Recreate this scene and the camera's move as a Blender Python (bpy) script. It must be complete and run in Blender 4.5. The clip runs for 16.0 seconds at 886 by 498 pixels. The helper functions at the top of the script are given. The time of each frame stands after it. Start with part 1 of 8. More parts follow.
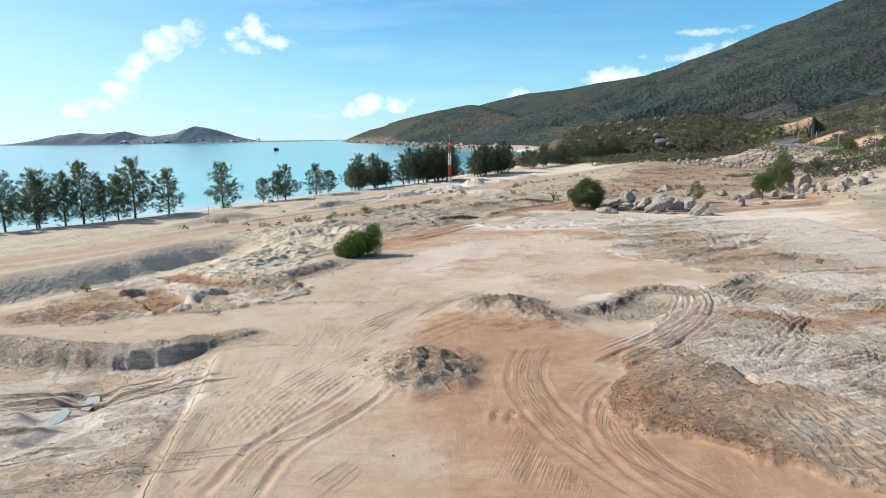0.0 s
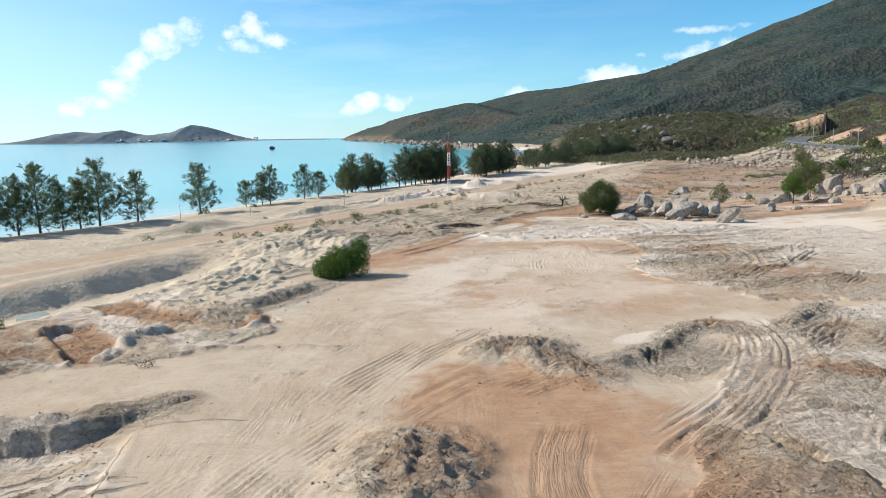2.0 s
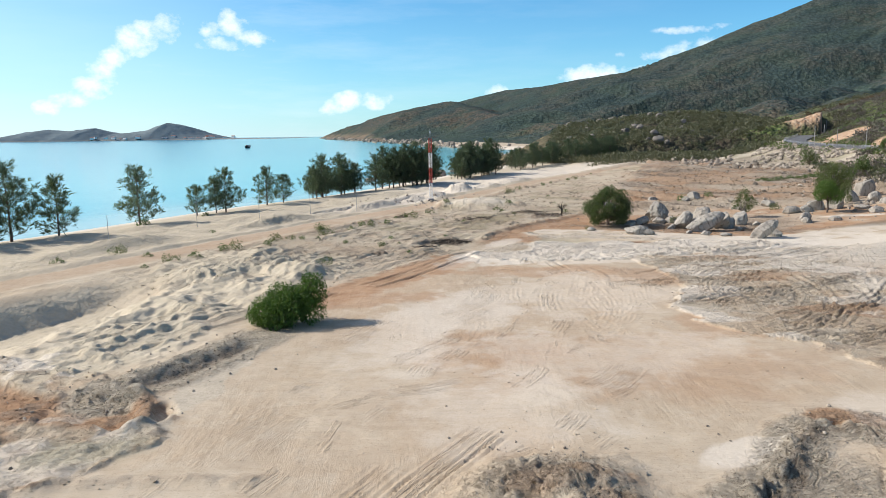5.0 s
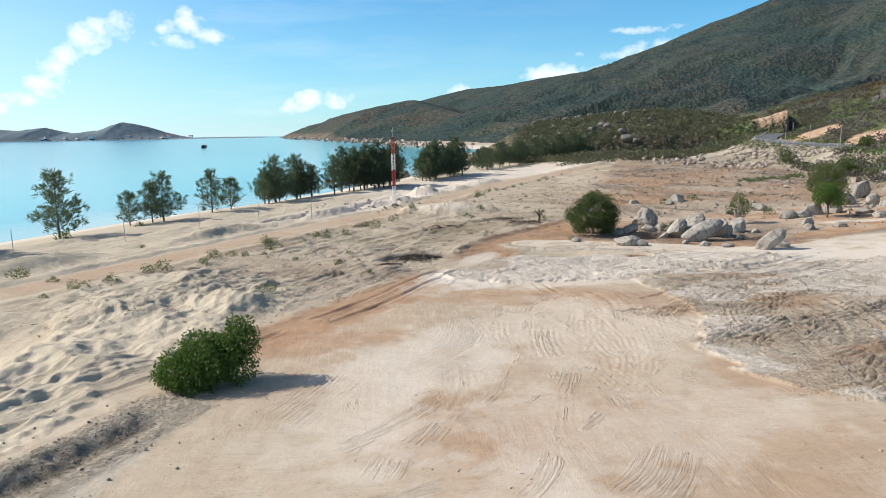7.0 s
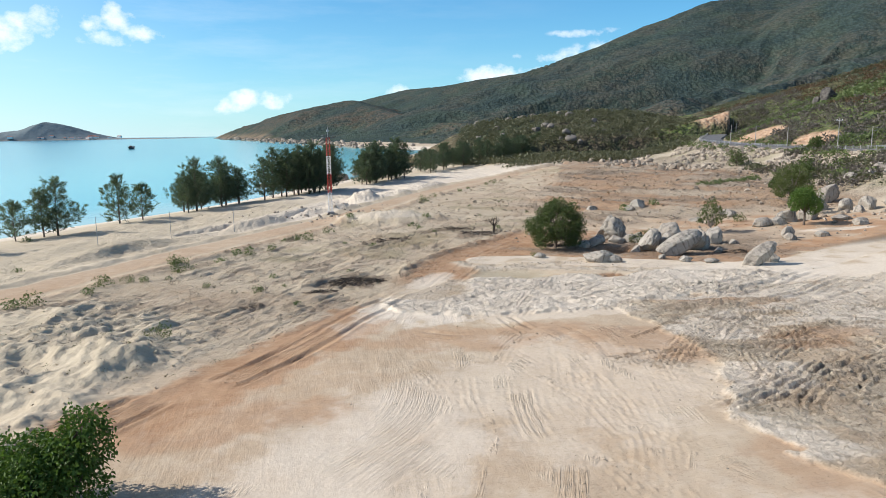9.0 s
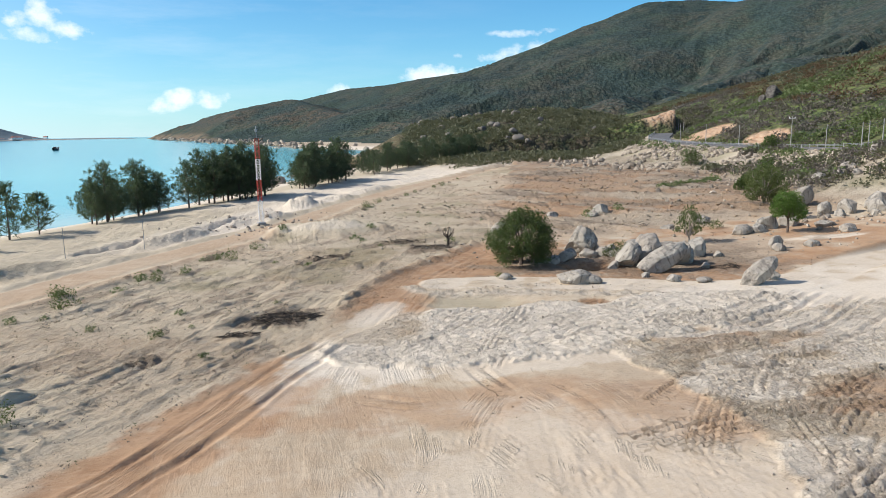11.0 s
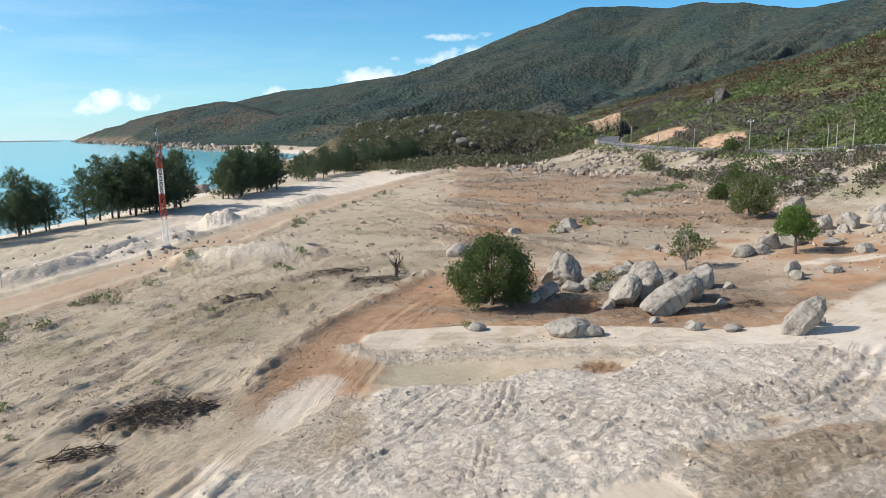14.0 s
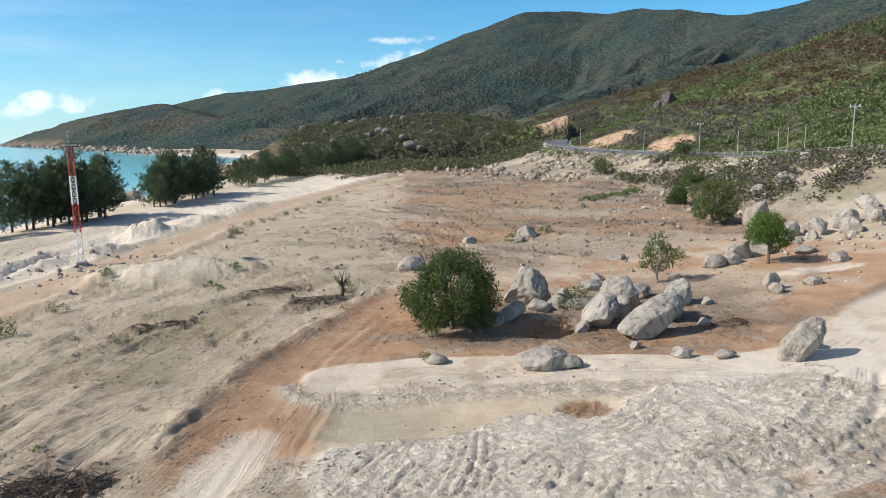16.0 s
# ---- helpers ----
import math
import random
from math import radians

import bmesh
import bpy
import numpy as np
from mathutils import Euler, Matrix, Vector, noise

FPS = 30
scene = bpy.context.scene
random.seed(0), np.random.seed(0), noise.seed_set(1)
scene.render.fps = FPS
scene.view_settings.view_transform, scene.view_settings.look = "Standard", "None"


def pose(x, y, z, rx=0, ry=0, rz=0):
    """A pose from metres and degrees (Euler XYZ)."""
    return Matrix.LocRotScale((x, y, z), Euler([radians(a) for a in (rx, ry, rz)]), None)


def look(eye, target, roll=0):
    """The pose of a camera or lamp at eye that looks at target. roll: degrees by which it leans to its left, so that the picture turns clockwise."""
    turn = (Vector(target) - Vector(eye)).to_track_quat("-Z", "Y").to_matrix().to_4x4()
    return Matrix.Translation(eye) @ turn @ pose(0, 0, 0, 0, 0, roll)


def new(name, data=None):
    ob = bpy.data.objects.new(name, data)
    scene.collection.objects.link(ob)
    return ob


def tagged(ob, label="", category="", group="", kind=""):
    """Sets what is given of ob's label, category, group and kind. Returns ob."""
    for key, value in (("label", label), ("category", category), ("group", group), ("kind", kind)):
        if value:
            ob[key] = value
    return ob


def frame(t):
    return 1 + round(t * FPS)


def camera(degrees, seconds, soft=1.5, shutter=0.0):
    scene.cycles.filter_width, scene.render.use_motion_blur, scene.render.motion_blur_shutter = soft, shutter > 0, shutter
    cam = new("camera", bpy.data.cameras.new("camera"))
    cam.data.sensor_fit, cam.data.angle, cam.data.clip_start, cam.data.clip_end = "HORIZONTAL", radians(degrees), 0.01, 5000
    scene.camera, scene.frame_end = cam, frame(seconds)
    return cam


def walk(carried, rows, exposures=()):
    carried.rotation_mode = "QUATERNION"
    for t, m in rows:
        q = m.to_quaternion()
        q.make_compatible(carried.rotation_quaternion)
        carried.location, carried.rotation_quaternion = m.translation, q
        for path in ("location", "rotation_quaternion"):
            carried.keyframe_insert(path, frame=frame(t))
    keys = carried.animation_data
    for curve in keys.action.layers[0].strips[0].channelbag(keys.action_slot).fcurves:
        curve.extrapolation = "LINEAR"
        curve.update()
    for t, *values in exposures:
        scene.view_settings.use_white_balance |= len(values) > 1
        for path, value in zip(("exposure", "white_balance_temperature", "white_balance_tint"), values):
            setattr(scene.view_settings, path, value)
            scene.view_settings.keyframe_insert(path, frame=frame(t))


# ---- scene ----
cam = camera(65.5, 16.0, soft=0.5)

PATH = [
    (0, (0.215, 0.139, 12.671), (0.214, 2.113, 12.348), -0.7),
    (0.5, (0.212, 2.958, 12.672), (0.211, 4.931, 12.348), -0.7),
    (1, (0.177, 5.831, 12.69), (0.177, 7.804, 12.365), -0.7),
    (1.5, (0.229, 8.778, 12.695), (0.228, 10.751, 12.368), -0.8),
    (2, (0.239, 11.698, 12.686), (0.242, 13.671, 12.358), -0.8),
    (2.5, (0.268, 14.618, 12.664), (0.278, 16.59, 12.334), -0.9),
    (3, (0.265, 17.459, 12.62), (0.283, 19.431, 12.29), -0.9),
    (3.5, (0.233, 20.159, 12.623), (0.261, 22.131, 12.291), -0.8),
    (4, (0.207, 22.871, 12.577), (0.246, 24.843, 12.245), -0.7),
    (6.5, (0.152, 36.25, 12.555), (0.277, 38.218, 12.221), -0.8),
    (7, (0.241, 39.081, 12.534), (0.406, 41.045, 12.198), -0.8),
    (7.5, (0.401, 41.941, 12.492), (0.607, 43.902, 12.155), -0.8),
    (8, (0.555, 44.773, 12.439), (0.803, 46.728, 12.102), -0.7),
    (8.5, (0.779, 47.549, 12.43), (1.07, 49.498, 12.093), -0.7),
    (9, (1.012, 50.224, 12.399), (1.346, 52.167, 12.063), -0.7),
    (11.5, (3.037, 63.461, 12.408), (3.569, 65.358, 12.067), -0.9),
    (12, (3.512, 65.927, 12.414), (4.086, 67.812, 12.072), -0.9),
    (12.5, (4.021, 68.356, 12.433), (4.63, 70.23, 12.09), -0.9),
    (13, (4.565, 70.751, 12.444), (5.194, 72.619, 12.104), -0.9),
    (13.5, (5.097, 73.003, 12.427), (5.741, 74.866, 12.091), -0.8),
    (14, (5.626, 75.026, 12.451), (6.284, 76.884, 12.117), -0.8),
    (14.5, (6.142, 76.78, 12.454), (6.828, 78.629, 12.121), -0.8),
    (15, (6.576, 78.311, 12.44), (7.304, 80.144, 12.11), -0.8),
    (15.5, (6.999, 79.68, 12.41), (7.767, 81.497, 12.082), -0.8),
    (16, (7.341, 80.832, 12.38), (8.142, 82.635, 12.053), -0.8),
]
walk(cam, [(t, look(eye, goal, roll)) for t, eye, goal, roll in PATH], exposures=[(0, 0.38), (16, 0.33)])

# ---- sky, sun ----
SUN_AZ, SUN_EL = -79.0, 37.0          # degrees clockwise from +y, and above the horizon
SEA_Z = -2.2

world = bpy.data.worlds.new("world")
scene.world = world
world.use_nodes = True
wt = world.node_tree
wt.nodes.clear()
w_out = wt.nodes.new("ShaderNodeOutputWorld")
w_bg = wt.nodes.new("ShaderNodeBackground")
w_sky = wt.nodes.new("ShaderNodeTexSky")
w_sky.sky_type = "NISHITA"
w_sky.sun_disc = False
w_sky.sun_elevation = radians(SUN_EL)
w_sky.sun_rotation = radians(SUN_AZ)
w_sky.air_density, w_sky.dust_density, w_sky.ozone_density = 1.0, 0.25, 3.0
w_bg.inputs["Strength"].default_value = 0.10


def wmath(op, a, b=None, clamp=False):
    n = wt.nodes.new("ShaderNodeMath")
    n.operation, n.use_clamp = op, clamp
    for k, v in enumerate((a, b)):
        if v is None:
            continue
        if isinstance(v, (int, float)):
            n.inputs[k].default_value = v
        else:
            wt.links.new(v, n.inputs[k])
    return n.outputs[0]


def direction(az, el):
    a, e = radians(az), radians(el)
    return Vector((math.sin(a) * math.cos(e), math.cos(a) * math.cos(e), math.sin(e)))


w_tc = wt.nodes.new("ShaderNodeTexCoord")
w_dir = w_tc.outputs["Generated"]


def wnoise(scale, detail, stretch=(1, 1, 1), rough=0.55):
    m = wt.nodes.new("ShaderNodeMapping")
    m.inputs["Scale"].default_value = stretch
    wt.links.new(w_dir, m.inputs["Vector"])
    n = wt.nodes.new("ShaderNodeTexNoise")
    n.inputs["Scale"].default_value, n.inputs["Detail"].default_value, n.inputs["Roughness"].default_value = scale, detail, rough
    wt.links.new(m.outputs[0], n.inputs["Vector"])
    return n.outputs["Fac"]


def cloud_blob(az, el, wide, high):
    """1 in the middle of a cloud, falling to 0 at its rim; wide and high in degrees."""
    d = direction(az, el)
    east = Vector((math.cos(radians(az)), -math.sin(radians(az)), 0))
    parts = []
    for axis, size in ((east, wide), (Vector((0, 0, 1)), high)):
        dot = wt.nodes.new("ShaderNodeVectorMath")
        dot.operation = "DOT_PRODUCT"
        wt.links.new(w_dir, dot.inputs[0])
        dot.inputs[1].default_value = axis
        off = wmath("SUBTRACT", dot.outputs["Value"], axis.dot(d))
        parts.append(wmath("POWER", wmath("ABSOLUTE", wmath("DIVIDE", off, math.sin(radians(size)))), 2.0))
    return wmath("SUBTRACT", 1.0, wmath("ADD", *parts), clamp=True)


puff = wnoise(26.0, 10.0, (1, 1, 1.3), 0.6)
wisp = wnoise(4.0, 7.0, (1, 1, 6.0), 0.62)
cumulus = None
for az, el, wide, high in ((-19.3, 8.2, 1.1, 0.8), (-20.3, 7.4, 1.5, 0.8), (-21.8, 6.7, 1.2, 0.9), (-22.8, 5.7, 1.2, 0.9), (-23.6, 4.8, 1.4, 0.8), (-24.8, 3.6, 1.4, 0.7), (-26.0, 2.8, 1.2, 0.6), (-27.4, 2.0, 1.0, 0.5),
                           (-14.8, 8.7, 0.7, 0.6), (-14.2, 8.0, 1.1, 0.6), (-13.2, 7.5, 1.6, 0.6), (-15.0, 6.8, 1.7, 0.5), (-16.2, 8.0, 0.7, 0.5), (-7.2, 2.1, 0.9, 0.5), (-5.8, 2.6, 1.1, 0.6), (-3.7, 2.8, 1.3, 0.6),
                           (6.2, 3.0, 0.9, 0.6), (12.7, 4.3, 1.2, 0.5), (14.2, 4.4, 1.7, 0.6), (17.0, 4.7, 0.9, 0.4), (20.8, 5.7, 1.9, 0.5), (22.9, 6.4, 1.9, 0.5), (17.2, 5.7, 1.5, 0.3), (21.3, 7.5, 2.2, 0.25), (-31.8, 2.3, 1.2, 0.4)):
    blob = cloud_blob(az, el, wide * 1.5, high * 1.75)
    cumulus = blob if cumulus is None else wmath("MAXIMUM", cumulus, blob)
body = wmath("ADD", cumulus, wmath("MULTIPLY", wmath("SUBTRACT", puff, 0.5), 4.2))
body = wmath("MULTIPLY", wmath("SUBTRACT", body, 0.35), 0.95, clamp=True)
body = wmath("MULTIPLY", body, wmath("MULTIPLY", cumulus, 2.6, clamp=True))
veil = wmath("MULTIPLY", wmath("SUBTRACT", wisp, 0.44), 2.2, clamp=True)
w_sep = wt.nodes.new("ShaderNodeSeparateXYZ")
wt.links.new(w_dir, w_sep.inputs[0])
west = wmath("ADD", 0.18, wmath("MULTIPLY", wmath("SUBTRACT", 0.2, w_sep.outputs["X"]), 0.9), clamp=True)
veil = wmath("MULTIPLY", veil, west)
haze = wmath("POWER", wmath("SUBTRACT", 1.0, wmath("ABSOLUTE", w_sep.outputs["Z"]), clamp=True), 9.0)
haze = wmath("MULTIPLY", haze, wmath("ADD", 0.55, wmath("MULTIPLY", w_sep.outputs["X"], -0.45)), clamp=True)
glow = wmath("MULTIPLY", wmath("SUBTRACT", wmath("MULTIPLY", w_sep.outputs["X"], -1.0), 0.12), 0.8, clamp=True)
veil = wmath("MAXIMUM", veil, wmath("MULTIPLY", glow, wmath("ADD", 0.7, wisp)))
cloud = wmath("MAXIMUM", wmath("MULTIPLY", body, 0.74), wmath("MULTIPLY", veil, 0.55))


def wmix(fac, a, b, blend="MIX"):
    n = wt.nodes.new("ShaderNodeMix")
    n.data_type, n.blend_type = "RGBA", blend
    for socket, value in (("Factor", fac), ("A", a), ("B", b)):
        if isinstance(value, (tuple, float)):
            n.inputs[socket].default_value = value
        else:
            wt.links.new(value, n.inputs[socket])
    return n.outputs["Result"]


high = wmath("POWER", wmath("MAXIMUM", w_sep.outputs["Z"], 0.0), 0.8)
tint = wmix(wmath("MULTIPLY", wmath("SUBTRACT", high, 0.28), 2.2, clamp=True), (0.36, 0.93, 1.20, 1), (0.95, 1.0, 1.05, 1))
blue = wmix(1.0, w_sky.outputs[0], tint, "MULTIPLY")
blue = wmix(haze, blue, (6.3, 8.0, 8.7, 1))
w_col = wmix(cloud, blue, (9.4, 9.7, 9.9, 1))
wt.links.new(w_col, w_bg.inputs["Color"])
wt.links.new(w_bg.outputs[0], w_out.inputs["Surface"])

sun = new("sun", bpy.data.lights.new("sun", "SUN"))
sun.data.energy, sun.data.angle, sun.data.color = 4.4, radians(0.53), (1.0, 0.95, 0.875)
sun.matrix_world = look(direction(SUN_AZ, SUN_EL) * 100, (0, 0, 0))


# ---- materials ----
class Nodes:
    """A small builder of node materials."""

    def __init__(self, name, rough=0.9, spec=0.2):
        self.mat = bpy.data.materials.new(name)
        self.mat.use_nodes = True
        self.t = self.mat.node_tree
        self.bsdf = self.t.nodes["Principled BSDF"]
        self.bsdf.inputs["Roughness"].default_value = rough
        self.bsdf.inputs["Specular IOR Level"].default_value = spec
        self.pos = self.t.nodes.new("ShaderNodeTexCoord").outputs["Object"]

    def put(self, socket, value):
        if hasattr(value, "is_linked"):
            self.t.links.new(value, socket)
        else:
            socket.default_value = value

    def noise(self, scale, detail=4, rough=0.6, stretch=None, distortion=0.0, at=None):
        n = self.t.nodes.new("ShaderNodeTexNoise")
        n.inputs["Scale"].default_value, n.inputs["Detail"].default_value = scale, detail
        n.inputs["Roughness"].default_value, n.inputs["Distortion"].default_value = rough, distortion
        v = self.pos if at is None else at
        if stretch:
            m = self.t.nodes.new("ShaderNodeMapping")
            m.inputs["Scale"].default_value = stretch[:3]
            if len(stretch) > 3:
                m.inputs["Rotation"].default_value = (0, 0, stretch[3])
            self.t.links.new(v, m.inputs["Vector"])
            v = m.outputs[0]
        self.t.links.new(v, n.inputs["Vector"])
        return n.outputs["Fac"]

    def voronoi(self, scale, feature="F1", out="Distance", rand=1.0):
        n = self.t.nodes.new("ShaderNodeTexVoronoi")
        n.feature = feature
        n.inputs["Scale"].default_value, n.inputs["Randomness"].default_value = scale, rand
        self.t.links.new(self.pos, n.inputs["Vector"])
        return n.outputs[out]

    def math(self, op, a, b=0.0, clamp=False):
        n = self.t.nodes.new("ShaderNodeMath")
        n.operation, n.use_clamp = op, clamp
        self.put(n.inputs[0], a)
        self.put(n.inputs[1], b)
        return n.outputs[0]

    def step(self, value, lo, hi):
        n = self.t.nodes.new("ShaderNodeMapRange")
        n.interpolation_type = "SMOOTHSTEP"
        self.put(n.inputs["Value"], value)
        n.inputs["From Min"].default_value, n.inputs["From Max"].default_value = lo, hi
        return n.outputs["Result"]

    def mix(self, fac, a, b, blend="MIX"):
        n = self.t.nodes.new("ShaderNodeMix")
        n.data_type, n.blend_type = "RGBA", blend
        self.put(n.inputs["Factor"], fac)
        for socket, value in (("A", a), ("B", b)):
            self.put(n.inputs[socket], (*value, 1) if isinstance(value, tuple) else value)
        return n.outputs["Result"]

    def attr(self, name):
        n = self.t.nodes.new("ShaderNodeAttribute")
        n.attribute_name = name
        s = self.t.nodes.new("ShaderNodeSeparateColor")
        self.t.links.new(n.outputs["Color"], s.inputs[0])
        return s.outputs[0], s.outputs[1], s.outputs[2]

    def random(self):
        return self.t.nodes.new("ShaderNodeObjectInfo").outputs["Random"]

    def island(self):
        return self.t.nodes.new("ShaderNodeNewGeometry").outputs["Random Per Island"]

    def bump(self, height, strength=0.5, distance=0.05):
        n = self.t.nodes.new("ShaderNodeBump")
        n.inputs["Strength"].default_value, n.inputs["Distance"].default_value = strength, distance
        self.t.links.new(height, n.inputs["Height"])
        self.t.links.new(n.outputs[0], self.bsdf.inputs["Normal"])

    def colour(self, value):
        self.put(self.bsdf.inputs["Base Color"], (*value, 1) if isinstance(value, tuple) else value)
        return self.mat


def ground_material():
    m = Nodes("soil", 0.95, 0.1)
    red, white, dull = m.attr("soil")
    sand, dark, green = m.attr("cover")
    cleat, clod, wet = m.attr("marks")
    lane = m.t.nodes.new("ShaderNodeAttribute")
    lane.attribute_name = "lane"
    lx = m.t.nodes.new("ShaderNodeSeparateXYZ")
    m.t.links.new(lane.outputs["Vector"], lx.inputs[0])
    across, ahead, strength = lx.outputs
    big, mid, fine, grit = m.noise(0.09, 5), m.noise(0.7, 6, 0.65), m.noise(4.5, 6, 0.7), m.noise(19.0, 4, 0.7)
    # streaks left by blades and wheels
    both = m.t.nodes.new("ShaderNodeCombineXYZ")
    m.put(both.inputs[0], m.math("MULTIPLY", across, 8.0))
    m.put(both.inputs[1], m.math("MULTIPLY", ahead, 0.30))
    streak = m.noise(1.0, 4, 0.7, at=both.outputs[0])
    scrape_a = m.noise(1.0, 7, 0.72, (0.35, 2.6, 1, 0.9), 0.5)
    scrape_b = m.noise(1.0, 7, 0.72, (2.8, 0.35, 1, 0.35), 0.5)
    scrape = m.mix(m.step(big, 0.46, 0.54), scrape_a, scrape_b)
    ridge = m.step(m.math("SINE", m.math("ADD", m.math("MULTIPLY", ahead, 20.0), m.math("MULTIPLY", fine, 2.5))), -0.3, 0.5)
    gate = m.step(m.math("ABSOLUTE", m.math("SINE", m.math("ADD", m.math("MULTIPLY", across, 3.0), m.math("MULTIPLY", mid, 3.0)))), 0.25, 0.6)
    cleats = m.math("MULTIPLY", m.math("MULTIPLY", ridge, gate), m.math("MULTIPLY", cleat, m.step(fine, 0.25, 0.6)))
    lumps = m.noise(2.3, 9, 0.78)
    tan = m.mix(m.step(big, 0.35, 0.65), (0.485, 0.39, 0.285), (0.435, 0.335, 0.235))
    tan = m.mix(m.math("MULTIPLY", m.step(mid, 0.45, 0.75), 0.5), tan, (0.54, 0.455, 0.35))
    c = m.mix(m.math("MULTIPLY", red, m.step(m.math("ADD", m.math("MULTIPLY", mid, 0.6), red), 0.15, 0.75)), tan, m.mix(m.step(mid, 0.3, 0.7), (0.42, 0.262, 0.155), (0.325, 0.188, 0.108)))
    c = m.mix(m.math("MULTIPLY", dull, m.step(m.math("ADD", mid, dull), 0.5, 1.1)), c, m.mix(m.step(fine, 0.35, 0.65), (0.50, 0.43, 0.335), (0.41, 0.35, 0.27)))
    c = m.mix(sand, c, m.mix(m.step(mid, 0.3, 0.7), (0.53, 0.45, 0.335), (0.465, 0.39, 0.285)))
    c = m.mix(m.math("MULTIPLY", white, m.step(m.math("ADD", mid, white), 0.45, 1.0)), c, m.mix(m.step(fine, 0.3, 0.7), (0.69, 0.605, 0.505), (0.60, 0.515, 0.415)))
    c = m.mix(green, c, (0.17, 0.165, 0.07))
    # dark holds dark soil and litter, and shade painted along scarps and rims
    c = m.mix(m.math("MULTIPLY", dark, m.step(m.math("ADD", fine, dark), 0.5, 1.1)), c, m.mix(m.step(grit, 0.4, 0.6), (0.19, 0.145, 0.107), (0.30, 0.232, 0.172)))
    deep = m.mix(1.0, c, (0.56, 0.52, 0.48), "MULTIPLY")
    pale = m.mix(0.5, c, (0.62, 0.525, 0.405))
    loose = m.math("MULTIPLY", clod, m.math("SUBTRACT", 1.0, m.math("MULTIPLY", sand, 0.7)), clamp=True)
    wheel = m.math("MULTIPLY", strength, m.math("SUBTRACT", 1.0, cleat))
    flake = m.noise(0.95, 9, 0.70, None, 0.5)
    crumb = m.noise(3.1, 8, 0.74, None, 0.3)
    dust = m.noise(0.33, 8, 0.66, None, 0.9)
    stain = m.noise(0.21, 7, 0.7, None, 0.6)
    hard = m.math("SUBTRACT", 1.0, loose)
    plain = m.math("SUBTRACT", 1.0, m.math("MAXIMUM", m.math("MULTIPLY", white, 0.65), m.math("MULTIPLY", sand, 0.85)))
    # drifts of pale dust and damp stains on hard ground, crumbs on loose ground
    c = m.mix(m.math("MULTIPLY", m.math("MULTIPLY", hard, m.math("SUBTRACT", 1.0, m.math("MULTIPLY", red, 0.75))), m.math("MULTIPLY", m.step(dust, 0.48, 0.66), 0.6)), c, pale)
    c = m.mix(m.math("MULTIPLY", plain, m.math("MULTIPLY", m.step(stain, 0.52, 0.68), 0.3)), c, m.mix(1.0, c, (0.86, 0.76, 0.64), "MULTIPLY"))
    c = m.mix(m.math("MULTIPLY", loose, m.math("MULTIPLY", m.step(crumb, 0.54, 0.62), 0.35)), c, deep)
    c = m.mix(m.math("MULTIPLY", plain, m.math("MULTIPLY", m.step(scrape, 0.54, 0.62), 0.16)), c, deep)
    c = m.mix(m.math("MULTIPLY", plain, m.math("MULTIPLY", m.step(m.math("SUBTRACT", 1.0, scrape), 0.54, 0.64), 0.25)), c, pale)
    c = m.mix(m.math("MULTIPLY", wheel, m.math("MULTIPLY", m.step(streak, 0.53, 0.60), 0.2)), c, deep)
    c = m.mix(m.math("MULTIPLY", wheel, m.math("MULTIPLY", m.step(m.math("SUBTRACT", 1.0, streak), 0.53, 0.60), 0.40)), c, pale)
    # scarp shade of the flakes, painted as a thin dark contour
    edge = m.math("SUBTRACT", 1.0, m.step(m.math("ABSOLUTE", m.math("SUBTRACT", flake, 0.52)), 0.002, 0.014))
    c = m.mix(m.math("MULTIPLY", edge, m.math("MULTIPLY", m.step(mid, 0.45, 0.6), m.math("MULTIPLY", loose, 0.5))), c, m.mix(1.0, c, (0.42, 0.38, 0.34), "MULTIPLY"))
    c = m.mix(m.math("MULTIPLY", plain, m.math("MULTIPLY", m.step(grit, 0.60, 0.72), 0.3)), c, pale)
    c = m.mix(m.math("MULTIPLY", m.step(m.math("SUBTRACT", 1.0, grit), 0.56, 0.68), m.math("MULTIPLY", plain, 0.18)), c, deep)
    pebble = m.voronoi(7.0)
    c = m.mix(m.math("MULTIPLY", m.math("SUBTRACT", 1.0, sand), m.math("MULTIPLY", m.step(m.math("SUBTRACT", 1.0, pebble), 0.72, 0.9), m.math("ADD", 0.10, m.math("MULTIPLY", loose, 0.4)))), c, m.mix(0.4, c, (0.72, 0.64, 0.53)))
    # thin cracks and wheel furrows with crumbled edges; the shade inside is painted dark
    line = m.t.nodes.new("ShaderNodeAttribute")
    line.attribute_name = "crack"
    off = m.math("ADD", line.outputs["Fac"], m.math("MULTIPLY", m.math("SUBTRACT", fine, 0.5), 0.22))
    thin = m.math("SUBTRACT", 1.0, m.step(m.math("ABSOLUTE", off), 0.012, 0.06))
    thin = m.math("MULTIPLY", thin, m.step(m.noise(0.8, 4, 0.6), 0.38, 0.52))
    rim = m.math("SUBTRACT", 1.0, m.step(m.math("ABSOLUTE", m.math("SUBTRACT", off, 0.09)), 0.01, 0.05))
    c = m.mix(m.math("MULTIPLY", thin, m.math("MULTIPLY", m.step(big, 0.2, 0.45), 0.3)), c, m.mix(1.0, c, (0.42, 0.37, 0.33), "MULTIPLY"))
    c = m.mix(m.math("MULTIPLY", rim, 0.2), c, pale)
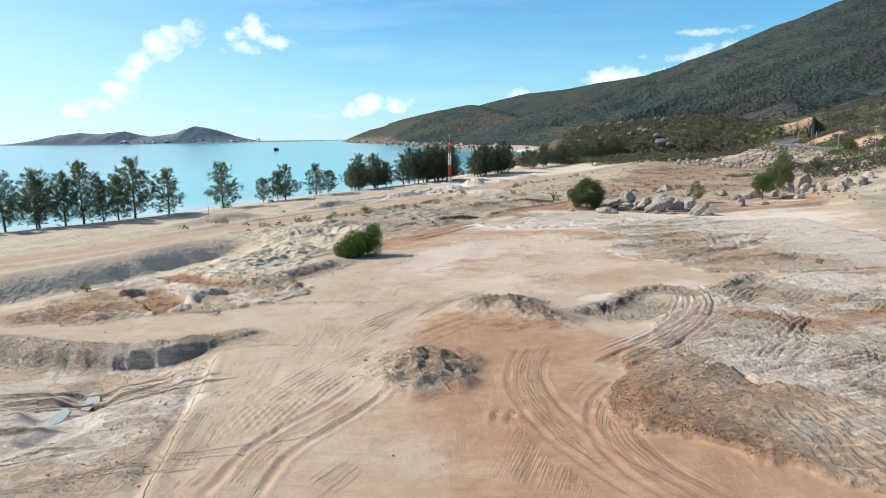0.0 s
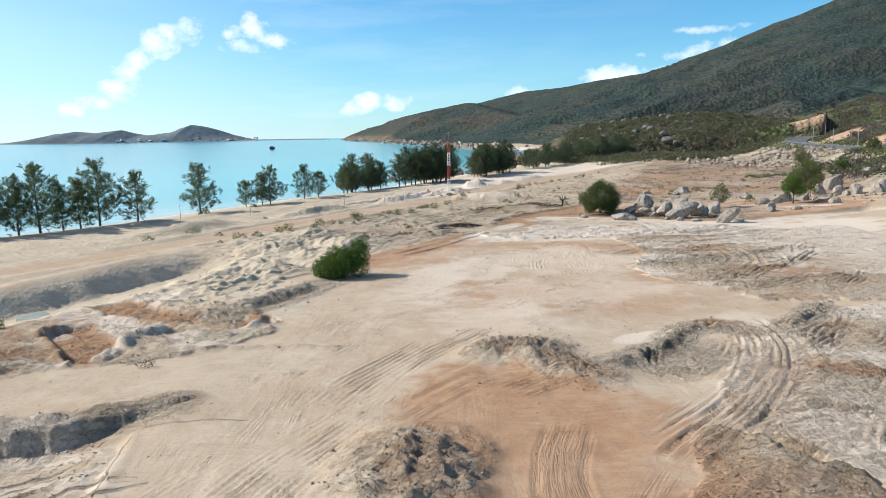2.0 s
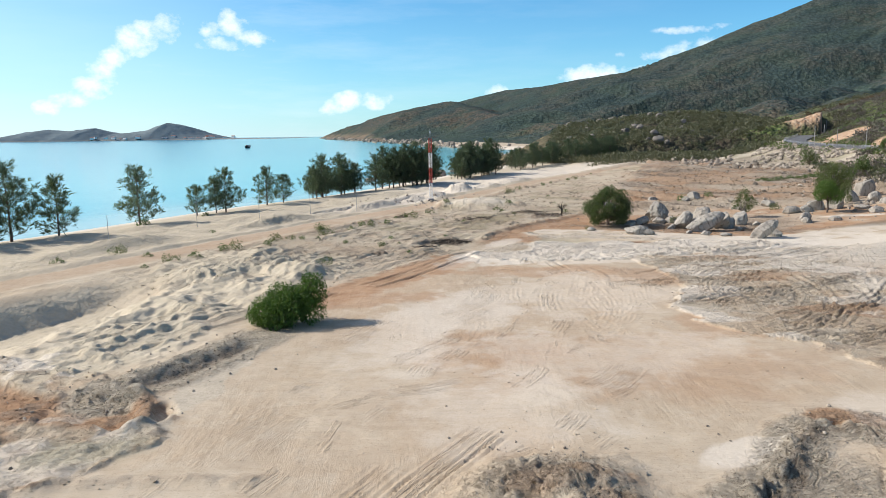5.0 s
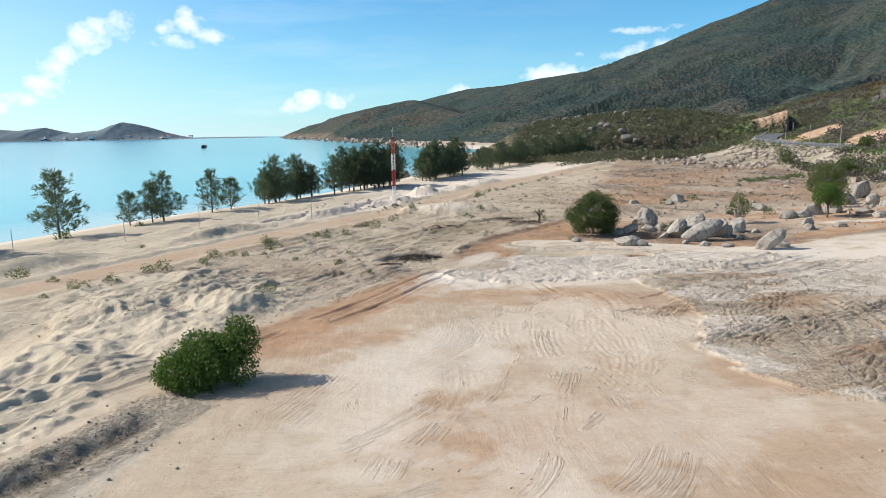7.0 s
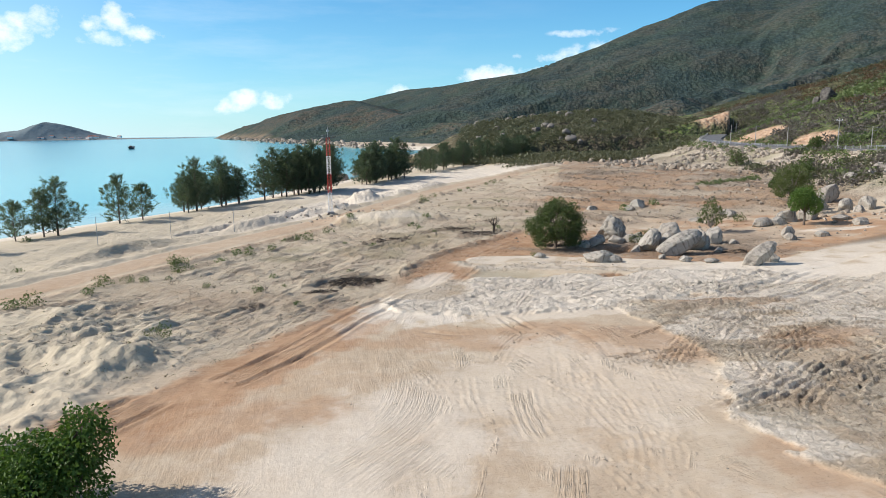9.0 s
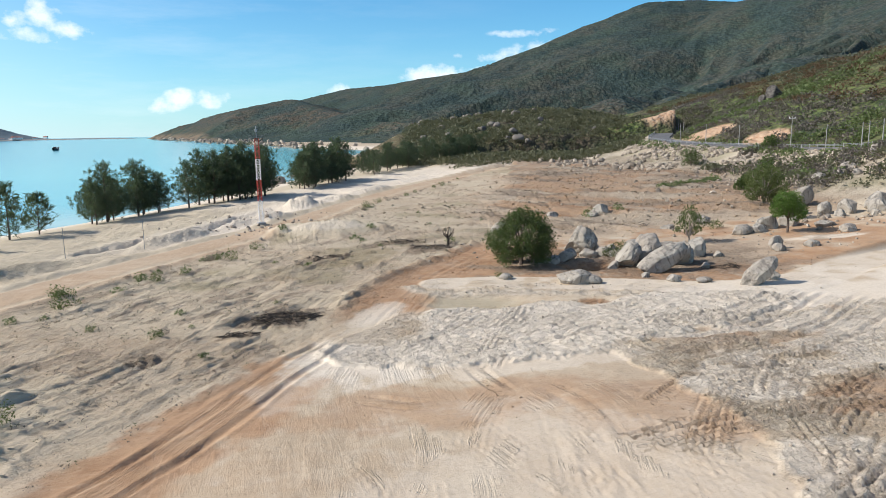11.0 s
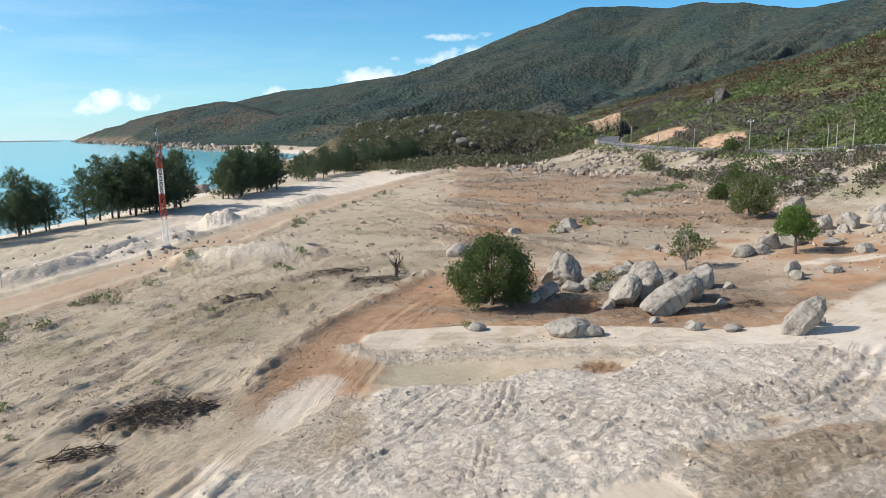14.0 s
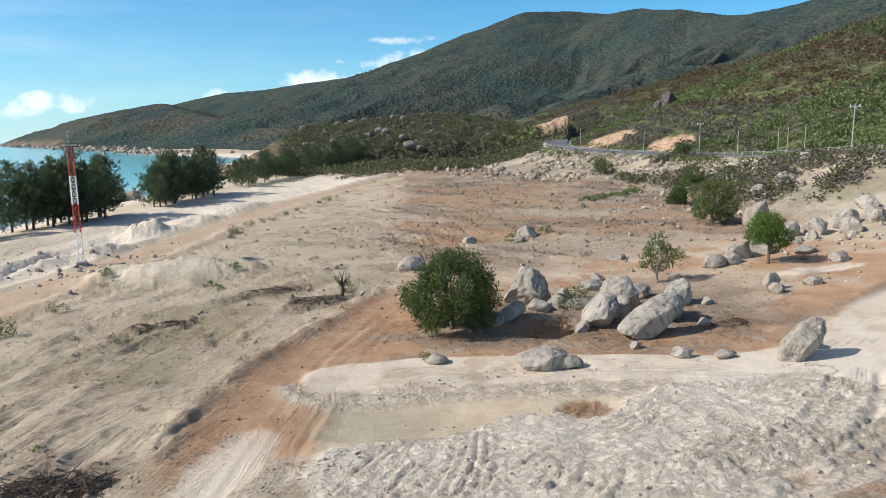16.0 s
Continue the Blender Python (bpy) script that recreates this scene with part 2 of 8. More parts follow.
    # scratches in two directions
    for turn, seed_scale in ((0.75, 1.0), (2.0, 1.17)):
        fibre = m.noise(1.0, 4, 0.6, (0.22 * seed_scale, 1.5 * seed_scale, 1, turn), 0.6)
        hair = m.math("SUBTRACT", 1.0, m.step(m.math("ABSOLUTE", m.math("SUBTRACT", fibre, 0.5)), 0.004, 0.02))
        hair = m.math("MULTIPLY", hair, m.step(m.noise(0.23 * seed_scale, 5, 0.7), 0.50, 0.58))
        c = m.mix(m.math("MULTIPLY", hair, m.math("MULTIPLY", plain, 0.12)), c, m.mix(1.0, c, (0.45, 0.41, 0.37), "MULTIPLY"))
    # shade in the cleat grooves, painted between the ribs
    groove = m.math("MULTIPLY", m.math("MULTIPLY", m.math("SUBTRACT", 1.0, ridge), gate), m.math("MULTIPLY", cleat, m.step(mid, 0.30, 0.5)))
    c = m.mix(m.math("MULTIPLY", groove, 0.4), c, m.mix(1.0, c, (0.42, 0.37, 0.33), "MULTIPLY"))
    # small dark crumbs and litter, in drifts
    speck = m.math("MULTIPLY", m.step(m.noise(6.5, 4, 0.65), 0.575, 0.62), m.step(m.noise(0.5, 5, 0.7), 0.36, 0.54))
    c = m.mix(m.math("MULTIPLY", m.math("MULTIPLY", speck, plain), m.math("ADD", 0.25, m.math("MULTIPLY", loose, 0.6))), c, m.mix(1.0, c, (0.38, 0.34, 0.30), "MULTIPLY"))
    c = m.mix(m.math("MULTIPLY", wet, 0.6), c, m.mix(1.0, c, (0.45, 0.42, 0.40), "MULTIPLY"))
    quiet = m.math("ADD", 0.22, m.math("MULTIPLY", loose, 0.9))
    h = m.math("ADD", m.math("MULTIPLY", m.math("MULTIPLY", fine, quiet), 0.22), m.math("MULTIPLY", m.math("MULTIPLY", grit, quiet), 0.08))
    h = m.math("ADD", h, m.math("MULTIPLY", m.math("MULTIPLY", m.noise(1.7, 3, 0.5), sand), 0.42))
    h = m.math("ADD", h, m.math("MULTIPLY", m.math("MULTIPLY", m.step(streak, 0.44, 0.58), wheel), 0.07))
    h = m.math("ADD", h, m.math("MULTIPLY", m.math("MULTIPLY", scrape, plain), 0.10))
    h = m.math("ADD", h, m.math("MULTIPLY", cleats, 0.14))
    h = m.math("ADD", h, m.math("MULTIPLY", loose, m.math("ADD", m.math("MULTIPLY", m.step(flake, 0.49, 0.54), 0.16), m.math("ADD", m.math("MULTIPLY", m.step(crumb, 0.48, 0.58), 0.13), m.math("SUBTRACT", m.math("MULTIPLY", lumps, 0.26), m.math("MULTIPLY", pebble, 0.08))))))
    h = m.math("SUBTRACT", h, m.math("SUBTRACT", m.math("MULTIPLY", thin, 0.16), m.math("MULTIPLY", rim, 0.08)))
    m.bump(h, 1.0, 0.40)
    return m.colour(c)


def water_material():
    m = Nodes("sea_water", 0.14, 0.5)
    wave = m.noise(0.22, 6, 0.6, (1, 0.45, 1, 0.6))
    swell = m.noise(0.012, 5, 0.6, (0.35, 2.2, 1, -0.35))
    (depth, _, _) = m.attr("depth")
    c = m.mix(m.step(depth, 0.0, 0.10), (0.36, 0.50, 0.44), (0.09, 0.40, 0.42))
    c = m.mix(m.step(depth, 0.08, 0.9), c, (0.035, 0.27, 0.37))
    c = m.mix(m.math("MULTIPLY", m.step(swell, 0.5, 0.66), 0.5), c, (0.02, 0.17, 0.27))
    m.bump(wave, 0.25, 0.25)
    return m.colour(c)


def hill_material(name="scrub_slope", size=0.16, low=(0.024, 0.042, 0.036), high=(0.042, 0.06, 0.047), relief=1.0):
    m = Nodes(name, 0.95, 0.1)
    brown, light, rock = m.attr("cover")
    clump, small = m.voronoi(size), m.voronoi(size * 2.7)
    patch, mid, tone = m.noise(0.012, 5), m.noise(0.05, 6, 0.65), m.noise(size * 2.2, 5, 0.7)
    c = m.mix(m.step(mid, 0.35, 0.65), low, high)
    # patch and tone colours lean blue too, for the far slopes' painted haze
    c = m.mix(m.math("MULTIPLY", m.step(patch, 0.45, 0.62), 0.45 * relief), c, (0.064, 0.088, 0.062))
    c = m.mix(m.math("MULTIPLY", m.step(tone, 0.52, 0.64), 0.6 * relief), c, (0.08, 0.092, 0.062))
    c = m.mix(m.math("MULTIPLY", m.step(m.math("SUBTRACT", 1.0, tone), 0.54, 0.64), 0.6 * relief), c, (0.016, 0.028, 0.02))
    dry = m.mix(m.step(tone, 0.35, 0.65), (0.095, 0.066, 0.050), (0.14, 0.105, 0.075))
    c = m.mix(m.math("MULTIPLY", brown, m.step(m.math("ADD", mid, m.math("MULTIPLY", tone, 0.5)), 0.60, 0.85)), c, dry)
    c = m.mix(m.math("MULTIPLY", light, m.step(tone, 0.35, 0.6)), c, (0.13, 0.17, 0.055))
    # shade between the crowns, painted near-black in the bump's gaps
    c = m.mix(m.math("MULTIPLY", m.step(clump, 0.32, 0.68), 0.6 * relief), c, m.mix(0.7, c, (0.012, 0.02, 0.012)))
    c = m.mix(rock, c, m.mix(m.step(tone, 0.3, 0.7), (0.38, 0.22, 0.13), (0.50, 0.37, 0.26)))
    m.bump(m.math("SUBTRACT", 1.5, m.math("ADD", clump, m.math("MULTIPLY", small, 0.5))), 0.9 * relief, 0.36 / size)
    return m.colour(c)


def rock_material():
    m = Nodes("granite", 0.85, 0.25)
    big, mid, fine = m.noise(0.45, 5, 0.6), m.noise(2.0, 7, 0.7), m.noise(14.0, 5, 0.7)
    streak = m.noise(1.3, 6, 0.65, (1.6, 1.6, 0.25))
    c = m.mix(m.step(big, 0.3, 0.7), (0.34, 0.305, 0.262), (0.48, 0.435, 0.37))
    c = m.mix(m.math("MULTIPLY", m.step(streak, 0.50, 0.64), 0.75), c, (0.12, 0.112, 0.104))
    c = m.mix(m.math("MULTIPLY", m.step(mid, 0.52, 0.62), 0.6), c, (0.13, 0.115, 0.10))
    c = m.mix(m.math("MULTIPLY", m.step(fine, 0.52, 0.7), 0.35), c, (0.12, 0.11, 0.10))
    c = m.mix(m.math("MULTIPLY", m.random(), 0.25), c, (0.34, 0.27, 0.21))
    m.bump(m.math("ADD", mid, m.math("MULTIPLY", fine, 0.35)), 0.9, 0.16)
    return m.colour(c)


def dark_rock_material():
    m = Nodes("dark_rock", 0.85, 0.2)
    n, f = m.noise(0.8, 6, 0.65), m.noise(6.0, 5)
    m.bump(n, 0.8, 0.3)
    return m.colour(m.mix(m.step(m.math("ADD", n, m.math("MULTIPLY", f, 0.3)), 0.5, 0.8), (0.05, 0.045, 0.042), (0.15, 0.135, 0.12)))


def rubble_material():
    m = Nodes("rubble", 0.9, 0.2)
    tone, fine = m.island(), m.noise(4.0, 5)
    c = m.mix(tone, (0.19, 0.16, 0.13), (0.47, 0.40, 0.32))
    c = m.mix(m.math("MULTIPLY", m.step(fine, 0.45, 0.7), 0.5), c, (0.20, 0.15, 0.11))
    m.bump(fine, 0.5, 0.08)
    return m.colour(c)


def leaf_material(name, a, b, glow=0.25):
    m = Nodes(name, 0.55, 0.3)
    tone = m.island()
    c = m.mix(tone, a, b)
    c = m.mix(m.math("MULTIPLY", m.random(), 0.35), c, tuple(0.7 * v for v in a))
    m.colour(c)
    tr = m.t.nodes.new("ShaderNodeBsdfTranslucent")
    m.t.links.new(m.mix(0.5, c, (b[0] * 1.6, b[1] * 1.7, b[2])), tr.inputs["Color"])
    mx = m.t.nodes.new("ShaderNodeMixShader")
    mx.inputs[0].default_value = glow
    m.t.links.new(m.bsdf.outputs[0], mx.inputs[1])
    m.t.links.new(tr.outputs[0], mx.inputs[2])
    m.t.links.new(mx.outputs[0], m.t.nodes["Material Output"].inputs["Surface"])
    return m.mat


def bark_material(name, a, b):
    m = Nodes(name, 0.9, 0.15)
    n = m.noise(6.0, 5, 0.6, (1, 1, 0.2))
    m.bump(n, 0.6, 0.03)
    return m.colour(m.mix(m.step(n, 0.35, 0.65), a, b))


def paint_material(name, a, rough=0.5, wear=(0.2, 0.17, 0.14), metal=0.0):
    m = Nodes(name, rough, 0.4)
    n = m.noise(7.0, 6)
    m.bsdf.inputs["Metallic"].default_value = metal
    return m.colour(m.mix(m.math("MULTIPLY", m.step(n, 0.58, 0.75), 0.6), a, wear))


def asphalt_material():
    m = Nodes("asphalt", 0.85, 0.25)
    n, f = m.noise(0.5, 5), m.noise(30.0, 3)
    m.bump(f, 0.4, 0.01)
    return m.colour(m.mix(m.step(n, 0.3, 0.7), (0.10, 0.10, 0.105), (0.16, 0.155, 0.15)))


def pool_material():
    m = Nodes("puddle_water", 0.08, 0.5)
    n = m.noise(0.9, 4)
    m.bump(m.noise(9.0, 3), 0.05, 0.01)
    return m.colour(m.mix(m.step(n, 0.4, 0.6), (0.34, 0.38, 0.34), (0.42, 0.45, 0.40)))


POOL = pool_material()
DARK_ROCK = dark_rock_material()
# island scrub paled and blued: distance haze painted into its base colours
HAZY_ISLAND = hill_material("hazy_island_scrub", 0.05, (0.15, 0.19, 0.21), (0.185, 0.22, 0.23), 0.12)
# the far slopes' low and high colours hold a painted blue haze
SOIL, WATER, SCRUB, HAZED_SCRUB, GRANITE, RUBBLE = ground_material(), water_material(), hill_material("near_scrub_slope", 0.34, (0.05, 0.06, 0.035), (0.085, 0.095, 0.05)), hill_material("hazed_far_slope", 0.15, (0.032, 0.053, 0.055), (0.052, 0.075, 0.071)), rock_material(), rubble_material()
LEAF_DENSE = leaf_material("broad_leaves", (0.055, 0.07, 0.024), (0.11, 0.16, 0.045))
LEAF_BRIGHT = leaf_material("bright_leaves", (0.045, 0.09, 0.015), (0.115, 0.19, 0.035))
LEAF_NEEDLE = leaf_material("casuarina_needles", (0.046, 0.072, 0.048), (0.115, 0.148, 0.086), 0.35)
LEAF_AIRY = leaf_material("sparse_leaves", (0.07, 0.10, 0.03), (0.15, 0.17, 0.06))
LEAF_DRY = leaf_material("dry_twigs", (0.13, 0.105, 0.09), (0.22, 0.18, 0.15), 0.15)
LEAF_RUST = leaf_material("rusty_scrub", (0.10, 0.062, 0.036), (0.165, 0.11, 0.06), 0.2)
LEAF_BARE = leaf_material("bare_grey_scrub", (0.105, 0.088, 0.076), (0.16, 0.138, 0.118), 0.15)
LEAF_SCRUB = leaf_material("scrub_leaves", (0.085, 0.12, 0.042), (0.18, 0.215, 0.085), 0.2)
LEAF_OLIVE = leaf_material("olive_scrub_leaves", (0.088, 0.092, 0.054), (0.155, 0.15, 0.088), 0.25)
BARK_GREY = bark_material("grey_bark", (0.16, 0.125, 0.10), (0.08, 0.06, 0.05))
BARK_PALE = bark_material("pale_bark", (0.36, 0.31, 0.26), (0.22, 0.18, 0.15))
CHAR = bark_material("charred_wood", (0.03, 0.026, 0.023), (0.10, 0.08, 0.065))
HILL_ROCK = paint_material("lichened_rock", (0.17, 0.15, 0.13), 0.9, (0.085, 0.08, 0.07))
RED_PAINT = paint_material("red_paint", (0.40, 0.045, 0.03))
WHITE_PAINT = paint_material("white_paint", (0.78, 0.77, 0.75))
STEEL = paint_material("galvanised_steel", (0.34, 0.35, 0.36), 0.45, (0.2, 0.16, 0.13), 0.6)
DARK_METAL = paint_material("dark_metal", (0.06, 0.06, 0.065))
CONCRETE = paint_material("concrete", (0.31, 0.30, 0.285), 0.85, (0.22, 0.205, 0.185))
HOUSE_WALL = paint_material("house_wall", (0.80, 0.79, 0.76), 0.7, (0.55, 0.52, 0.48))
ROOF_TILE = paint_material("roof_sheet", (0.30, 0.13, 0.09), 0.6)
ASPHALT = asphalt_material()


# ---- mesh helpers ----
def np_mesh(name, verts, faces, material, smooth=False):
    """A mesh from arrays: verts (n, 3), faces (m, 3 or 4)."""
    verts, faces = np.asarray(verts, np.float32), np.asarray(faces, np.int32)
    me = bpy.data.meshes.new(name)
    k = faces.shape[1]
    me.vertices.add(len(verts))
    me.vertices.foreach_set("co", verts.ravel())
    me.loops.add(faces.size)
    me.loops.foreach_set("vertex_index", faces.ravel())
    me.polygons.add(len(faces))
    me.polygons.foreach_set("loop_start", np.arange(0, faces.size, k, dtype=np.int32))
    me.polygons.foreach_set("use_smooth", np.full(len(faces), smooth))
    me.update(calc_edges=True)
    me.materials.append(material)
    return me


def paint(me, name, channels):
    """Stores soil or plant cover of each vertex as a colour attribute."""
    at = me.color_attributes.new(name, "FLOAT_COLOR", "POINT")
    rgba = np.ones((len(me.vertices), 4), np.float32)
    for k, c in enumerate(channels):
        rgba[:, k] = np.clip(np.asarray(c).ravel(), 0, 1)
    at.data.foreach_set("color", rgba.ravel())


def part(name, me, parent, label="", material=None):
    """One mesh, or a bmesh that becomes one, as an object under a thing or a part."""
    if isinstance(me, bmesh.types.BMesh):
        data = bpy.data.meshes.new(name)
        me.to_mesh(data)
        me.free()
        me = data
        me.materials.append(material)
    ob = new(name, me)
    ob.parent = parent
    if label:
        ob["label"] = label
    return ob


def thing(name, label, category, m=None, group="", kind=""):
    """An Empty at the base of a thing, which holds its parts."""
    ob = new(name)
    ob.empty_display_size = 0.2
    if m is not None:
        ob.matrix_basis = m
    return tagged(ob, label, category, group, kind)


def tube(bm, pts, radii, sides=7):
    """A tapered tube through points, closed at its ends."""
    rings = []
    pts = [Vector(p) for p in pts]
    for i, p in enumerate(pts):
        way = (pts[min(i + 1, len(pts) - 1)] - pts[max(i - 1, 0)]).normalized()
        a = way.orthogonal().normalized()
        b = way.cross(a)
        rings.append([bm.verts.new(p + (a * math.cos(q) + b * math.sin(q)) * radii[i]) for q in [2 * math.pi * k / sides for k in range(sides)]])
    for r0, r1 in zip(rings, rings[1:]):
        for k in range(sides):
            bm.faces.new((r0[k], r0[(k + 1) % sides], r1[(k + 1) % sides], r1[k]))
    bm.faces.new(list(reversed(rings[0])))
    bm.faces.new(rings[-1])


def box(bm, size, centre=(0, 0, 0), rot=None):
    m = Matrix.Translation(centre) @ (rot or Matrix()) @ Matrix.Diagonal((*size, 1))
    return bmesh.ops.create_cube(bm, size=1.0, matrix=m)


# ---- numbers on the plane ----
def hashed(ix, iy, seed):
    h = (ix.astype(np.int64) * 374761393 + iy.astype(np.int64) * 668265263 + seed * 974634777) & 0xFFFFFFFF
    h = ((h ^ (h >> 13)) * 1274126177) & 0xFFFFFFFF
    h = ((h ^ (h >> 16)) * 2246822519) & 0xFFFFFFFF
    return ((h ^ (h >> 15)) & 0xFFFFFF) / float(0xFFFFFF)


def vnoise(x, y, seed=0):
    """Smooth noise, 0 to 1, with cells one unit wide."""
    ix, iy = np.floor(x), np.floor(y)
    fx, fy = x - ix, y - iy
    fx, fy = fx * fx * (3 - 2 * fx), fy * fy * (3 - 2 * fy)
    a, b = hashed(ix, iy, seed), hashed(ix + 1, iy, seed)
    c, d = hashed(ix, iy + 1, seed), hashed(ix + 1, iy + 1, seed)
    return (a * (1 - fx) + b * fx) * (1 - fy) + (c * (1 - fx) + d * fx) * fy


def fbm(x, y, seed=0, octaves=4, gain=0.5):
    total, amp, norm = 0.0, 1.0, 0.0
    for k in range(octaves):
        c, s = math.cos(0.6 + k), math.sin(0.6 + k)
        total = total + amp * vnoise((x * c - y * s) * 2 ** k, (x * s + y * c) * 2 ** k, seed + k)
        norm += amp
        amp *= gain
    return total / norm


def ramp(v, lo, hi):
    t = np.clip((v - lo) / (hi - lo), 0, 1)
    return t * t * (3 - 2 * t)


def curve(pts, step=1.0):
    """Points of a smooth line through pts."""
    pts = [np.array(p, float) for p in pts]
    pts = [2 * pts[0] - pts[1]] + pts + [2 * pts[-1] - pts[-2]]
    out = []
    for a, b, c, d in zip(pts, pts[1:], pts[2:], pts[3:]):
        n = max(1, int(np.linalg.norm(c - b) / step))
        for k in range(n):
            t = k / n
            out.append(0.5 * (2 * b + (c - a) * t + (2 * a - 5 * b + 4 * c - d) * t * t + (3 * b - a - 3 * c + d) * t ** 3))
    return np.array(out + [pts[-2]])


def along(X, Y, pts):
    """To the line pts: distance, signed side (right of it is positive), way along it, and index of the nearest piece."""
    best = np.full(X.shape, 1e9)
    side, way = np.zeros(X.shape), np.zeros(X.shape)
    run = 0.0
    for p, q in zip(pts, pts[1:]):
        dx, dy = q[0] - p[0], q[1] - p[1]
        l2 = dx * dx + dy * dy
        if l2 < 1e-9:
            continue
        t = np.clip(((X - p[0]) * dx + (Y - p[1]) * dy) / l2, 0, 1)
        ex, ey = X - p[0] - t * dx, Y - p[1] - t * dy
        d = np.hypot(ex, ey)
        hit = d < best
        best = np.where(hit, d, best)
        side = np.where(hit, np.sign(ex * dy - ey * dx) * d, side)
        way = np.where(hit, run + t * math.sqrt(l2), way)
        run += math.sqrt(l2)
    return best, side, way


# ---- the lines of the place ----
SHORE = curve([(-420, -400), (-160, 0), (-104, 70), (-72, 113), (-58, 133), (-48, 154), (-40, 170), (-28, 187), (-15, 212), (-4, 240), (16, 290), (34, 345), (48, 400),
               (80, 470), (104, 560), (78, 640), (40, 747), (-15, 1045), (-117, 1512), (-263, 2269), (-420, 3100), (-420, 6000)], 12.0)
COAST_ROAD = curve([(-95, 5), (-70, 40), (-46.4, 71.5), (-38.9, 80.6), (-32, 93), (-25, 105.3), (-18, 117.5), (-10, 131), (-2, 143), (6, 157), (14, 174), (24, 193), (40, 220), (56, 241), (80, 266)], 3.0)
FIELD_EDGE = curve([(-9, 76), (-4, 88), (3.5, 99), (9, 105), (13, 113), (22, 126.5), (31, 141), (40, 170), (60, 220)], 2.0)
HIGHWAY = curve([(30, -20), (60, 40), (80, 80), (96, 120), (106, 145), (112.5, 160), (116.5, 175), (120, 190), (121.5, 204), (121.5, 218), (121.5, 233), (123.5, 248), (128, 262), (137, 278), (152, 300), (172, 330), (192, 368), (215, 410)], 3.0)


def highway_z(y):
    """Height of the road's bed by its way north."""
    return np.interp(y, (-20, 80, 120, 145, 160, 174, 190, 225, 250, 270, 300, 372, 430), (11.0, 11.2, 10.6, 9.2, 8.2, 7.4, 6.9, 7.1, 7.8, 8.3, 9.0, 13.0, 15.0))


def spaced(lo, hi, step, start, end, grow):
    """Coordinates that stand step apart from lo to hi and ever wider beyond, out to start and end."""
    mid = np.arange(lo, hi + step / 2, step)
    out, s, v = [], step, mid[-1]
    while v < end:
        s *= grow
        v += s
        out.append(v)
    back, s, v = [], step, mid[0]
    while v > start:
        s *= grow
        v -= s
        back.append(v)
    return np.array(back[::-1] + list(mid) + out)


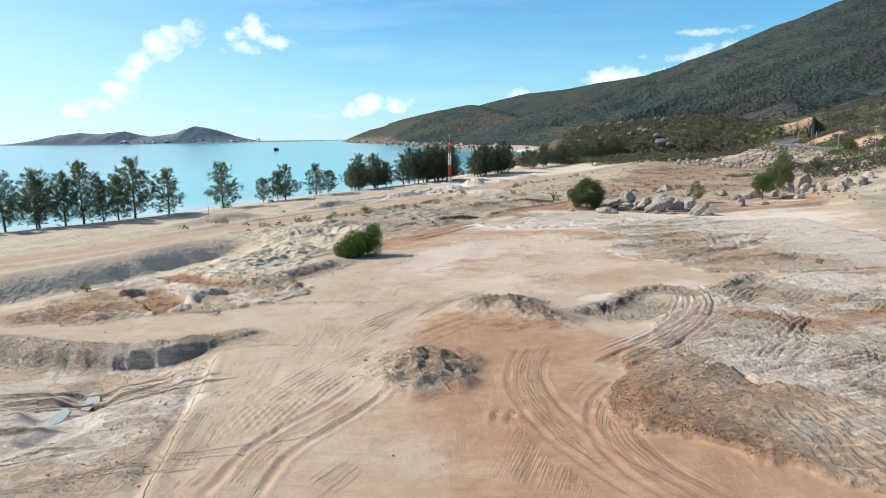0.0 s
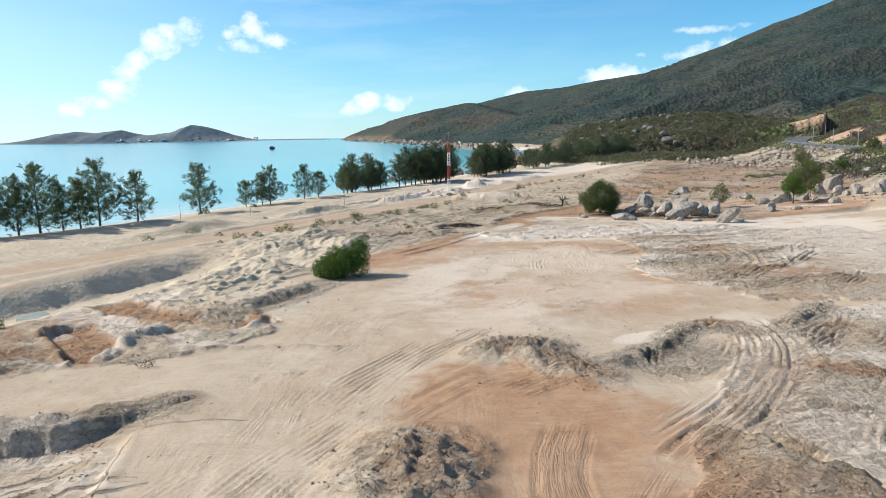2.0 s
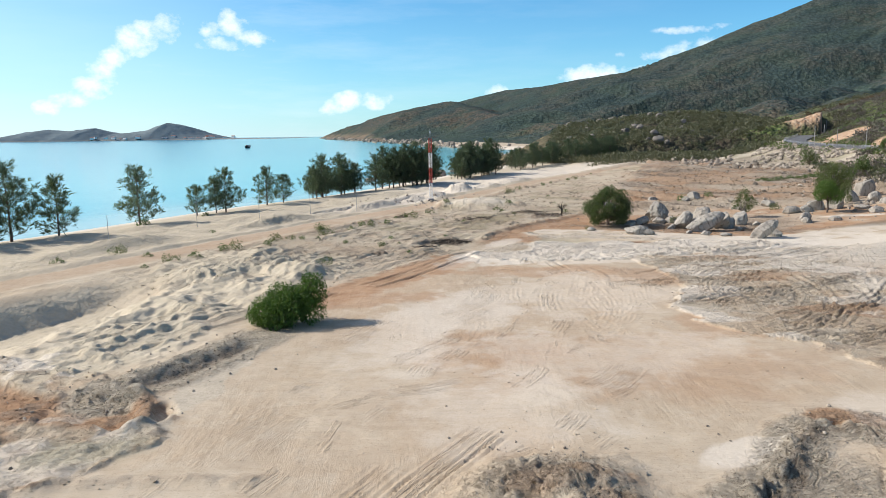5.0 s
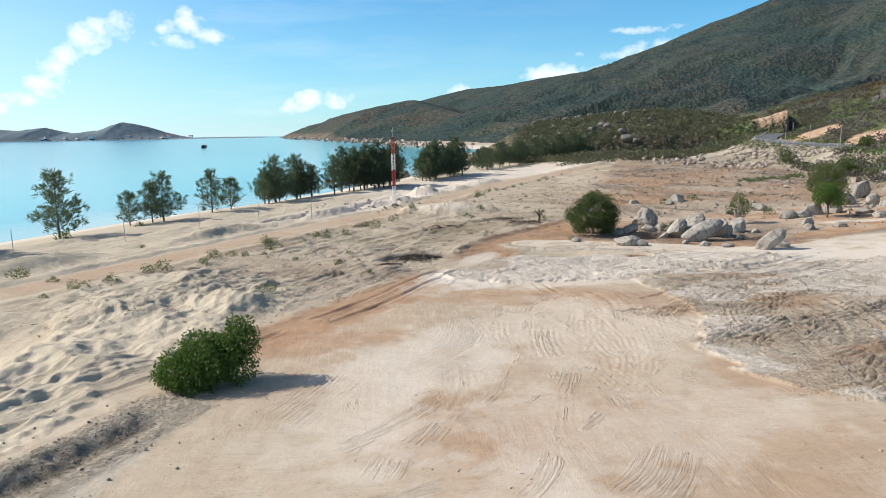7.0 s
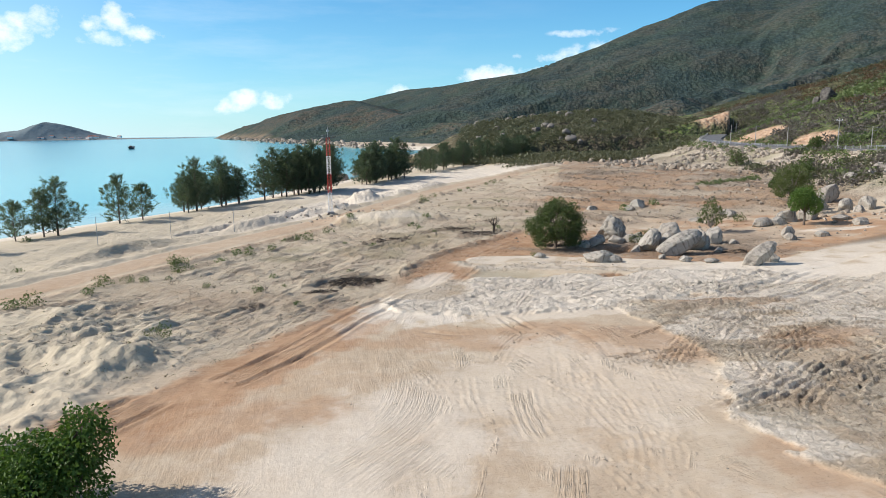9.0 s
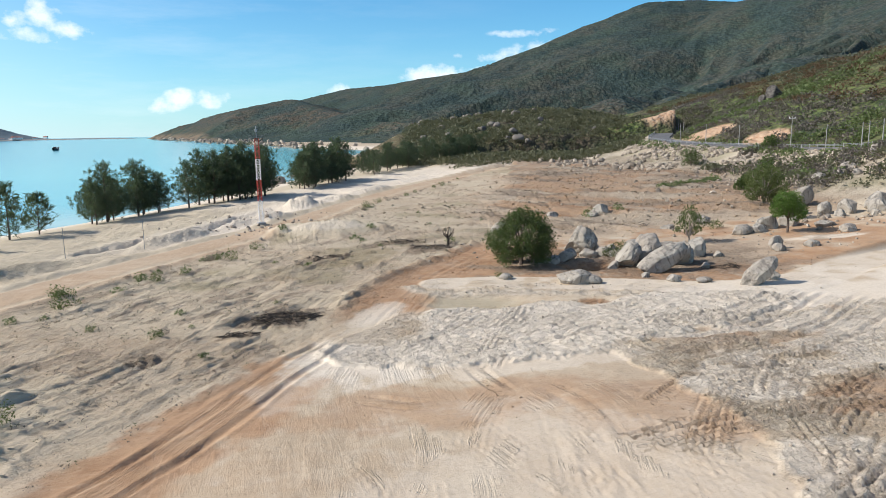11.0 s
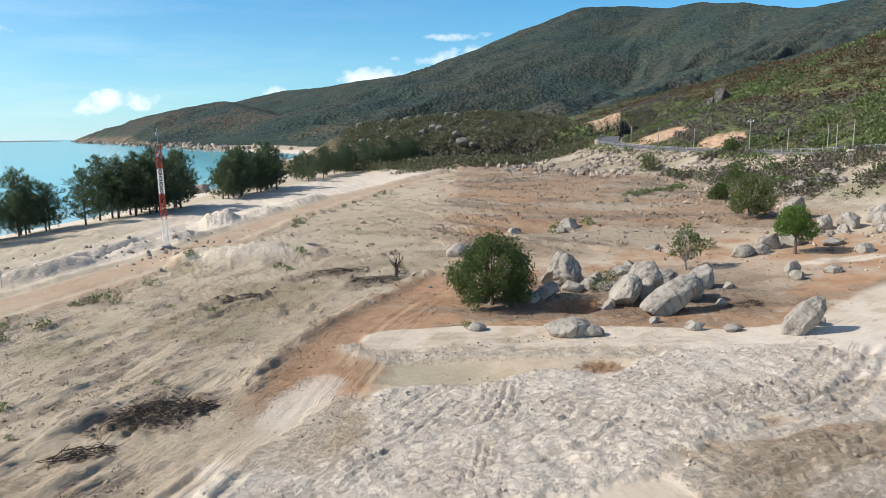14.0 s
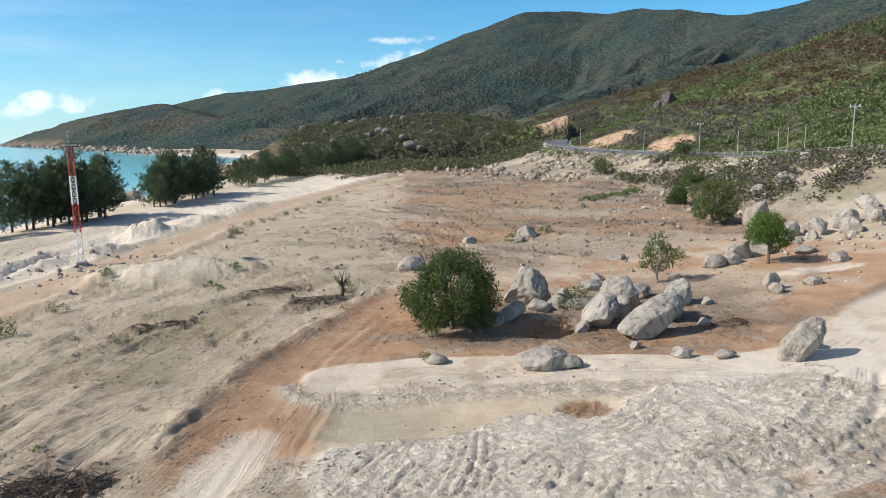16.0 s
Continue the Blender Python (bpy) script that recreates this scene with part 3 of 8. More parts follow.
class Land:
    """The ground as heights and soils over a net of x and y."""

    def __init__(self):
        self.x = spaced(-22, 38, 0.13, -5000, 4990, 1.042)
        self.y = spaced(23, 114, 0.13, -600, 4990, 1.022)
        self.X, self.Y = np.meshgrid(self.x, self.y)
        self.Z = np.zeros(self.X.shape)
        self.soil = {k: np.zeros(self.X.shape) for k in ("red", "white", "dull", "sand", "dark", "green")}
        self.marks = {k: np.zeros(self.X.shape) for k in ("cleat", "clod", "wet")}
        self.crack = np.full(self.X.shape, 3.0)            # metres to the nearest furrow or crack, signed
        self.lane = np.zeros((*self.X.shape, 3))           # across, ahead, strength of wheel streaks

    def window(self, x0, x1, y0, y1):
        i0, i1 = np.searchsorted(self.y, (y0, y1))
        j0, j1 = np.searchsorted(self.x, (x0, x1))
        return slice(i0, i1), slice(j0, j1)

    def lay(self, w, kind, amount):
        s = self.soil[kind]
        s[w] = s[w] + (1 - s[w]) * np.clip(amount, 0, 1)

    def only(self, w, amount, *kinds):
        """Takes other soils away under a new one."""
        for k in self.soil:
            if k not in kinds:
                self.soil[k][w] *= 1 - np.clip(amount, 0, 1)

    def oval(self, cx, cy, rx, ry, turn=0.0, edge=0.35, warp=0.35, seed=1):
        """Window and mask of an oval with an uneven rim."""
        r = max(rx, ry) * 1.9
        w = self.window(cx - r, cx + r, cy - r, cy + r)
        X, Y = self.X[w] - cx, self.Y[w] - cy
        c, s = math.cos(radians(turn)), math.sin(radians(turn))
        u, v = (X * c + Y * s) / rx, (-X * s + Y * c) / ry
        d = np.hypot(u, v) + warp * (fbm(self.X[w] * 0.45, self.Y[w] * 0.45, seed, 6, 0.62) - 0.5) * 2.4
        return w, 1 - ramp(d, 1 - edge, 1 + edge)

    def band(self, pts, width, edge=0.5, warp=0.5, seed=1, step=1.0):
        """Window, mask, side and way of a band along a line."""
        p = curve(pts, step)
        m = width + edge + warp + 2
        w = self.window(p[:, 0].min() - m, p[:, 0].max() + m, p[:, 1].min() - m, p[:, 1].max() + m)
        d, side, way = along(self.X[w], self.Y[w], p)
        d = d + warp * (fbm(self.X[w] * 0.6, self.Y[w] * 0.6, seed, 5, 0.6) - 0.5) * 2.4
        return w, 1 - ramp(d, width - edge, width + edge), side, way

    def patch(self, kind, strength, cx, cy, rx, ry, turn=0, edge=0.35, warp=0.4, seed=1, clear=0.0):
        w, m = self.oval(cx, cy, rx, ry, turn, edge * 0.55, warp, seed)
        if clear:
            self.only(w, m * clear, kind)
        self.lay(w, kind, m * strength)

    def stroke(self, kind, strength, pts, width, edge=0.5, warp=0.6, seed=1, clear=0.0):
        w, m, _, _ = self.band(pts, width, edge * 0.55, warp * 1.2, seed)
        if clear:
            self.only(w, m * clear, kind)
        self.lay(w, kind, m * strength)

    def streaks(self, w, across, ahead, strength, seed):
        """Lays the net along which wheels and blades left fine marks."""
        old = self.lane[w]
        win = (strength > old[..., 2])[..., None]
        self.lane[w] = np.where(win, np.stack([across + 7.3 * seed, ahead, np.clip(strength, 0, 1)], -1), old)

    def rough(self, cx, cy, rx, ry, turn, height, size, seed, edge=0.4):
        """Clods and lumps within an oval."""
        w, m = self.oval(cx, cy, rx, ry, turn, edge, 0.4, seed)
        n = fbm(self.X[w] / size, self.Y[w] / size, seed + 5, 4, 0.6)
        self.Z[w] += m * height * (np.abs(n - 0.5) * 2.6 - 0.25)
        self.marks["clod"][w] = np.maximum(self.marks["clod"][w], m * min(1.0, height * 3.2))

    def mound(self, cx, cy, rx, ry, turn, height, seed, clod=0.25, power=1.0):
        w, m = self.oval(cx, cy, rx, ry, turn, 0.75, 0.3, seed)
        n = fbm(self.X[w] * 1.1, self.Y[w] * 1.1, seed + 3, 4, 0.6)
        self.Z[w] += height * m ** power * (1 + clod * (n - 0.5) * 4)
        if clod > 0.1 and height > 0:
            self.marks["clod"][w] = np.maximum(self.marks["clod"][w], m)

    def ribs(self, cx, cy, rx, ry, turn, way, pitch, depth, seed, apex=None):
        """Cleat marks of crawlers, across the direction way, within an oval."""
        w, m = self.oval(cx, cy, rx, ry, turn, 0.3, 0.5, seed)
        c, s = math.cos(radians(way)), math.sin(radians(way))
        X, Y = self.X[w], self.Y[w]
        u = X * c + Y * s + 0.9 * (fbm(X * 0.25, Y * 0.25, seed + 1, 3) - 0.5) * 2
        v = -X * s + Y * c
        if apex:
            u = np.arctan2(X - apex[0], apex[1] - Y) * apex[2]
            v = np.hypot(X - apex[0], apex[1] - Y)
        self.streaks(w, v, u, m * (0.98 if apex else 0.8), seed % 97)
        self.marks["cleat"][w] = np.maximum(self.marks["cleat"][w], m * min(1.0, depth * 10))

    def track(self, pts, gauge=1.9, wheel=0.5, depth=0.12, cleat=0.0, seed=1, tone=0.0):
        """Two ruts with thrown-up rims, and cleat marks if a crawler left them."""
        p = curve(pts, 0.8)
        m = gauge + 2
        w = self.window(p[:, 0].min() - m, p[:, 0].max() + m, p[:, 1].min() - m, p[:, 1].max() + m)
        X, Y = self.X[w], self.Y[w]
        d, side, way = along(X, Y, p)
        total = np.sum(np.hypot(*np.diff(p, axis=0).T))
        fade = ramp(way, 0.2, 2.0) * (1 - ramp(way, total - 2.0, total - 0.2))
        side = side + 0.25 * (fbm(X * 0.5, Y * 0.5, seed, 3) - 0.5)
        q = np.abs(np.abs(side) - gauge / 2) / (wheel / 2)
        rut = 1 - ramp(q, 0.5, 1.1)
        rim = np.exp(-((q - 1.5) / 0.45) ** 2)
        worn = 0.2 + 0.7 * fbm(X * 0.45, Y * 0.45, seed + 2, 3)
        self.Z[w] += fade * worn * depth * (rim * 0.7 - rut)
        if cleat:
            self.Z[w] += fade * rut * worn * cleat * np.sin(2 * math.pi * way / 0.42)
            self.marks["cleat"][w] = np.maximum(self.marks["cleat"][w], fade * rut)
        self.streaks(w, side, way, fade * (1 - ramp(np.abs(side), gauge / 2 + wheel * 0.6, gauge / 2 + wheel * 1.6)) * (0.9 if cleat else 0.75), seed % 89)
        if tone:
            self.lay(w, "dark", fade * rut * tone * worn)

    def line(self, pts, seed=1, sway=0.15, step=0.8):
        """One thin crack or furrow that wavers along a line."""
        p = curve(pts, step)
        w = self.window(p[:, 0].min() - 1, p[:, 0].max() + 1, p[:, 1].min() - 1, p[:, 1].max() + 1)
        X, Y = self.X[w], self.Y[w]
        d, side, way = along(X, Y, p)
        side = np.where(side == 0, 0.001, side) + sway * (fbm(X * 1.1, Y * 1.1, seed, 3) - 0.5)
        inside = (way > 0.01) & (way < way.max() - 0.01) & (d < 1.0)
        old = self.crack[w]
        self.crack[w] = np.where(inside & (np.abs(side) < np.abs(old)), side, old)

    def region(self, pts, warp=1.0, size=1.6, seed=1):
        """Window, and metres inside a patch of ground whose rim is lobed and torn."""
        p = np.array(pts, float)
        w = self.window(p[:, 0].min() - 3, p[:, 0].max() + 3, p[:, 1].min() - 3, p[:, 1].max() + 3)
        X, Y = self.X[w], self.Y[w]
        ring = np.vstack([p, p[:1]])
        d, _, _ = along(X, Y, ring)
        inside = np.zeros(X.shape, bool)
        for (x0, y0), (x1, y1) in zip(ring, ring[1:]):
            if y0 != y1:
                inside ^= ((y0 > Y) != (y1 > Y)) & (X < (x1 - x0) * (Y - y0) / (y1 - y0) + x0)
        return w, np.where(inside, d, -d) + warp * (fbm(X / size, Y / size, seed, 5, 0.58) - 0.5) * 2.4

    def churn(self, pts, lift, lump, seed, warp=1.0, size=1.6, clod=0.85):
        """Broken ground with a torn, raised rim; gives its window and mask."""
        w, d = self.region(pts, warp, size, seed)
        X, Y = self.X[w], self.Y[w]
        m = ramp(d, -0.1, 0.35)
        n, k = fbm(X / 1.5, Y / 1.5, seed + 1, 5, 0.6), fbm(X / 0.55, Y / 0.55, seed + 2, 3, 0.55)
        self.Z[w] += m * (lift + lump * (0.85 * (n - 0.5) + 0.5 * (0.25 - np.abs(n - 0.5)) + 0.75 * (k - 0.5)))
        self.Z[w] += lift * 0.6 * np.exp(-((d - 0.35) / 0.3) ** 2) * k
        self.marks["clod"][w] = np.maximum(self.marks["clod"][w], m * clod)
        return w, m, d

    def comb(self, pts, spread, pitch, depth, seed, cleat=0.0):
        """Parallel grooves of blades, wheels or crawlers, pressed into the ground along a line."""
        w, m, side, way = self.band(pts, spread, spread * 0.35, spread * 0.3, seed, 0.8)
        X, Y = self.X[w], self.Y[w]
        total = way.max()
        ends = ramp(way, 0.2, 2.0) * (1 - ramp(way, total - 2.0, total - 0.2))
        worn = m * ends * ramp(fbm(X / 1.8, Y / 1.8, seed + 9, 4, 0.6), 0.30, 0.58)
        phase = side / pitch + 0.5 * (fbm(X / 2.5, Y / 2.5, seed + 4, 2) - 0.5)
        own = hashed(np.floor(phase), np.floor(phase) * 0, seed)
        u = phase - np.floor(phase) - 0.5
        cutting = np.exp(-(u / 0.17) ** 2) - 0.55 * np.exp(-((np.abs(u) - 0.33) / 0.13) ** 2)
        self.Z[w] -= depth * worn * (0.25 + own) * cutting
        self.streaks(w, side, way, worn * 0.9, seed % 83)
        if cleat:
            self.marks["cleat"][w] = np.maximum(self.marks["cleat"][w], worn * cleat)

    def swaths(self, cx, cy, rx, ry, count, way, turn, pitch, depth, seed, cleat=0.0, length=(5.0, 11.0)):
        """Passes of machines that cross within an oval, most of them along one way (degrees from +x)."""
        g = random.Random(seed)
        for k in range(count):
            a, q = g.uniform(0, 6.283), math.sqrt(g.random())
            x, y, b, l = cx + math.cos(a) * rx * q, cy + math.sin(a) * ry * q, radians(way + g.uniform(-turn, turn)), g.uniform(*length) / 2
            c, s, bow = math.cos(b), math.sin(b), g.uniform(-0.16, 0.16) * l
            self.comb([(x - c * l, y - s * l), (x - s * bow, y + c * bow), (x + c * l, y + s * l)], g.uniform(0.5, 1.3), pitch * g.uniform(0.8, 1.25), depth * g.uniform(0.6, 1.3), seed + 7 * k, cleat)

    def sweep(self, pts, count, spread, wheel, depth, seed, gauge=0.0):
        """Many wheel marks side by side along one line."""
        w, m, side, way = self.band(pts, spread, spread * 0.45, spread * 0.4, seed, 0.8)
        total = way.max()
        ends = ramp(way, 0.3, 3.0) * (1 - ramp(way, total - 3.0, total - 0.3))
        worn = ramp(fbm(self.X[w] / 2.5, self.Y[w] / 2.5, seed + 9, 3), 0.25, 0.6)
        self.streaks(w, side, way, 0.65 * m * ends * worn, seed % 83)
        self.Z[w] += depth * m * ends * worn * (fbm(side * 2.2, way * 0.12, seed, 3, 0.6) - 0.5) * 1.6


land = Land()
X, Y = land.X, land.Y
FULL = (slice(None), slice(None))
shore_d, shore_side, shore_way = along(X, Y, SHORE)
inland = shore_side                                        # metres inland of the water's edge, negative at sea
road_d, road_side, road_way = along(X, Y, COAST_ROAD)
field_d, field_side, _ = along(X, Y, FIELD_EDGE)
high_d, high_side, high_way = along(X, Y, HIGHWAY)

# general shape: sea bed, beach, dune strip, level site, rise to the highway
land.Z += np.interp(inland, (-3000, -400, -60, -12, 0, 5, 12, 20, 28), (-40, -14, -6, -3.2, SEA_Z, -1.5, -0.6, 0.0, 0.0))
near = 1 - ramp(np.hypot(X, Y - 90), 300, 700)
dunes = ramp(inland, 14, 22) * (1 - ramp(road_side, -6, -2.5)) * near * ramp(Y, -40, 30)
lengthwise = fbm(road_side / 3.2, road_way / 14.0, 11, 3)
land.Z += dunes * (0.85 * (lengthwise - 0.42) + 0.45 * (np.abs(fbm(X / 4.5, Y / 4.5, 12, 4, 0.55) - 0.5) * 2 - 0.25))
land.streaks(FULL, road_side, road_way, dunes * 0.7, 9)
bed = highway_z(Y) * near
rise = (np.clip((high_side + 25) / 20.0, 0, 1) * (high_side < 0) + (high_side >= 0)) * ramp(Y, 112, 142)
land.Z += ramp(Y, 60, 110) * near * ramp(X, 40, 85) * 2.2 * (1 - rise)
land.Z = land.Z * (1 - rise * near) + rise * bed
land.Z += near * ramp(inland, 25, 60) * 0.28 * (fbm(X / 9.0, Y / 9.0, 3, 3) - 0.5)
land.Z += near * ramp(inland, 20, 40) * 0.05 * (fbm(X * 1.3, Y * 1.3, 4, 4) - 0.5)

# soils over large areas
land.lay(FULL, "sand", (1 - ramp(inland, 30, 60)) * near)
land.lay(FULL, "white", (1 - ramp(inland, 9, 15)) * 0.8)
land.lay(FULL, "white", dunes * ramp(Y, 165, 195) * 0.75 * ramp(road_side, -30, -22) * (1 - ramp(road_side, -14, -8)))
band_shade = ramp(inland, 10, 13) * (1 - ramp(inland, 18, 24)) * near
land.lay(FULL, "dull", band_shade * 0.7)
land.lay(FULL, "red", ramp(fbm(X / 16, Y / 16, 21, 4), 0.42, 0.62) * 0.26 * ramp(X + 0.2 * Y, -2, 14) * (1 - ramp(Y, 88, 98)))

# the field of rough sand and litter between the coast road and the red track
drag_p, drag_q = 0.6 * X + 0.8 * Y, 0.8 * X - 0.6 * Y          # along and across the marks that a dragged blade left
field = ramp(road_side, 2.5, 5) * (1 - ramp(field_side, -2.5, 1.0)) * ramp(Y, 80, 96) * near
land.lay(FULL, "dull", field * 0.3 * ramp(fbm(X / 5, Y / 5, 31, 4), 0.42, 0.64))
land.lay(FULL, "sand", field * 0.45 * ramp(fbm(X / 8, Y / 8, 32, 4), 0.40, 0.6))
land.lay(FULL, "green", field * 0.35 * ramp(fbm(X / 7, Y / 7, 33, 4), 0.55, 0.7))
land.lay(FULL, "dark", field * 0.55 * ramp(fbm(drag_q / 1.6, drag_p / 4.0, 35, 5, 0.62), 0.56, 0.68))
drag = fbm(drag_q / 0.95, drag_p / 4.2, 38, 5, 0.62)
land.Z += field * (0.30 * (fbm(X / 2.6, Y / 2.6, 36, 5, 0.6) - 0.5) + (0.75 - 0.5 * ramp(Y, 122, 165)) * (drag - 0.5) * (0.25 + ramp(fbm(X / 5, Y / 5, 39, 3), 0.38, 0.6)) + 0.10 * (fbm(drag_q / 2.6, drag_p / 11, 40, 3, 0.5) - 0.5))
land.streaks(FULL, drag_q, drag_p, field * 0.75, 5)
land.marks["clod"] = np.maximum(land.marks["clod"], field * 0.4)
# level brown land beyond, in streaks
back = ramp(field_side + 14 * (fbm(X / 10, Y / 14, 42, 5, 0.6) - 0.5), -6, 3.5) * ramp(Y, 128, 142) * (1 - ramp(high_side, -22, -6)) * near
streak = fbm((X + 0.5 * Y) / 4.5, (Y - 0.5 * X) / 16.0, 41, 4)
land.only(FULL, back, "red", "dull")
land.only(FULL, back * 0.8, "red", "dull")
land.lay(FULL, "red", back * (0.72 + 0.26 * ramp(streak, 0.42, 0.66)))
land.lay(FULL, "dull", back * 0.75 * ramp(fbm((X + 0.5 * Y) / 9, (Y - 0.5 * X) / 22, 43, 4), 0.46, 0.62))
east = ramp(X, 30, 70)
land.lay(FULL, "dull", back * 0.3 * east)
land.lay(FULL, "dark", back * (0.22 + 0.1 * east))
land.lay(FULL, "dark", back * (0.75 + 0.2 * east) * ramp(fbm((X + 0.5 * Y) / 3, (Y - 0.5 * X) / 11, 44, 4, 0.6), 0.48, 0.64))
land.Z += back * (0.4 * (fbm(X / 3, Y / 3, 45, 4, 0.6) - 0.5) + 0.5 * ramp(fbm((X + 0.5 * Y) / 2.5, (Y - 0.5 * X) / 9, 49, 4, 0.6), 0.58, 0.68))
land.marks["clod"] = np.maximum(land.marks["clod"], np.maximum(back * 0.7, dunes * 0.2))
# slope under the highway
bank = ramp(high_side, -27, -20) * (high_side < 0) * near
land.only(FULL, bank, "dull", "red")
land.lay(FULL, "dull", bank * 0.95)
land.lay(FULL, "dark", bank * 0.55 * ramp(fbm(X / 5, Y / 5, 46, 4, 0.6), 0.45, 0.6))
land.lay(FULL, "green", bank * 0.45 * ramp(fbm(X / 7, Y / 7, 47, 4, 0.6), 0.45, 0.6))
land.Z += bank * 0.8 * (fbm(X / 3.5, Y / 3.5, 48, 4, 0.6) - 0.5)
land.lay(FULL, "red", bank * 0.35 * ramp(streak, 0.4, 0.6))
above = ramp(high_side, 3, 6) * near
land.lay(FULL, "dull", above)
land.lay(FULL, "green", above * 0.5)

# coast road: level orange earth with low banks
w, m, side, way = land.band([tuple(p) for p in COAST_ROAD[::4]], 2.1, 0.45, 0.35, 51, 3.0)
land.Z[w] = land.Z[w] * (1 - m) + m * (0.18 + 0.04 * fbm(X[w], Y[w], 52, 2))
land.only(w, m, "red")
land.lay(w, "red", m * 0.42 * (0.6 + 0.5 * fbm(X[w] / 6, Y[w] / 6, 53, 3)))
land.lay(w, "white", 0.85 * ramp(-side, 3.0, 4.5) * (1 - ramp(-side, 11, 15)) * ramp(Y[w], 128, 155))
for s, h in ((-3.4, 0.55), (3.2, 0.35)):
    ridge = np.exp(-((side - s) / 0.9) ** 2) * (0.2 + fbm(way / 3, side / 3, 54, 3))
    land.Z[w] += h * ridge
verge = np.exp(-((side - 3.4) / 0.8) ** 2)
land.lay(w, "red", verge * 0.7 * ramp(Y[w], 95, 110))
land.lay(w, "dark", verge * 0.4 * ramp(fbm(X[w] / 2, Y[w] / 2, 55, 3), 0.45, 0.65))

# dug sand basin beside the coast road, with a steep far wall
w, m, side, way = land.band([(-50, 46), (-43.5, 57), (-39.3, 64.5), (-36.9, 68), (-34.2, 73.5), (-31.0, 80.6), (-27.4, 87.8), (-22.5, 93.5)], 15, 0.5, 0.1, 61)
side = side + 1.0 * (fbm(X[w] / 5, Y[w] / 5, 62, 3) - 0.5)
fade = ramp(way, 2, 14) * (1 - ramp(way, way.max() - 14, way.max() - 2))
wall = np.clip((side + 0.3 + 0.5 * (fbm(X[w] / 1.2, Y[w] / 1.2, 67, 4, 0.6) - 0.5)) / 3.0, 0, 1)
land.Z[w] -= 1.65 * fade * wall * wall * (1.6 - 0.6 * wall) * (1 - ramp(side, 4.0, 12.5))
land.Z[w] += 0.45 * fade * np.exp(-((side + 1.2) / 1.2) ** 2) * (0.3 + fbm(way / 5, side / 3, 63, 3))
floor_ = fade * ramp(side, -0.5, 1) * (1 - ramp(side, 9, 13))
land.only(w, floor_, "sand")
land.lay(w, "sand", floor_)
land.lay(w, "dull", 0.35 * fade * np.exp(-((side - 1.0) / 1.2) ** 2) * ramp(fbm(X[w] / 3, Y[w] / 3, 64, 4), 0.4, 0.6))
land.rough(-27.5, 50.0, 5.5, 3.0, 10, 0.5, 1.6, 65)
land.patch("red", 0.5, -27.5, 50.0, 5.0, 2.4, 10, 0.5, 0.6, 66)
# hummocks of blown sand
for cx, cy, rx, ry, turn, h, size, seed in ((-17, 82, 6, 13, -22, 1.35, 3.4, 71), (-20, 95, 5, 8, -25, 1.3, 3.6, 72), (-13, 92, 5, 8, -20, 0.9, 3.0, 73)):
    w, m = land.oval(cx, cy, rx, ry, turn, 0.45, 0.4, seed)
    n = fbm(X[w] / size, Y[w] / size, seed, 3, 0.45)
    crest = (1 - np.abs(2 * fbm(X[w] / size, Y[w] / (size * 1.3), seed + 40, 4, 0.5) - 1)) ** 2
    land.Z[w] += m * h * (0.5 * crest + 0.9 * (n - 0.5) + 0.12 * (fbm(X[w] / 0.7, Y[w] / 0.7, seed + 50, 3, 0.6) - 0.5))
    land.only(w, m, "sand")
    land.lay(w, "sand", m)
w, m = land.oval(-19.0, 68.5, 5.0, 6.5, -15, 0.4, 0.4, 74)
n = fbm(X[w] / 0.9, Y[w] / 0.9, 75, 3)
land.Z[w] += m * (0.5 * np.maximum(0, n - 0.48) * 4 * 0.45 - 0.1)
land.lay(w, "sand", m)
w, m = land.oval(-26, 74, 6, 9, -25, 0.4, 0.4, 76)
land.Z[w] += m * 0.16 * (fbm(X[w] / 1.2, Y[w] / 1.2, 77, 3) - 0.5) * 2
# red and white diggings at the foot of the basin: a sunk red ramp, shade painted dark on its near scarp
land.patch("white", 0.8, -27.5, 64.5, 5.5, 1.8, 25, 0.4, 0.5, 81)
land.patch("white", 0.75, -22.6, 59.0, 1.5, 4.0, 25, 0.4, 0.4, 88)
for pts, wd, dep, seed in (([(-26.2, 65.0), (-22.4, 61.6), (-18.0, 59.6), (-13.2, 58.6)], 1.7, 0.4, 82), ([(-25.0, 56.6), (-22.4, 54.0), (-20.4, 51.0)], 1.5, 0.5, 89)):
    w, m, side, way = land.band(pts, wd, 0.22, 0.35, seed, 0.6)
    land.only(w, m, "red")
    land.lay(w, "red", m * 0.95)
    land.Z[w] += -dep * m + 0.05 * m * (fbm(X[w] / 0.6, Y[w] / 0.6, seed + 2, 3) - 0.5)
    lip = np.exp(-((side - wd - 0.25) / 0.35) ** 2)
    land.Z[w] += 0.35 * lip * (fbm(X[w] / 0.8, Y[w] / 0.8, 83, 4, 0.6) - 0.1)
    land.lay(w, "red", 0.7 * lip)
    land.lay(w, "dark", m * 0.3 * ramp(fbm(X[w] / 1.5, Y[w] / 1.5, seed + 4, 4, 0.6), 0.35, 0.6))
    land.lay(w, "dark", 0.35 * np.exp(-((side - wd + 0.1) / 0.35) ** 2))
land.patch("white", 0.5, -17.0, 58.6, 1.6, 0.6, 0, 0.4, 0.4, 80)
w, m, side, way = land.band([(-13.9, 60.8), (-12.6, 59.0), (-12.5, 57.4)], 0.5, 0.4, 0.2, 84, 0.4)
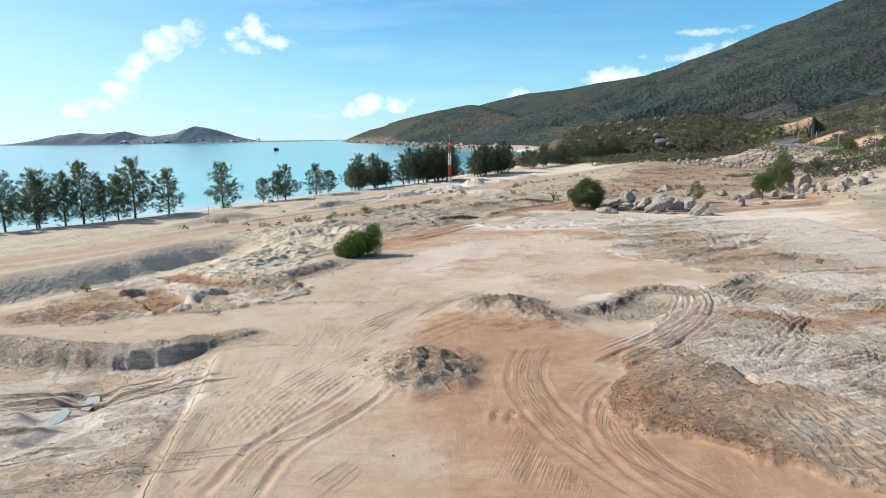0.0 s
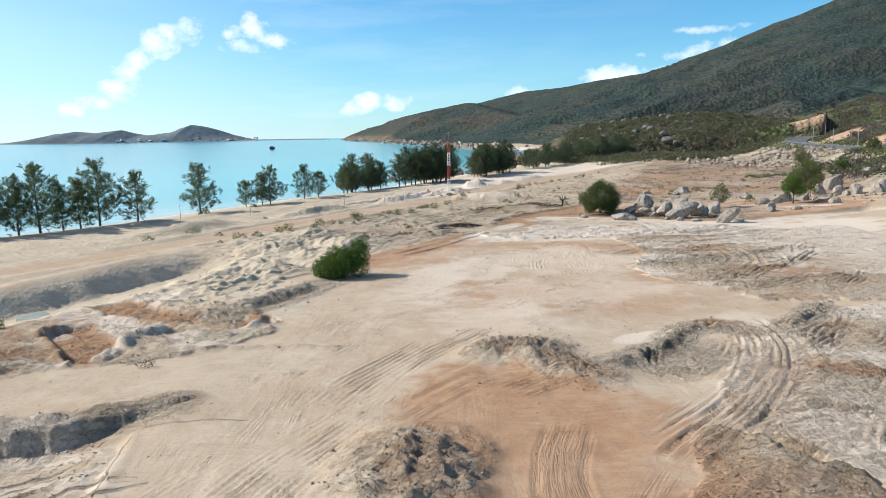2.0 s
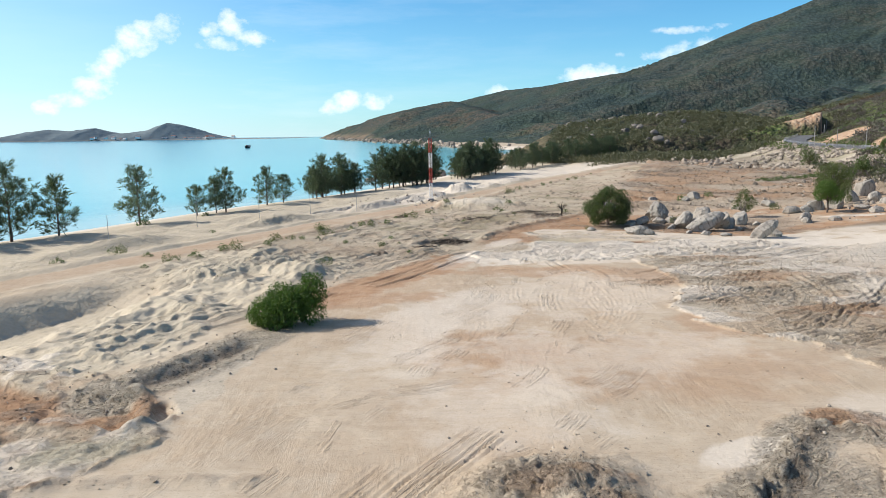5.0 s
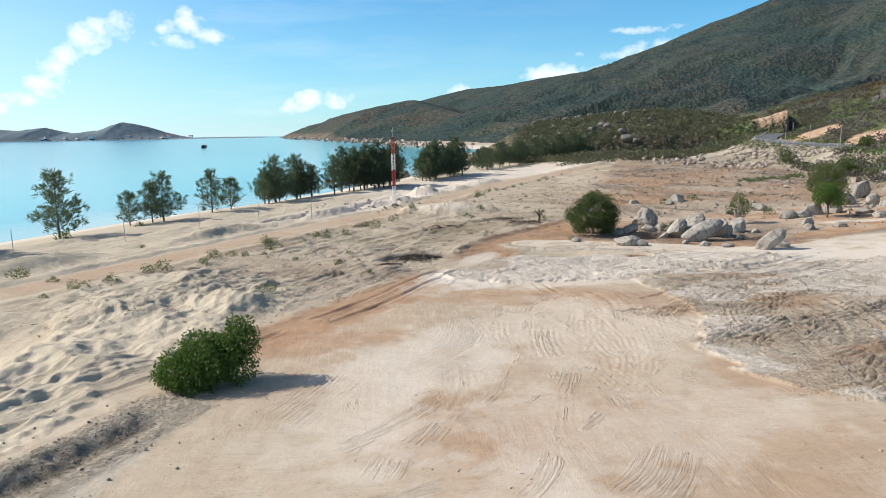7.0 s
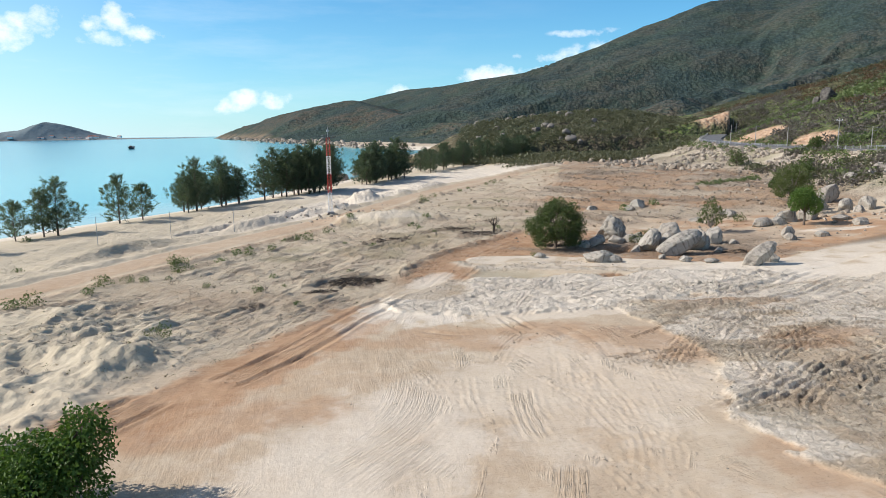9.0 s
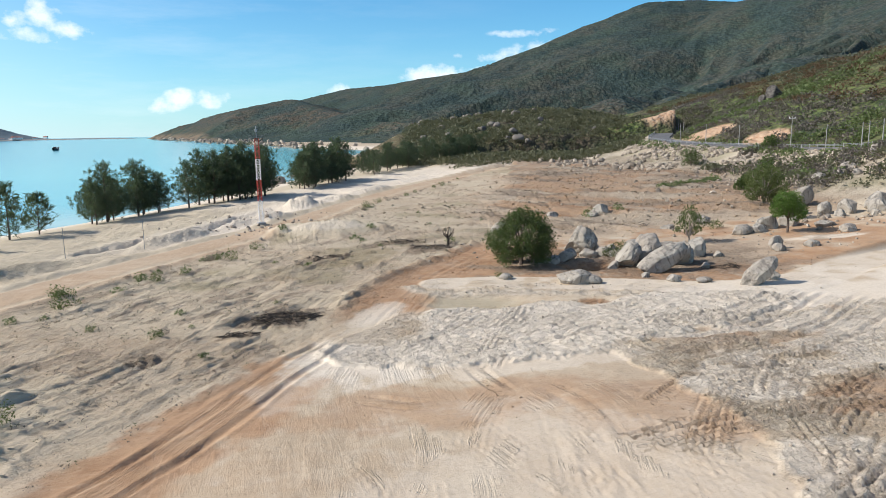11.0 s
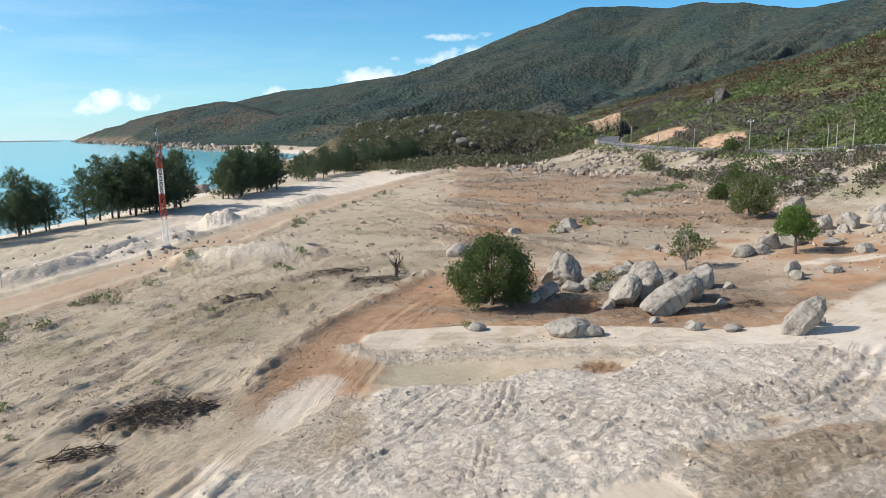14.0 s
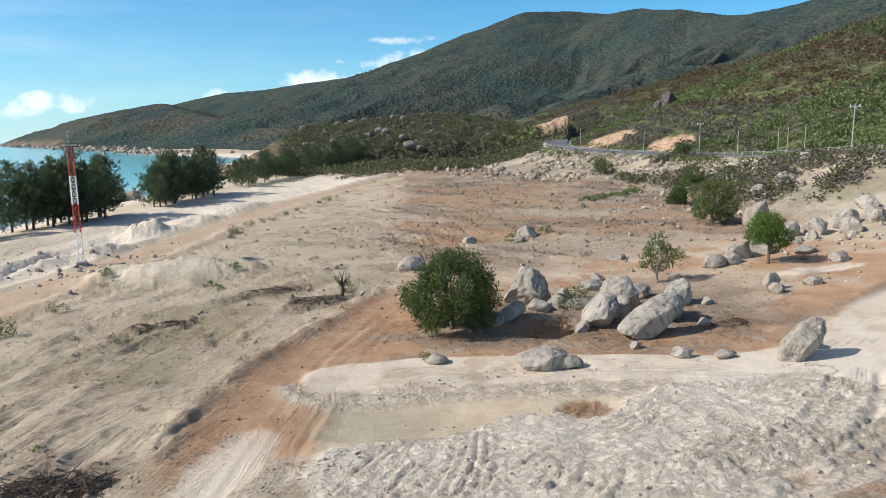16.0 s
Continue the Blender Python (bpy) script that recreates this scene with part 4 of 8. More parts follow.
land.Z[w] += 0.55 * m
land.only(w, m, "red")
land.lay(w, "red", m)
land.lay(w, "dark", m * 0.5)
w, m, side, way = land.band([(-20.1, 51.4), (-19.8, 53.2), (-19.2, 55.0), (-18.4, 55.8)], 0.55, 0.45, 0.25, 86, 0.4)
land.Z[w] += 0.45 * m * (0.5 + fbm(X[w] / 0.7, Y[w] / 0.7, 87, 4, 0.6))
land.only(w, m, "white")
land.lay(w, "white", m)
land.marks["clod"][w] = np.maximum(land.marks["clod"][w], m * 0.7)
w, m = land.oval(-13.8, 54.6, 2.2, 1.3, 10, 0.4, 0.5, 90)
land.Z[w] += 0.2 * m * (fbm(X[w] / 0.8, Y[w] / 0.8, 79, 4, 0.6) - 0.6)
land.lay(w, "dull", m * 0.7)
land.lay(w, "green", m * 0.4)
w, m, side, way = land.band([(-15.4, 50.9), (-12.7, 52.0), (-10.2, 52.2), (-6.4, 52.0)], 0.35, 0.3, 0.25, 78, 0.5)
land.Z[w] += 0.22 * m * (fbm(X[w] / 0.6, Y[w] / 0.6, 78, 4, 0.6))
land.lay(w, "dark", m * 0.4)
w, m, d = land.churn([(-32, 57), (-31, 65), (-25, 68), (-14.5, 62.5), (-11, 56), (-13.5, 51), (-22, 48.5), (-31, 49)], 0.04, 0.42, 941, 1.0, 1.8, 0.4)
land.lay(w, "red", m * 0.6 * ramp(fbm(X[w] / 3, Y[w] / 3, 942, 4), 0.52, 0.62))
land.lay(w, "white", m * 0.7 * ramp(fbm(X[w] / 3, Y[w] / 3, 943, 4), 0.55, 0.64))
land.lay(w, "dark", m * 0.5 * ramp(fbm(X[w] / 1.6, Y[w] / 1.6, 944, 4, 0.6), 0.58, 0.68))
# cut bank and lower rutted terrace
w, m, side, way = land.band([(-40, 44), (-29, 42.6), (-24, 41.0), (-18, 40.4), (-13.2, 43.4)], 6.5, 0.3, 0.1, 91, 0.6)
drop = ramp(side + 0.5 * (fbm(X[w] * 0.9, Y[w] * 0.9, 92, 3) - 0.5), -0.1, 0.5) * (1 - ramp(side, 2.2, 13.5))
land.Z[w] -= 1.0 * drop * ramp(-X[w], 12.0, 17.5)
land.Z[w] += 0.5 * (fbm(X[w] * 1.8, Y[w] * 0.5, 191, 3, 0.6) - 0.5) * np.exp(-((side - 0.2) / 0.5) ** 2)
land.marks["clod"][w] = np.maximum(land.marks["clod"][w], np.exp(-(side / 1.6) ** 2))
land.Z[w] += 0.45 * np.exp(-((side + 0.8) / 0.7) ** 2) * (0.1 + 1.2 * fbm(X[w] / 1.2, Y[w] / 1.2, 93, 4))
land.lay(w, "dull", 0.55 * np.exp(-((side - 0.2) / 1.0) ** 2))
w, m = land.oval(-20, 32, 8.5, 9.5, -14, 0.12, 0.12, 94)
land.lay(w, "white", m * (0.25 + 0.5 * ramp(fbm(X[w] / 3, Y[w] / 1.2, 95, 4), 0.4, 0.6)))
land.lay(w, "dull", m * 0.45 * ramp(fbm(X[w] / 4, Y[w] / 4, 96, 4), 0.45, 0.6))
land.Z[w] += m * 0.10 * (fbm(X[w] * 1.4, Y[w] * 0.9, 97, 4, 0.6) - 0.5) * 2
land.churn([(-29, 40.5), (-24, 40), (-19, 39.4), (-14.5, 40), (-13.2, 38.3), (-12.8, 33.7), (-11.9, 28), (-11.3, 24), (-13, 20.5), (-18, 18.5), (-24, 20), (-28, 25), (-31, 33)], 0.0, 0.16, 931, 0.6, 2.0, 0.35)
for k, (x0, y0, x1, y1) in enumerate(((-23, 26.5, -11.5, 30.5), (-21, 25, -12, 28), (-20, 31, -11.8, 33.6), (-25, 28.5, -13, 34.8), (-18, 23, -11.6, 25.4), (-24, 33, -14, 37))):
    w, m, side, way = land.band([(x0, y0), ((x0 + x1) / 2, (y0 + y1) / 2 - 0.4), (x1, y1)], 0.5, 0.3, 0.15, 98 + k)
    land.Z[w] += 0.10 * np.tanh(side / 0.12) * m * (0.2 + fbm(way / 1.5, side, 99 + k, 2))
    # shade at the foot of each small step, painted as a dark stripe
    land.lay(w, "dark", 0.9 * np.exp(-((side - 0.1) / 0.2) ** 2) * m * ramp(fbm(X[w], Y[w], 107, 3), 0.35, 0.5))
w, m, side, way = land.band([(-13.6, 40), (-12.3, 33), (-11.0, 25), (-10.4, 20)], 0.6, 0.3, 0.15, 105)
land.Z[w] += 0.07 * np.tanh(-side / 0.15) * m
PUDDLES = ((-18.95, 35.6, 0.36, 1.4, 15, 1), (-18.4, 31.6, 0.34, 1.1, 8, 2))
w, m, side, way = land.band([(-18.6, 36), (-17.6, 32.5), (-16.9, 29), (-20, 24.5)], 0.75, 0.5, 0.3, 106)
land.Z[w] -= 0.35 * m
land.lay(w, "dull", m * 0.6)

# gravel bank from the diggings to the bush; the shade of its ditch is painted dark
w, m, side, way = land.band([(-15.6, 61.0), (-13.8, 63.6), (-12.0, 66.6), (-10.2, 70.4)], 2.0, 0.6, 0.4, 111, 0.5)
ends = ramp(way, 0.3, 2.5) * (1 - ramp(way, way.max() - 2.0, way.max() - 0.2))
land.Z[w] += ends * (0.5 * np.exp(-((side + 0.9) / 0.7) ** 2) * (0.25 + fbm(X[w] / 0.9, Y[w] / 0.9, 112, 4, 0.6)) - 0.22 * np.exp(-((side - 0.5) / 0.5) ** 2)) + 0.3 * m * (np.abs(fbm(X[w] / 0.8, Y[w] / 0.8, 116, 4, 0.6) - 0.5) - 0.1)
land.marks["clod"][w] = np.maximum(land.marks["clod"][w], m)
land.only(w, m, "dull")
land.lay(w, "dull", m * 0.9)
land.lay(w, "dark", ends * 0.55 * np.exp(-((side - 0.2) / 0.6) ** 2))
land.stroke("dull", 0.8, [(-11.8, 56.3), (-11.2, 60.5), (-10.4, 65), (-9.6, 69.8)], 0.9, 0.6, 0.8, 115)
land.track([(-20, 66), (-15, 72.5), (-11, 77.5), (-7, 84)], 1.9, 0.5, 0.14, 0.0, 113)
land.track([(-22.5, 69), (-17, 75), (-13.5, 80)], 1.9, 0.5, 0.12, 0.0, 114)

# work area: mounds, orange fill, cleated ground
for pts, wd, amt in (([(1.5, 45.0), (5.5, 43.5), (8.5, 40)], 3.4, 0.95), ([(3.5, 43), (4, 36), (5, 28), (6.5, 18)], 5.4, 0.95), ([(7, 27), (13, 22), (22, 18)], 4.0, 0.9), ([(-7, 24), (-1, 21), (6, 20)], 3.5, 0.45), ([(-3, 30), (1, 31)], 2.5, 0.5)):
    land.stroke("red", amt * 0.85, pts, wd, 2.6, 1.8, 121)
land.patch("red", 0.30, 14, 64, 11, 5.0, 8, 0.6, 0.6, 122)
land.patch("white", 0.4, 9, 66, 9, 5.0, 8, 0.7, 0.8, 133)
land.patch("red", 0.5, 3, 67, 5, 3.5, 0, 0.6, 0.7, 123)
land.patch("red", 0.5, 22, 72, 6, 3, 20, 0.6, 0.7, 124)
land.stroke("red", 0.9, [(-8.5, 80), (-4.5, 84.5), (-1.5, 89.5), (3.5, 96)], 2.6, 1.0, 1.0, 125, 0.8)
land.stroke("red", 0.6, [(-6, 79), (0, 80.5)], 1.6, 0.9, 0.8, 126)
land.patch("red", 0.55, 10, 90, 7, 2.6, -6, 0.6, 0.7, 127)
land.patch("red", 0.45, 20, 87, 5, 3, -10, 0.6, 0.7, 128)
land.patch("white", 0.4, 12, 81, 9, 7.5, 5, 0.7, 0.7, 129)
land.patch("white", 0.45, 2, 76, 5, 6.0, 5, 0.8, 0.8, 132)
land.patch("white", 0.4, 4, 58, 5, 5, 0, 0.8, 0.8, 130)
land.patch("white", 0.45, -1, 71, 3.5, 7, -15, 0.8, 0.8, 131)
for cx, cy, rx, ry, turn, h, seed in ((-1.0, 36.2, 2.3, 2.9, 0, 0.8, 141), (4.6, 51.0, 3.0, 1.8, 15, 0.55, 142), (6.9, 48.2, 2.8, 1.8, -50, 0.4, 143)):
    land.mound(cx, cy, rx, ry, turn, h, seed, 0.35)
    land.rough(cx, cy, rx * 0.9, ry * 0.9, turn, 0.26, 0.55, seed + 5)
    land.patch("dull", 0.5, cx, cy, rx, ry, turn, 0.4, 0.4, seed + 1, 0.6)
    land.patch("red", 0.85, cx + 0.5, cy - 0.4, rx * 0.7, ry * 0.6, turn, 0.5, 0.6, seed + 2)
    land.patch("dark", 0.4, cx, cy + 0.1, rx * 0.65, ry * 0.6, turn, 0.6, 0.8, seed + 3)
land.swaths(4.6, 50.6, 2.2, 1.4, 7, 70, 40, 0.38, 0.15, 146, 0.7, (2.5, 4.5))
# ledge with a gap that the lane runs through
for pts in ([(10.0, 48.8), (13.4, 51.6), (15.5, 54.3), (17.3, 55.6), (19.6, 54.2)], [(21.9, 53.6), (23.8, 56.2), (25.5, 57.6), (27.5, 60.2)]):
    w, m, side, way = land.band(pts, 1.3, 0.5, 0.3, 161, 0.6)
    land.Z[w] += 0.45 * np.exp(-((side + 0.1) / 0.5) ** 2) * np.clip(2.6 * fbm(X[w] / 0.7, Y[w] / 0.7, 162, 4, 0.65) - 0.8, 0, 1)
    land.marks["clod"][w] = np.maximum(land.marks["clod"][w], m)
    land.lay(w, "dull", m * 0.7)
    # the ledge's near side painted darker, as its shaded face
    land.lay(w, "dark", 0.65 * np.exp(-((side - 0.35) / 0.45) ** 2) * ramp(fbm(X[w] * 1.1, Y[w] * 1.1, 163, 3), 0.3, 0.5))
land.patch("red", 0.95, 18.6, 56.2, 1.9, 1.1, -10, 0.3, 0.3, 164, 0.8)
land.patch("dark", 0.4, 18.6, 56.4, 1.6, 0.8, -10, 0.4, 0.5, 167)
land.rough(18.6, 56.2, 1.8, 1.0, -10, 0.22, 0.5, 168)
land.patch("white", 0.7, 12.6, 53.4, 2.2, 0.9, 30, 0.4, 0.5, 169)
w, m = land.oval(14.3, 49.5, 4.2, 2.6, 35, 0.4, 0.3, 165)
land.Z[w] -= 0.3 * m
land.marks["clod"][w] = np.maximum(land.marks["clod"][w], m * 0.6)
land.lay(w, "dark", m * 0.3 * ramp(fbm(X[w] / 1.5, Y[w] / 1.5, 199, 4), 0.4, 0.6))
land.lay(w, "dull", m * 0.8)
land.ribs(14.3, 49.5, 4.0, 2.6, 35, 115, 0.45, 0.06, 166)
# broken grey and white ground beside the lane, and the raised bank of red and grey earth before it
w, m, d = land.churn([(12.4, 40.4), (14.7, 45), (18.2, 50.5), (21.4, 54.0), (24, 57.3), (27.5, 59.8), (36, 62), (46, 62), (49, 30), (30, 25), (24, 28), (19, 31), (17, 32.4), (14.9, 36)], 0.10, 0.26, 171, 0.9, 2.0, 0.5)
land.only(w, m * 0.8, "dull", "white")
land.lay(w, "dull", m * (0.25 + 0.6 * ramp(fbm(X[w] / 4, Y[w] / 3, 172, 4), 0.42, 0.6)))
land.lay(w, "white", m * 0.75 * ramp(fbm(X[w] / 5, Y[w] / 3.5, 173, 4), 0.45, 0.62))
land.lay(w, "red", m * 0.8 * ramp(fbm(X[w] / 5, Y[w] / 3, 174, 4), 0.56, 0.66))
land.lay(w, "dark", m * 0.5 * ramp(fbm(X[w] / 2.4, Y[w] / 1.6, 175, 4, 0.6), 0.58, 0.70))
land.swaths(27, 44, 12, 13, 60, 25, 35, 0.46, 0.17, 1710, 0.8)
land.swaths(21, 40, 5, 6, 10, 60, 30, 0.42, 0.13, 1790, 0.9)
w, m, d = land.churn([(7.6, 30.6), (8.2, 28.4), (10.9, 26.7), (12, 25.3), (16, 22.6), (24, 19.5), (31, 21), (28, 28), (19, 31.2), (17, 32.4), (14.7, 36), (12.1, 40.2), (10.6, 38), (9.4, 35.2)], 0.30, 0.34, 151, 0.7, 1.4, 0.7)
redness = 1 - ramp(X[w] + 0.35 * (Y[w] - 30), 10, 14.5)
land.only(w, m, "red")
land.lay(w, "red", m * (0.25 + 0.7 * redness))
land.lay(w, "dull", m * 0.75 * (1 - redness) * ramp(fbm(X[w] / 3, Y[w] / 3, 154, 4), 0.3, 0.55))
# dark earth in patches, plus the rim's shadowed edge painted in
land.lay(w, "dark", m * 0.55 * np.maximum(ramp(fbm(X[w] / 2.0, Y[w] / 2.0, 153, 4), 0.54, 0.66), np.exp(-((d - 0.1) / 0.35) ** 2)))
fan = m * ramp(X[w], 13.0, 15.5) * (1 - ramp(Y[w] - 0.25 * (X[w] - 20), 30.0, 32.0))
turn_ = np.arctan2(X[w] - 15.5, 46 - Y[w]) * 15 + 0.35 * (fbm(X[w] / 1.5, Y[w] / 1.5, 155, 2) - 0.5)
rib = np.sin(turn_ * 2 * math.pi / 0.42)
land.streaks(w, np.hypot(X[w] - 15.5, 46 - Y[w]), turn_, fan * 0.98, 41)
land.marks["cleat"][w] = np.maximum(land.marks["cleat"][w], fan)
land.Z[w] += fan * (0.03 * rib * ramp(fbm(X[w] / 0.7, Y[w] / 0.7, 156, 3), 0.25, 0.45) - 0.14)
land.marks["clod"][w] *= 1 - 0.75 * fan
land.only(w, fan * 0.5, "dull", "white")
land.swaths(15.5, 36.5, 2.0, 2.6, 6, 20, 30, 0.40, 0.14, 1510, 0.8, (3.0, 6.0))
land.patch("red", 0.85, 36, 68, 4.5, 3.5, -20, 0.4, 0.6, 181, 0.7)
land.patch("red", 0.75, 31, 46, 3.5, 2.2, 0, 0.5, 0.7, 182, 0.5)
land.patch("red", 0.7, 37, 41, 4, 2, 30, 0.5, 0.7, 183, 0.5)
land.patch("red", 0.6, 41, 77, 5, 2.5, 0, 0.5, 0.7, 184)
land.patch("white", 0.8, 42, 86, 12, 7, 10, 0.6, 0.6, 185, 0.4)
land.patch("white", 0.8, 47, 99, 12, 8, 10, 0.6, 0.6, 186, 0.5)
# lane between the ledges
w, m, side, way = land.band([(20.8, 57.5), (20.6, 53.5), (18.3, 47.8), (14.6, 42.5), (10.2, 38.0), (6.5, 30), (4, 20)], 1.9, 0.6, 0.5, 191)
land.Z[w] = land.Z[w] * (1 - 0.8 * m)
land.only(w, m * 0.7, "red")
land.lay(w, "white", m * 0.45 * ramp(Y[w], 36, 44))

# wheel and crawler marks over the work area
for k, (pts, gauge, wheel, depth, cleat) in enumerate((
        ([(20.7, 58), (20.4, 53), (17.8, 47), (14, 41.8), (9, 36)], 1.9, 0.45, 0.12, 0.03), ([(20.3, 56), (20.9, 52), (18.9, 47), (15, 42.5), (11, 38)], 1.9, 0.4, 0.09, 0.0),
        ([(12, 36), (8.5, 32), (7.5, 27), (9.5, 22), (14, 18)], 1.9, 0.4, 0.07, 0.0), ([(6, 41), (4.5, 35), (5.5, 28), (9, 21)], 1.9, 0.4, 0.06, 0.0),
        ([(2.6, 28.6), (3.3, 31.6)], 0.75, 0.4, 0.16, 0.05), ([(-7.6, 22), (-7.0, 26.5), (-4.8, 31), (-3, 35)], 1.9, 0.45, 0.10, 0.0),
        ([(27, 74), (30, 79), (31, 86)], 2.1, 0.55, 0.12, 0.03), ([(31.5, 75), (33.5, 80.5), (35, 86)], 2.1, 0.5, 0.10, 0.0), ([(37, 80), (40, 86), (44, 90)], 2.0, 0.5, 0.10, 0.0),
        ([(24.5, 79), (29, 79.6), (34, 77)], 1.9, 0.45, 0.10, 0.02), ([(22.8, 98.5), (23.3, 95.0), (24.0, 92.5)], 1.3, 0.45, 0.12, 0.05), ([(12.6, 95), (13.0, 92), (13.4, 90)], 0.8, 0.45, 0.12, 0.05),
        ([(6, 92), (8.5, 90.5), (10, 90)], 0.9, 0.4, 0.2, 0.0), ([(19.5, 99.0), (27, 98), (34, 99.5), (42, 104)], 2.0, 0.5, 0.16, 0.0), ([(22, 95), (29, 94.5), (36, 97), (44, 102)], 2.0, 0.5, 0.16, 0.0),
        ([(24, 92), (31, 92), (38, 95), (46, 100)], 2.0, 0.5, 0.12, 0.0), ([(9.5, 103), (12.5, 109), (16.5, 116), (23, 125)], 1.9, 0.45, 0.14, 0.0), ([(-3, 86), (1, 93), (5, 99.5), (9, 105.5)], 1.9, 0.5, 0.08, 0.0),
        ([(-5, 84), (-0.5, 90), (3, 96), (7.5, 103)], 1.8, 0.5, 0.12, 0.0), ([(16.5, 117.5), (20, 121.5), (25, 128)], 1.0, 0.5, 0.20, 0.0))):
    land.track(pts, gauge, wheel, depth, cleat, 200 + k)
for pts, count, spread, wheel, depth, seed in (
        ([(-8.5, 26), (-6.5, 32), (-3.6, 38.5), (-0.5, 43.5), (2.5, 47), (7, 50)], 14, 1.7, 0.30, 0.13, 301), ([(-3.5, 42), (0, 46.3), (3.5, 50.5), (9, 56)], 8, 1.3, 0.28, 0.13, 302),
        ([(-9, 46), (-6, 55), (-2.5, 62)], 10, 2.6, 0.3, 0.05, 303), 
        ([(14, 74), (14.5, 80), (16, 87), (15, 92)], 14, 3.4, 0.35, 0.10, 305), ([(20, 73), (19, 80), (15, 87)], 9, 2.2, 0.35, 0.08, 306), ([(1, 72), (6, 78), (8, 86)], 10, 3.2, 0.3, 0.06, 307),
        ([(4, 92), (7, 99), (13, 103.5), (20, 104)], 12, 2.4, 0.35, 0.13, 308), ([(9, 92), (10, 99), (15, 104)], 10, 3.0, 0.35, 0.13, 309), ([(25, 93), (33, 95), (42, 101)], 9, 3.2, 0.4, 0.10, 310),
        ([(32, 84), (40, 92), (50, 98)], 8, 4.5, 0.4, 0.10, 311), ([(10, 100), (14, 113), (23, 126)], 9, 1.8, 0.35, 0.12, 312), ([(1, 95), (7, 103), (11, 109)], 8, 1.5, 0.35, 0.12, 313),
        ([(24, 112.5), (32, 110.5), (42, 106), (55, 109)], 9, 1.8, 0.4, 0.05, 314), ([(30, 62), (36, 66), (44, 68)], 8, 4, 0.4, 0.07, 315), ([(3, 22), (6, 30), (10, 37)], 7, 2.0, 0.3, 0.05, 316),
        ([(-6, 118), (3, 131), (12, 150), (22, 172)], 8, 6, 0.6, 0.10, 317), ([(-14, 104), (-5, 116), (1, 128)], 8, 5, 0.5, 0.10, 318), ([(36, 140), (44, 170), (52, 215)], 9, 9, 0.9, 0.12, 319),
        ([(-9, 20), (-9.5, 30), (-9, 42), (-7, 52)], 9, 2.2, 0.3, 0.04, 320)):
    land.sweep(pts, count, spread, wheel, depth * 0.6, seed)

# grey clods, white fill, wet hollow, white road on its bank
w, m, d = land.churn([(17.6, 97.6), (20.5, 94), (22, 90), (21.2, 86), (20.8, 82), (18.4, 76.4), (18.6, 72), (20.4, 69.2), (22.5, 66.7), (24.5, 62.3), (29, 61.5), (36, 62), (46, 64), (52, 80), (52, 100), (36, 99), (28, 100), (22, 99.5)], 0.10, 0.20, 331, 1.0, 1.7, 0.45)
land.only(w, m * 0.7, "dull")
land.lay(w, "dull", m * (0.1 + 0.5 * ramp(fbm(X[w] / 5, Y[w] / 3, 332, 4), 0.44, 0.62)))
land.lay(w, "white", m * 0.8 * np.maximum(ramp(fbm(X[w] / 6, Y[w] / 3.5, 333, 4), 0.50, 0.64), ramp(X[w], 34, 44) * 0.8))
land.lay(w, "red", m * 0.6 * ramp(fbm(X[w] / 6, Y[w] / 3, 334, 4), 0.56, 0.66))
# dark patches, and shade painted along the torn lobed rim
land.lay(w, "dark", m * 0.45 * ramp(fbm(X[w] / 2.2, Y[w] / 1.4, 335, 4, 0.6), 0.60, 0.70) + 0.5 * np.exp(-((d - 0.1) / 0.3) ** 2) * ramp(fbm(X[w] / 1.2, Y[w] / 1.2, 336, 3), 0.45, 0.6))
land.swaths(31, 80, 10, 15, 50, 15, 30, 0.46, 0.17, 3310, 0.7, (6.0, 14.0))
land.swaths(25, 86, 4, 9, 12, 60, 30, 0.42, 0.12, 3390, 0.8)
land.swaths(12, 80, 7.5, 9, 30, 85, 28, 0.30, 0.04, 3450, 0.0, (6.0, 13.0))
land.swaths(2, 62, 9, 12, 18, 60, 35, 0.30, 0.032, 3470, 0.0, (5.0, 11.0))
land.swaths(-6, 36, 4, 14, 14, 75, 15, 0.30, 0.04, 3490, 0.0, (6.0, 12.0))
land.comb([(-8.6, 27.5), (-7.6, 32.5), (-6.0, 36.8), (-3.6, 41.5)], 1.4, 0.34, 0.13, 3501)
land.comb([(-5.6, 42.5), (-4.2, 46.3), (-2.6, 49.3), (-0.4, 53.0)], 1.1, 0.36, 0.17, 3502)
land.comb([(-3.6, 44.0), (-2.0, 48.2), (0.2, 51.8), (3.4, 56.5)], 0.9, 0.36, 0.12, 3503)
land.comb([(3, 44), (6.5, 46.5), (10.5, 46.8), (13, 45)], 1.2, 0.38, 0.14, 3504)
land.comb([(14, 52), (13, 48.8), (14, 45.5)], 2.2, 0.42, 0.14, 3505, 0.6)
land.comb([(19.8, 56.5), (19.6, 52.5), (17.4, 47.5), (14, 42.5), (9.5, 38)], 1.7, 0.42, 0.12, 3506)
for cx, cy, rx, ry, turn, amt, seed in ((12, 99.5, 8, 5.0, 20, 0.9, 341), (22, 101, 9, 4.2, -8, 0.9, 342), (32, 102, 8, 3.6, 0, 0.85, 343), (16, 94.5, 6, 2.2, -5, 0.5, 344), (38, 104, 7, 4, 0, 0.7, 345)):
    land.patch("white", amt, cx, cy, rx, ry, turn, 0.35, 0.5, seed, 0.6)
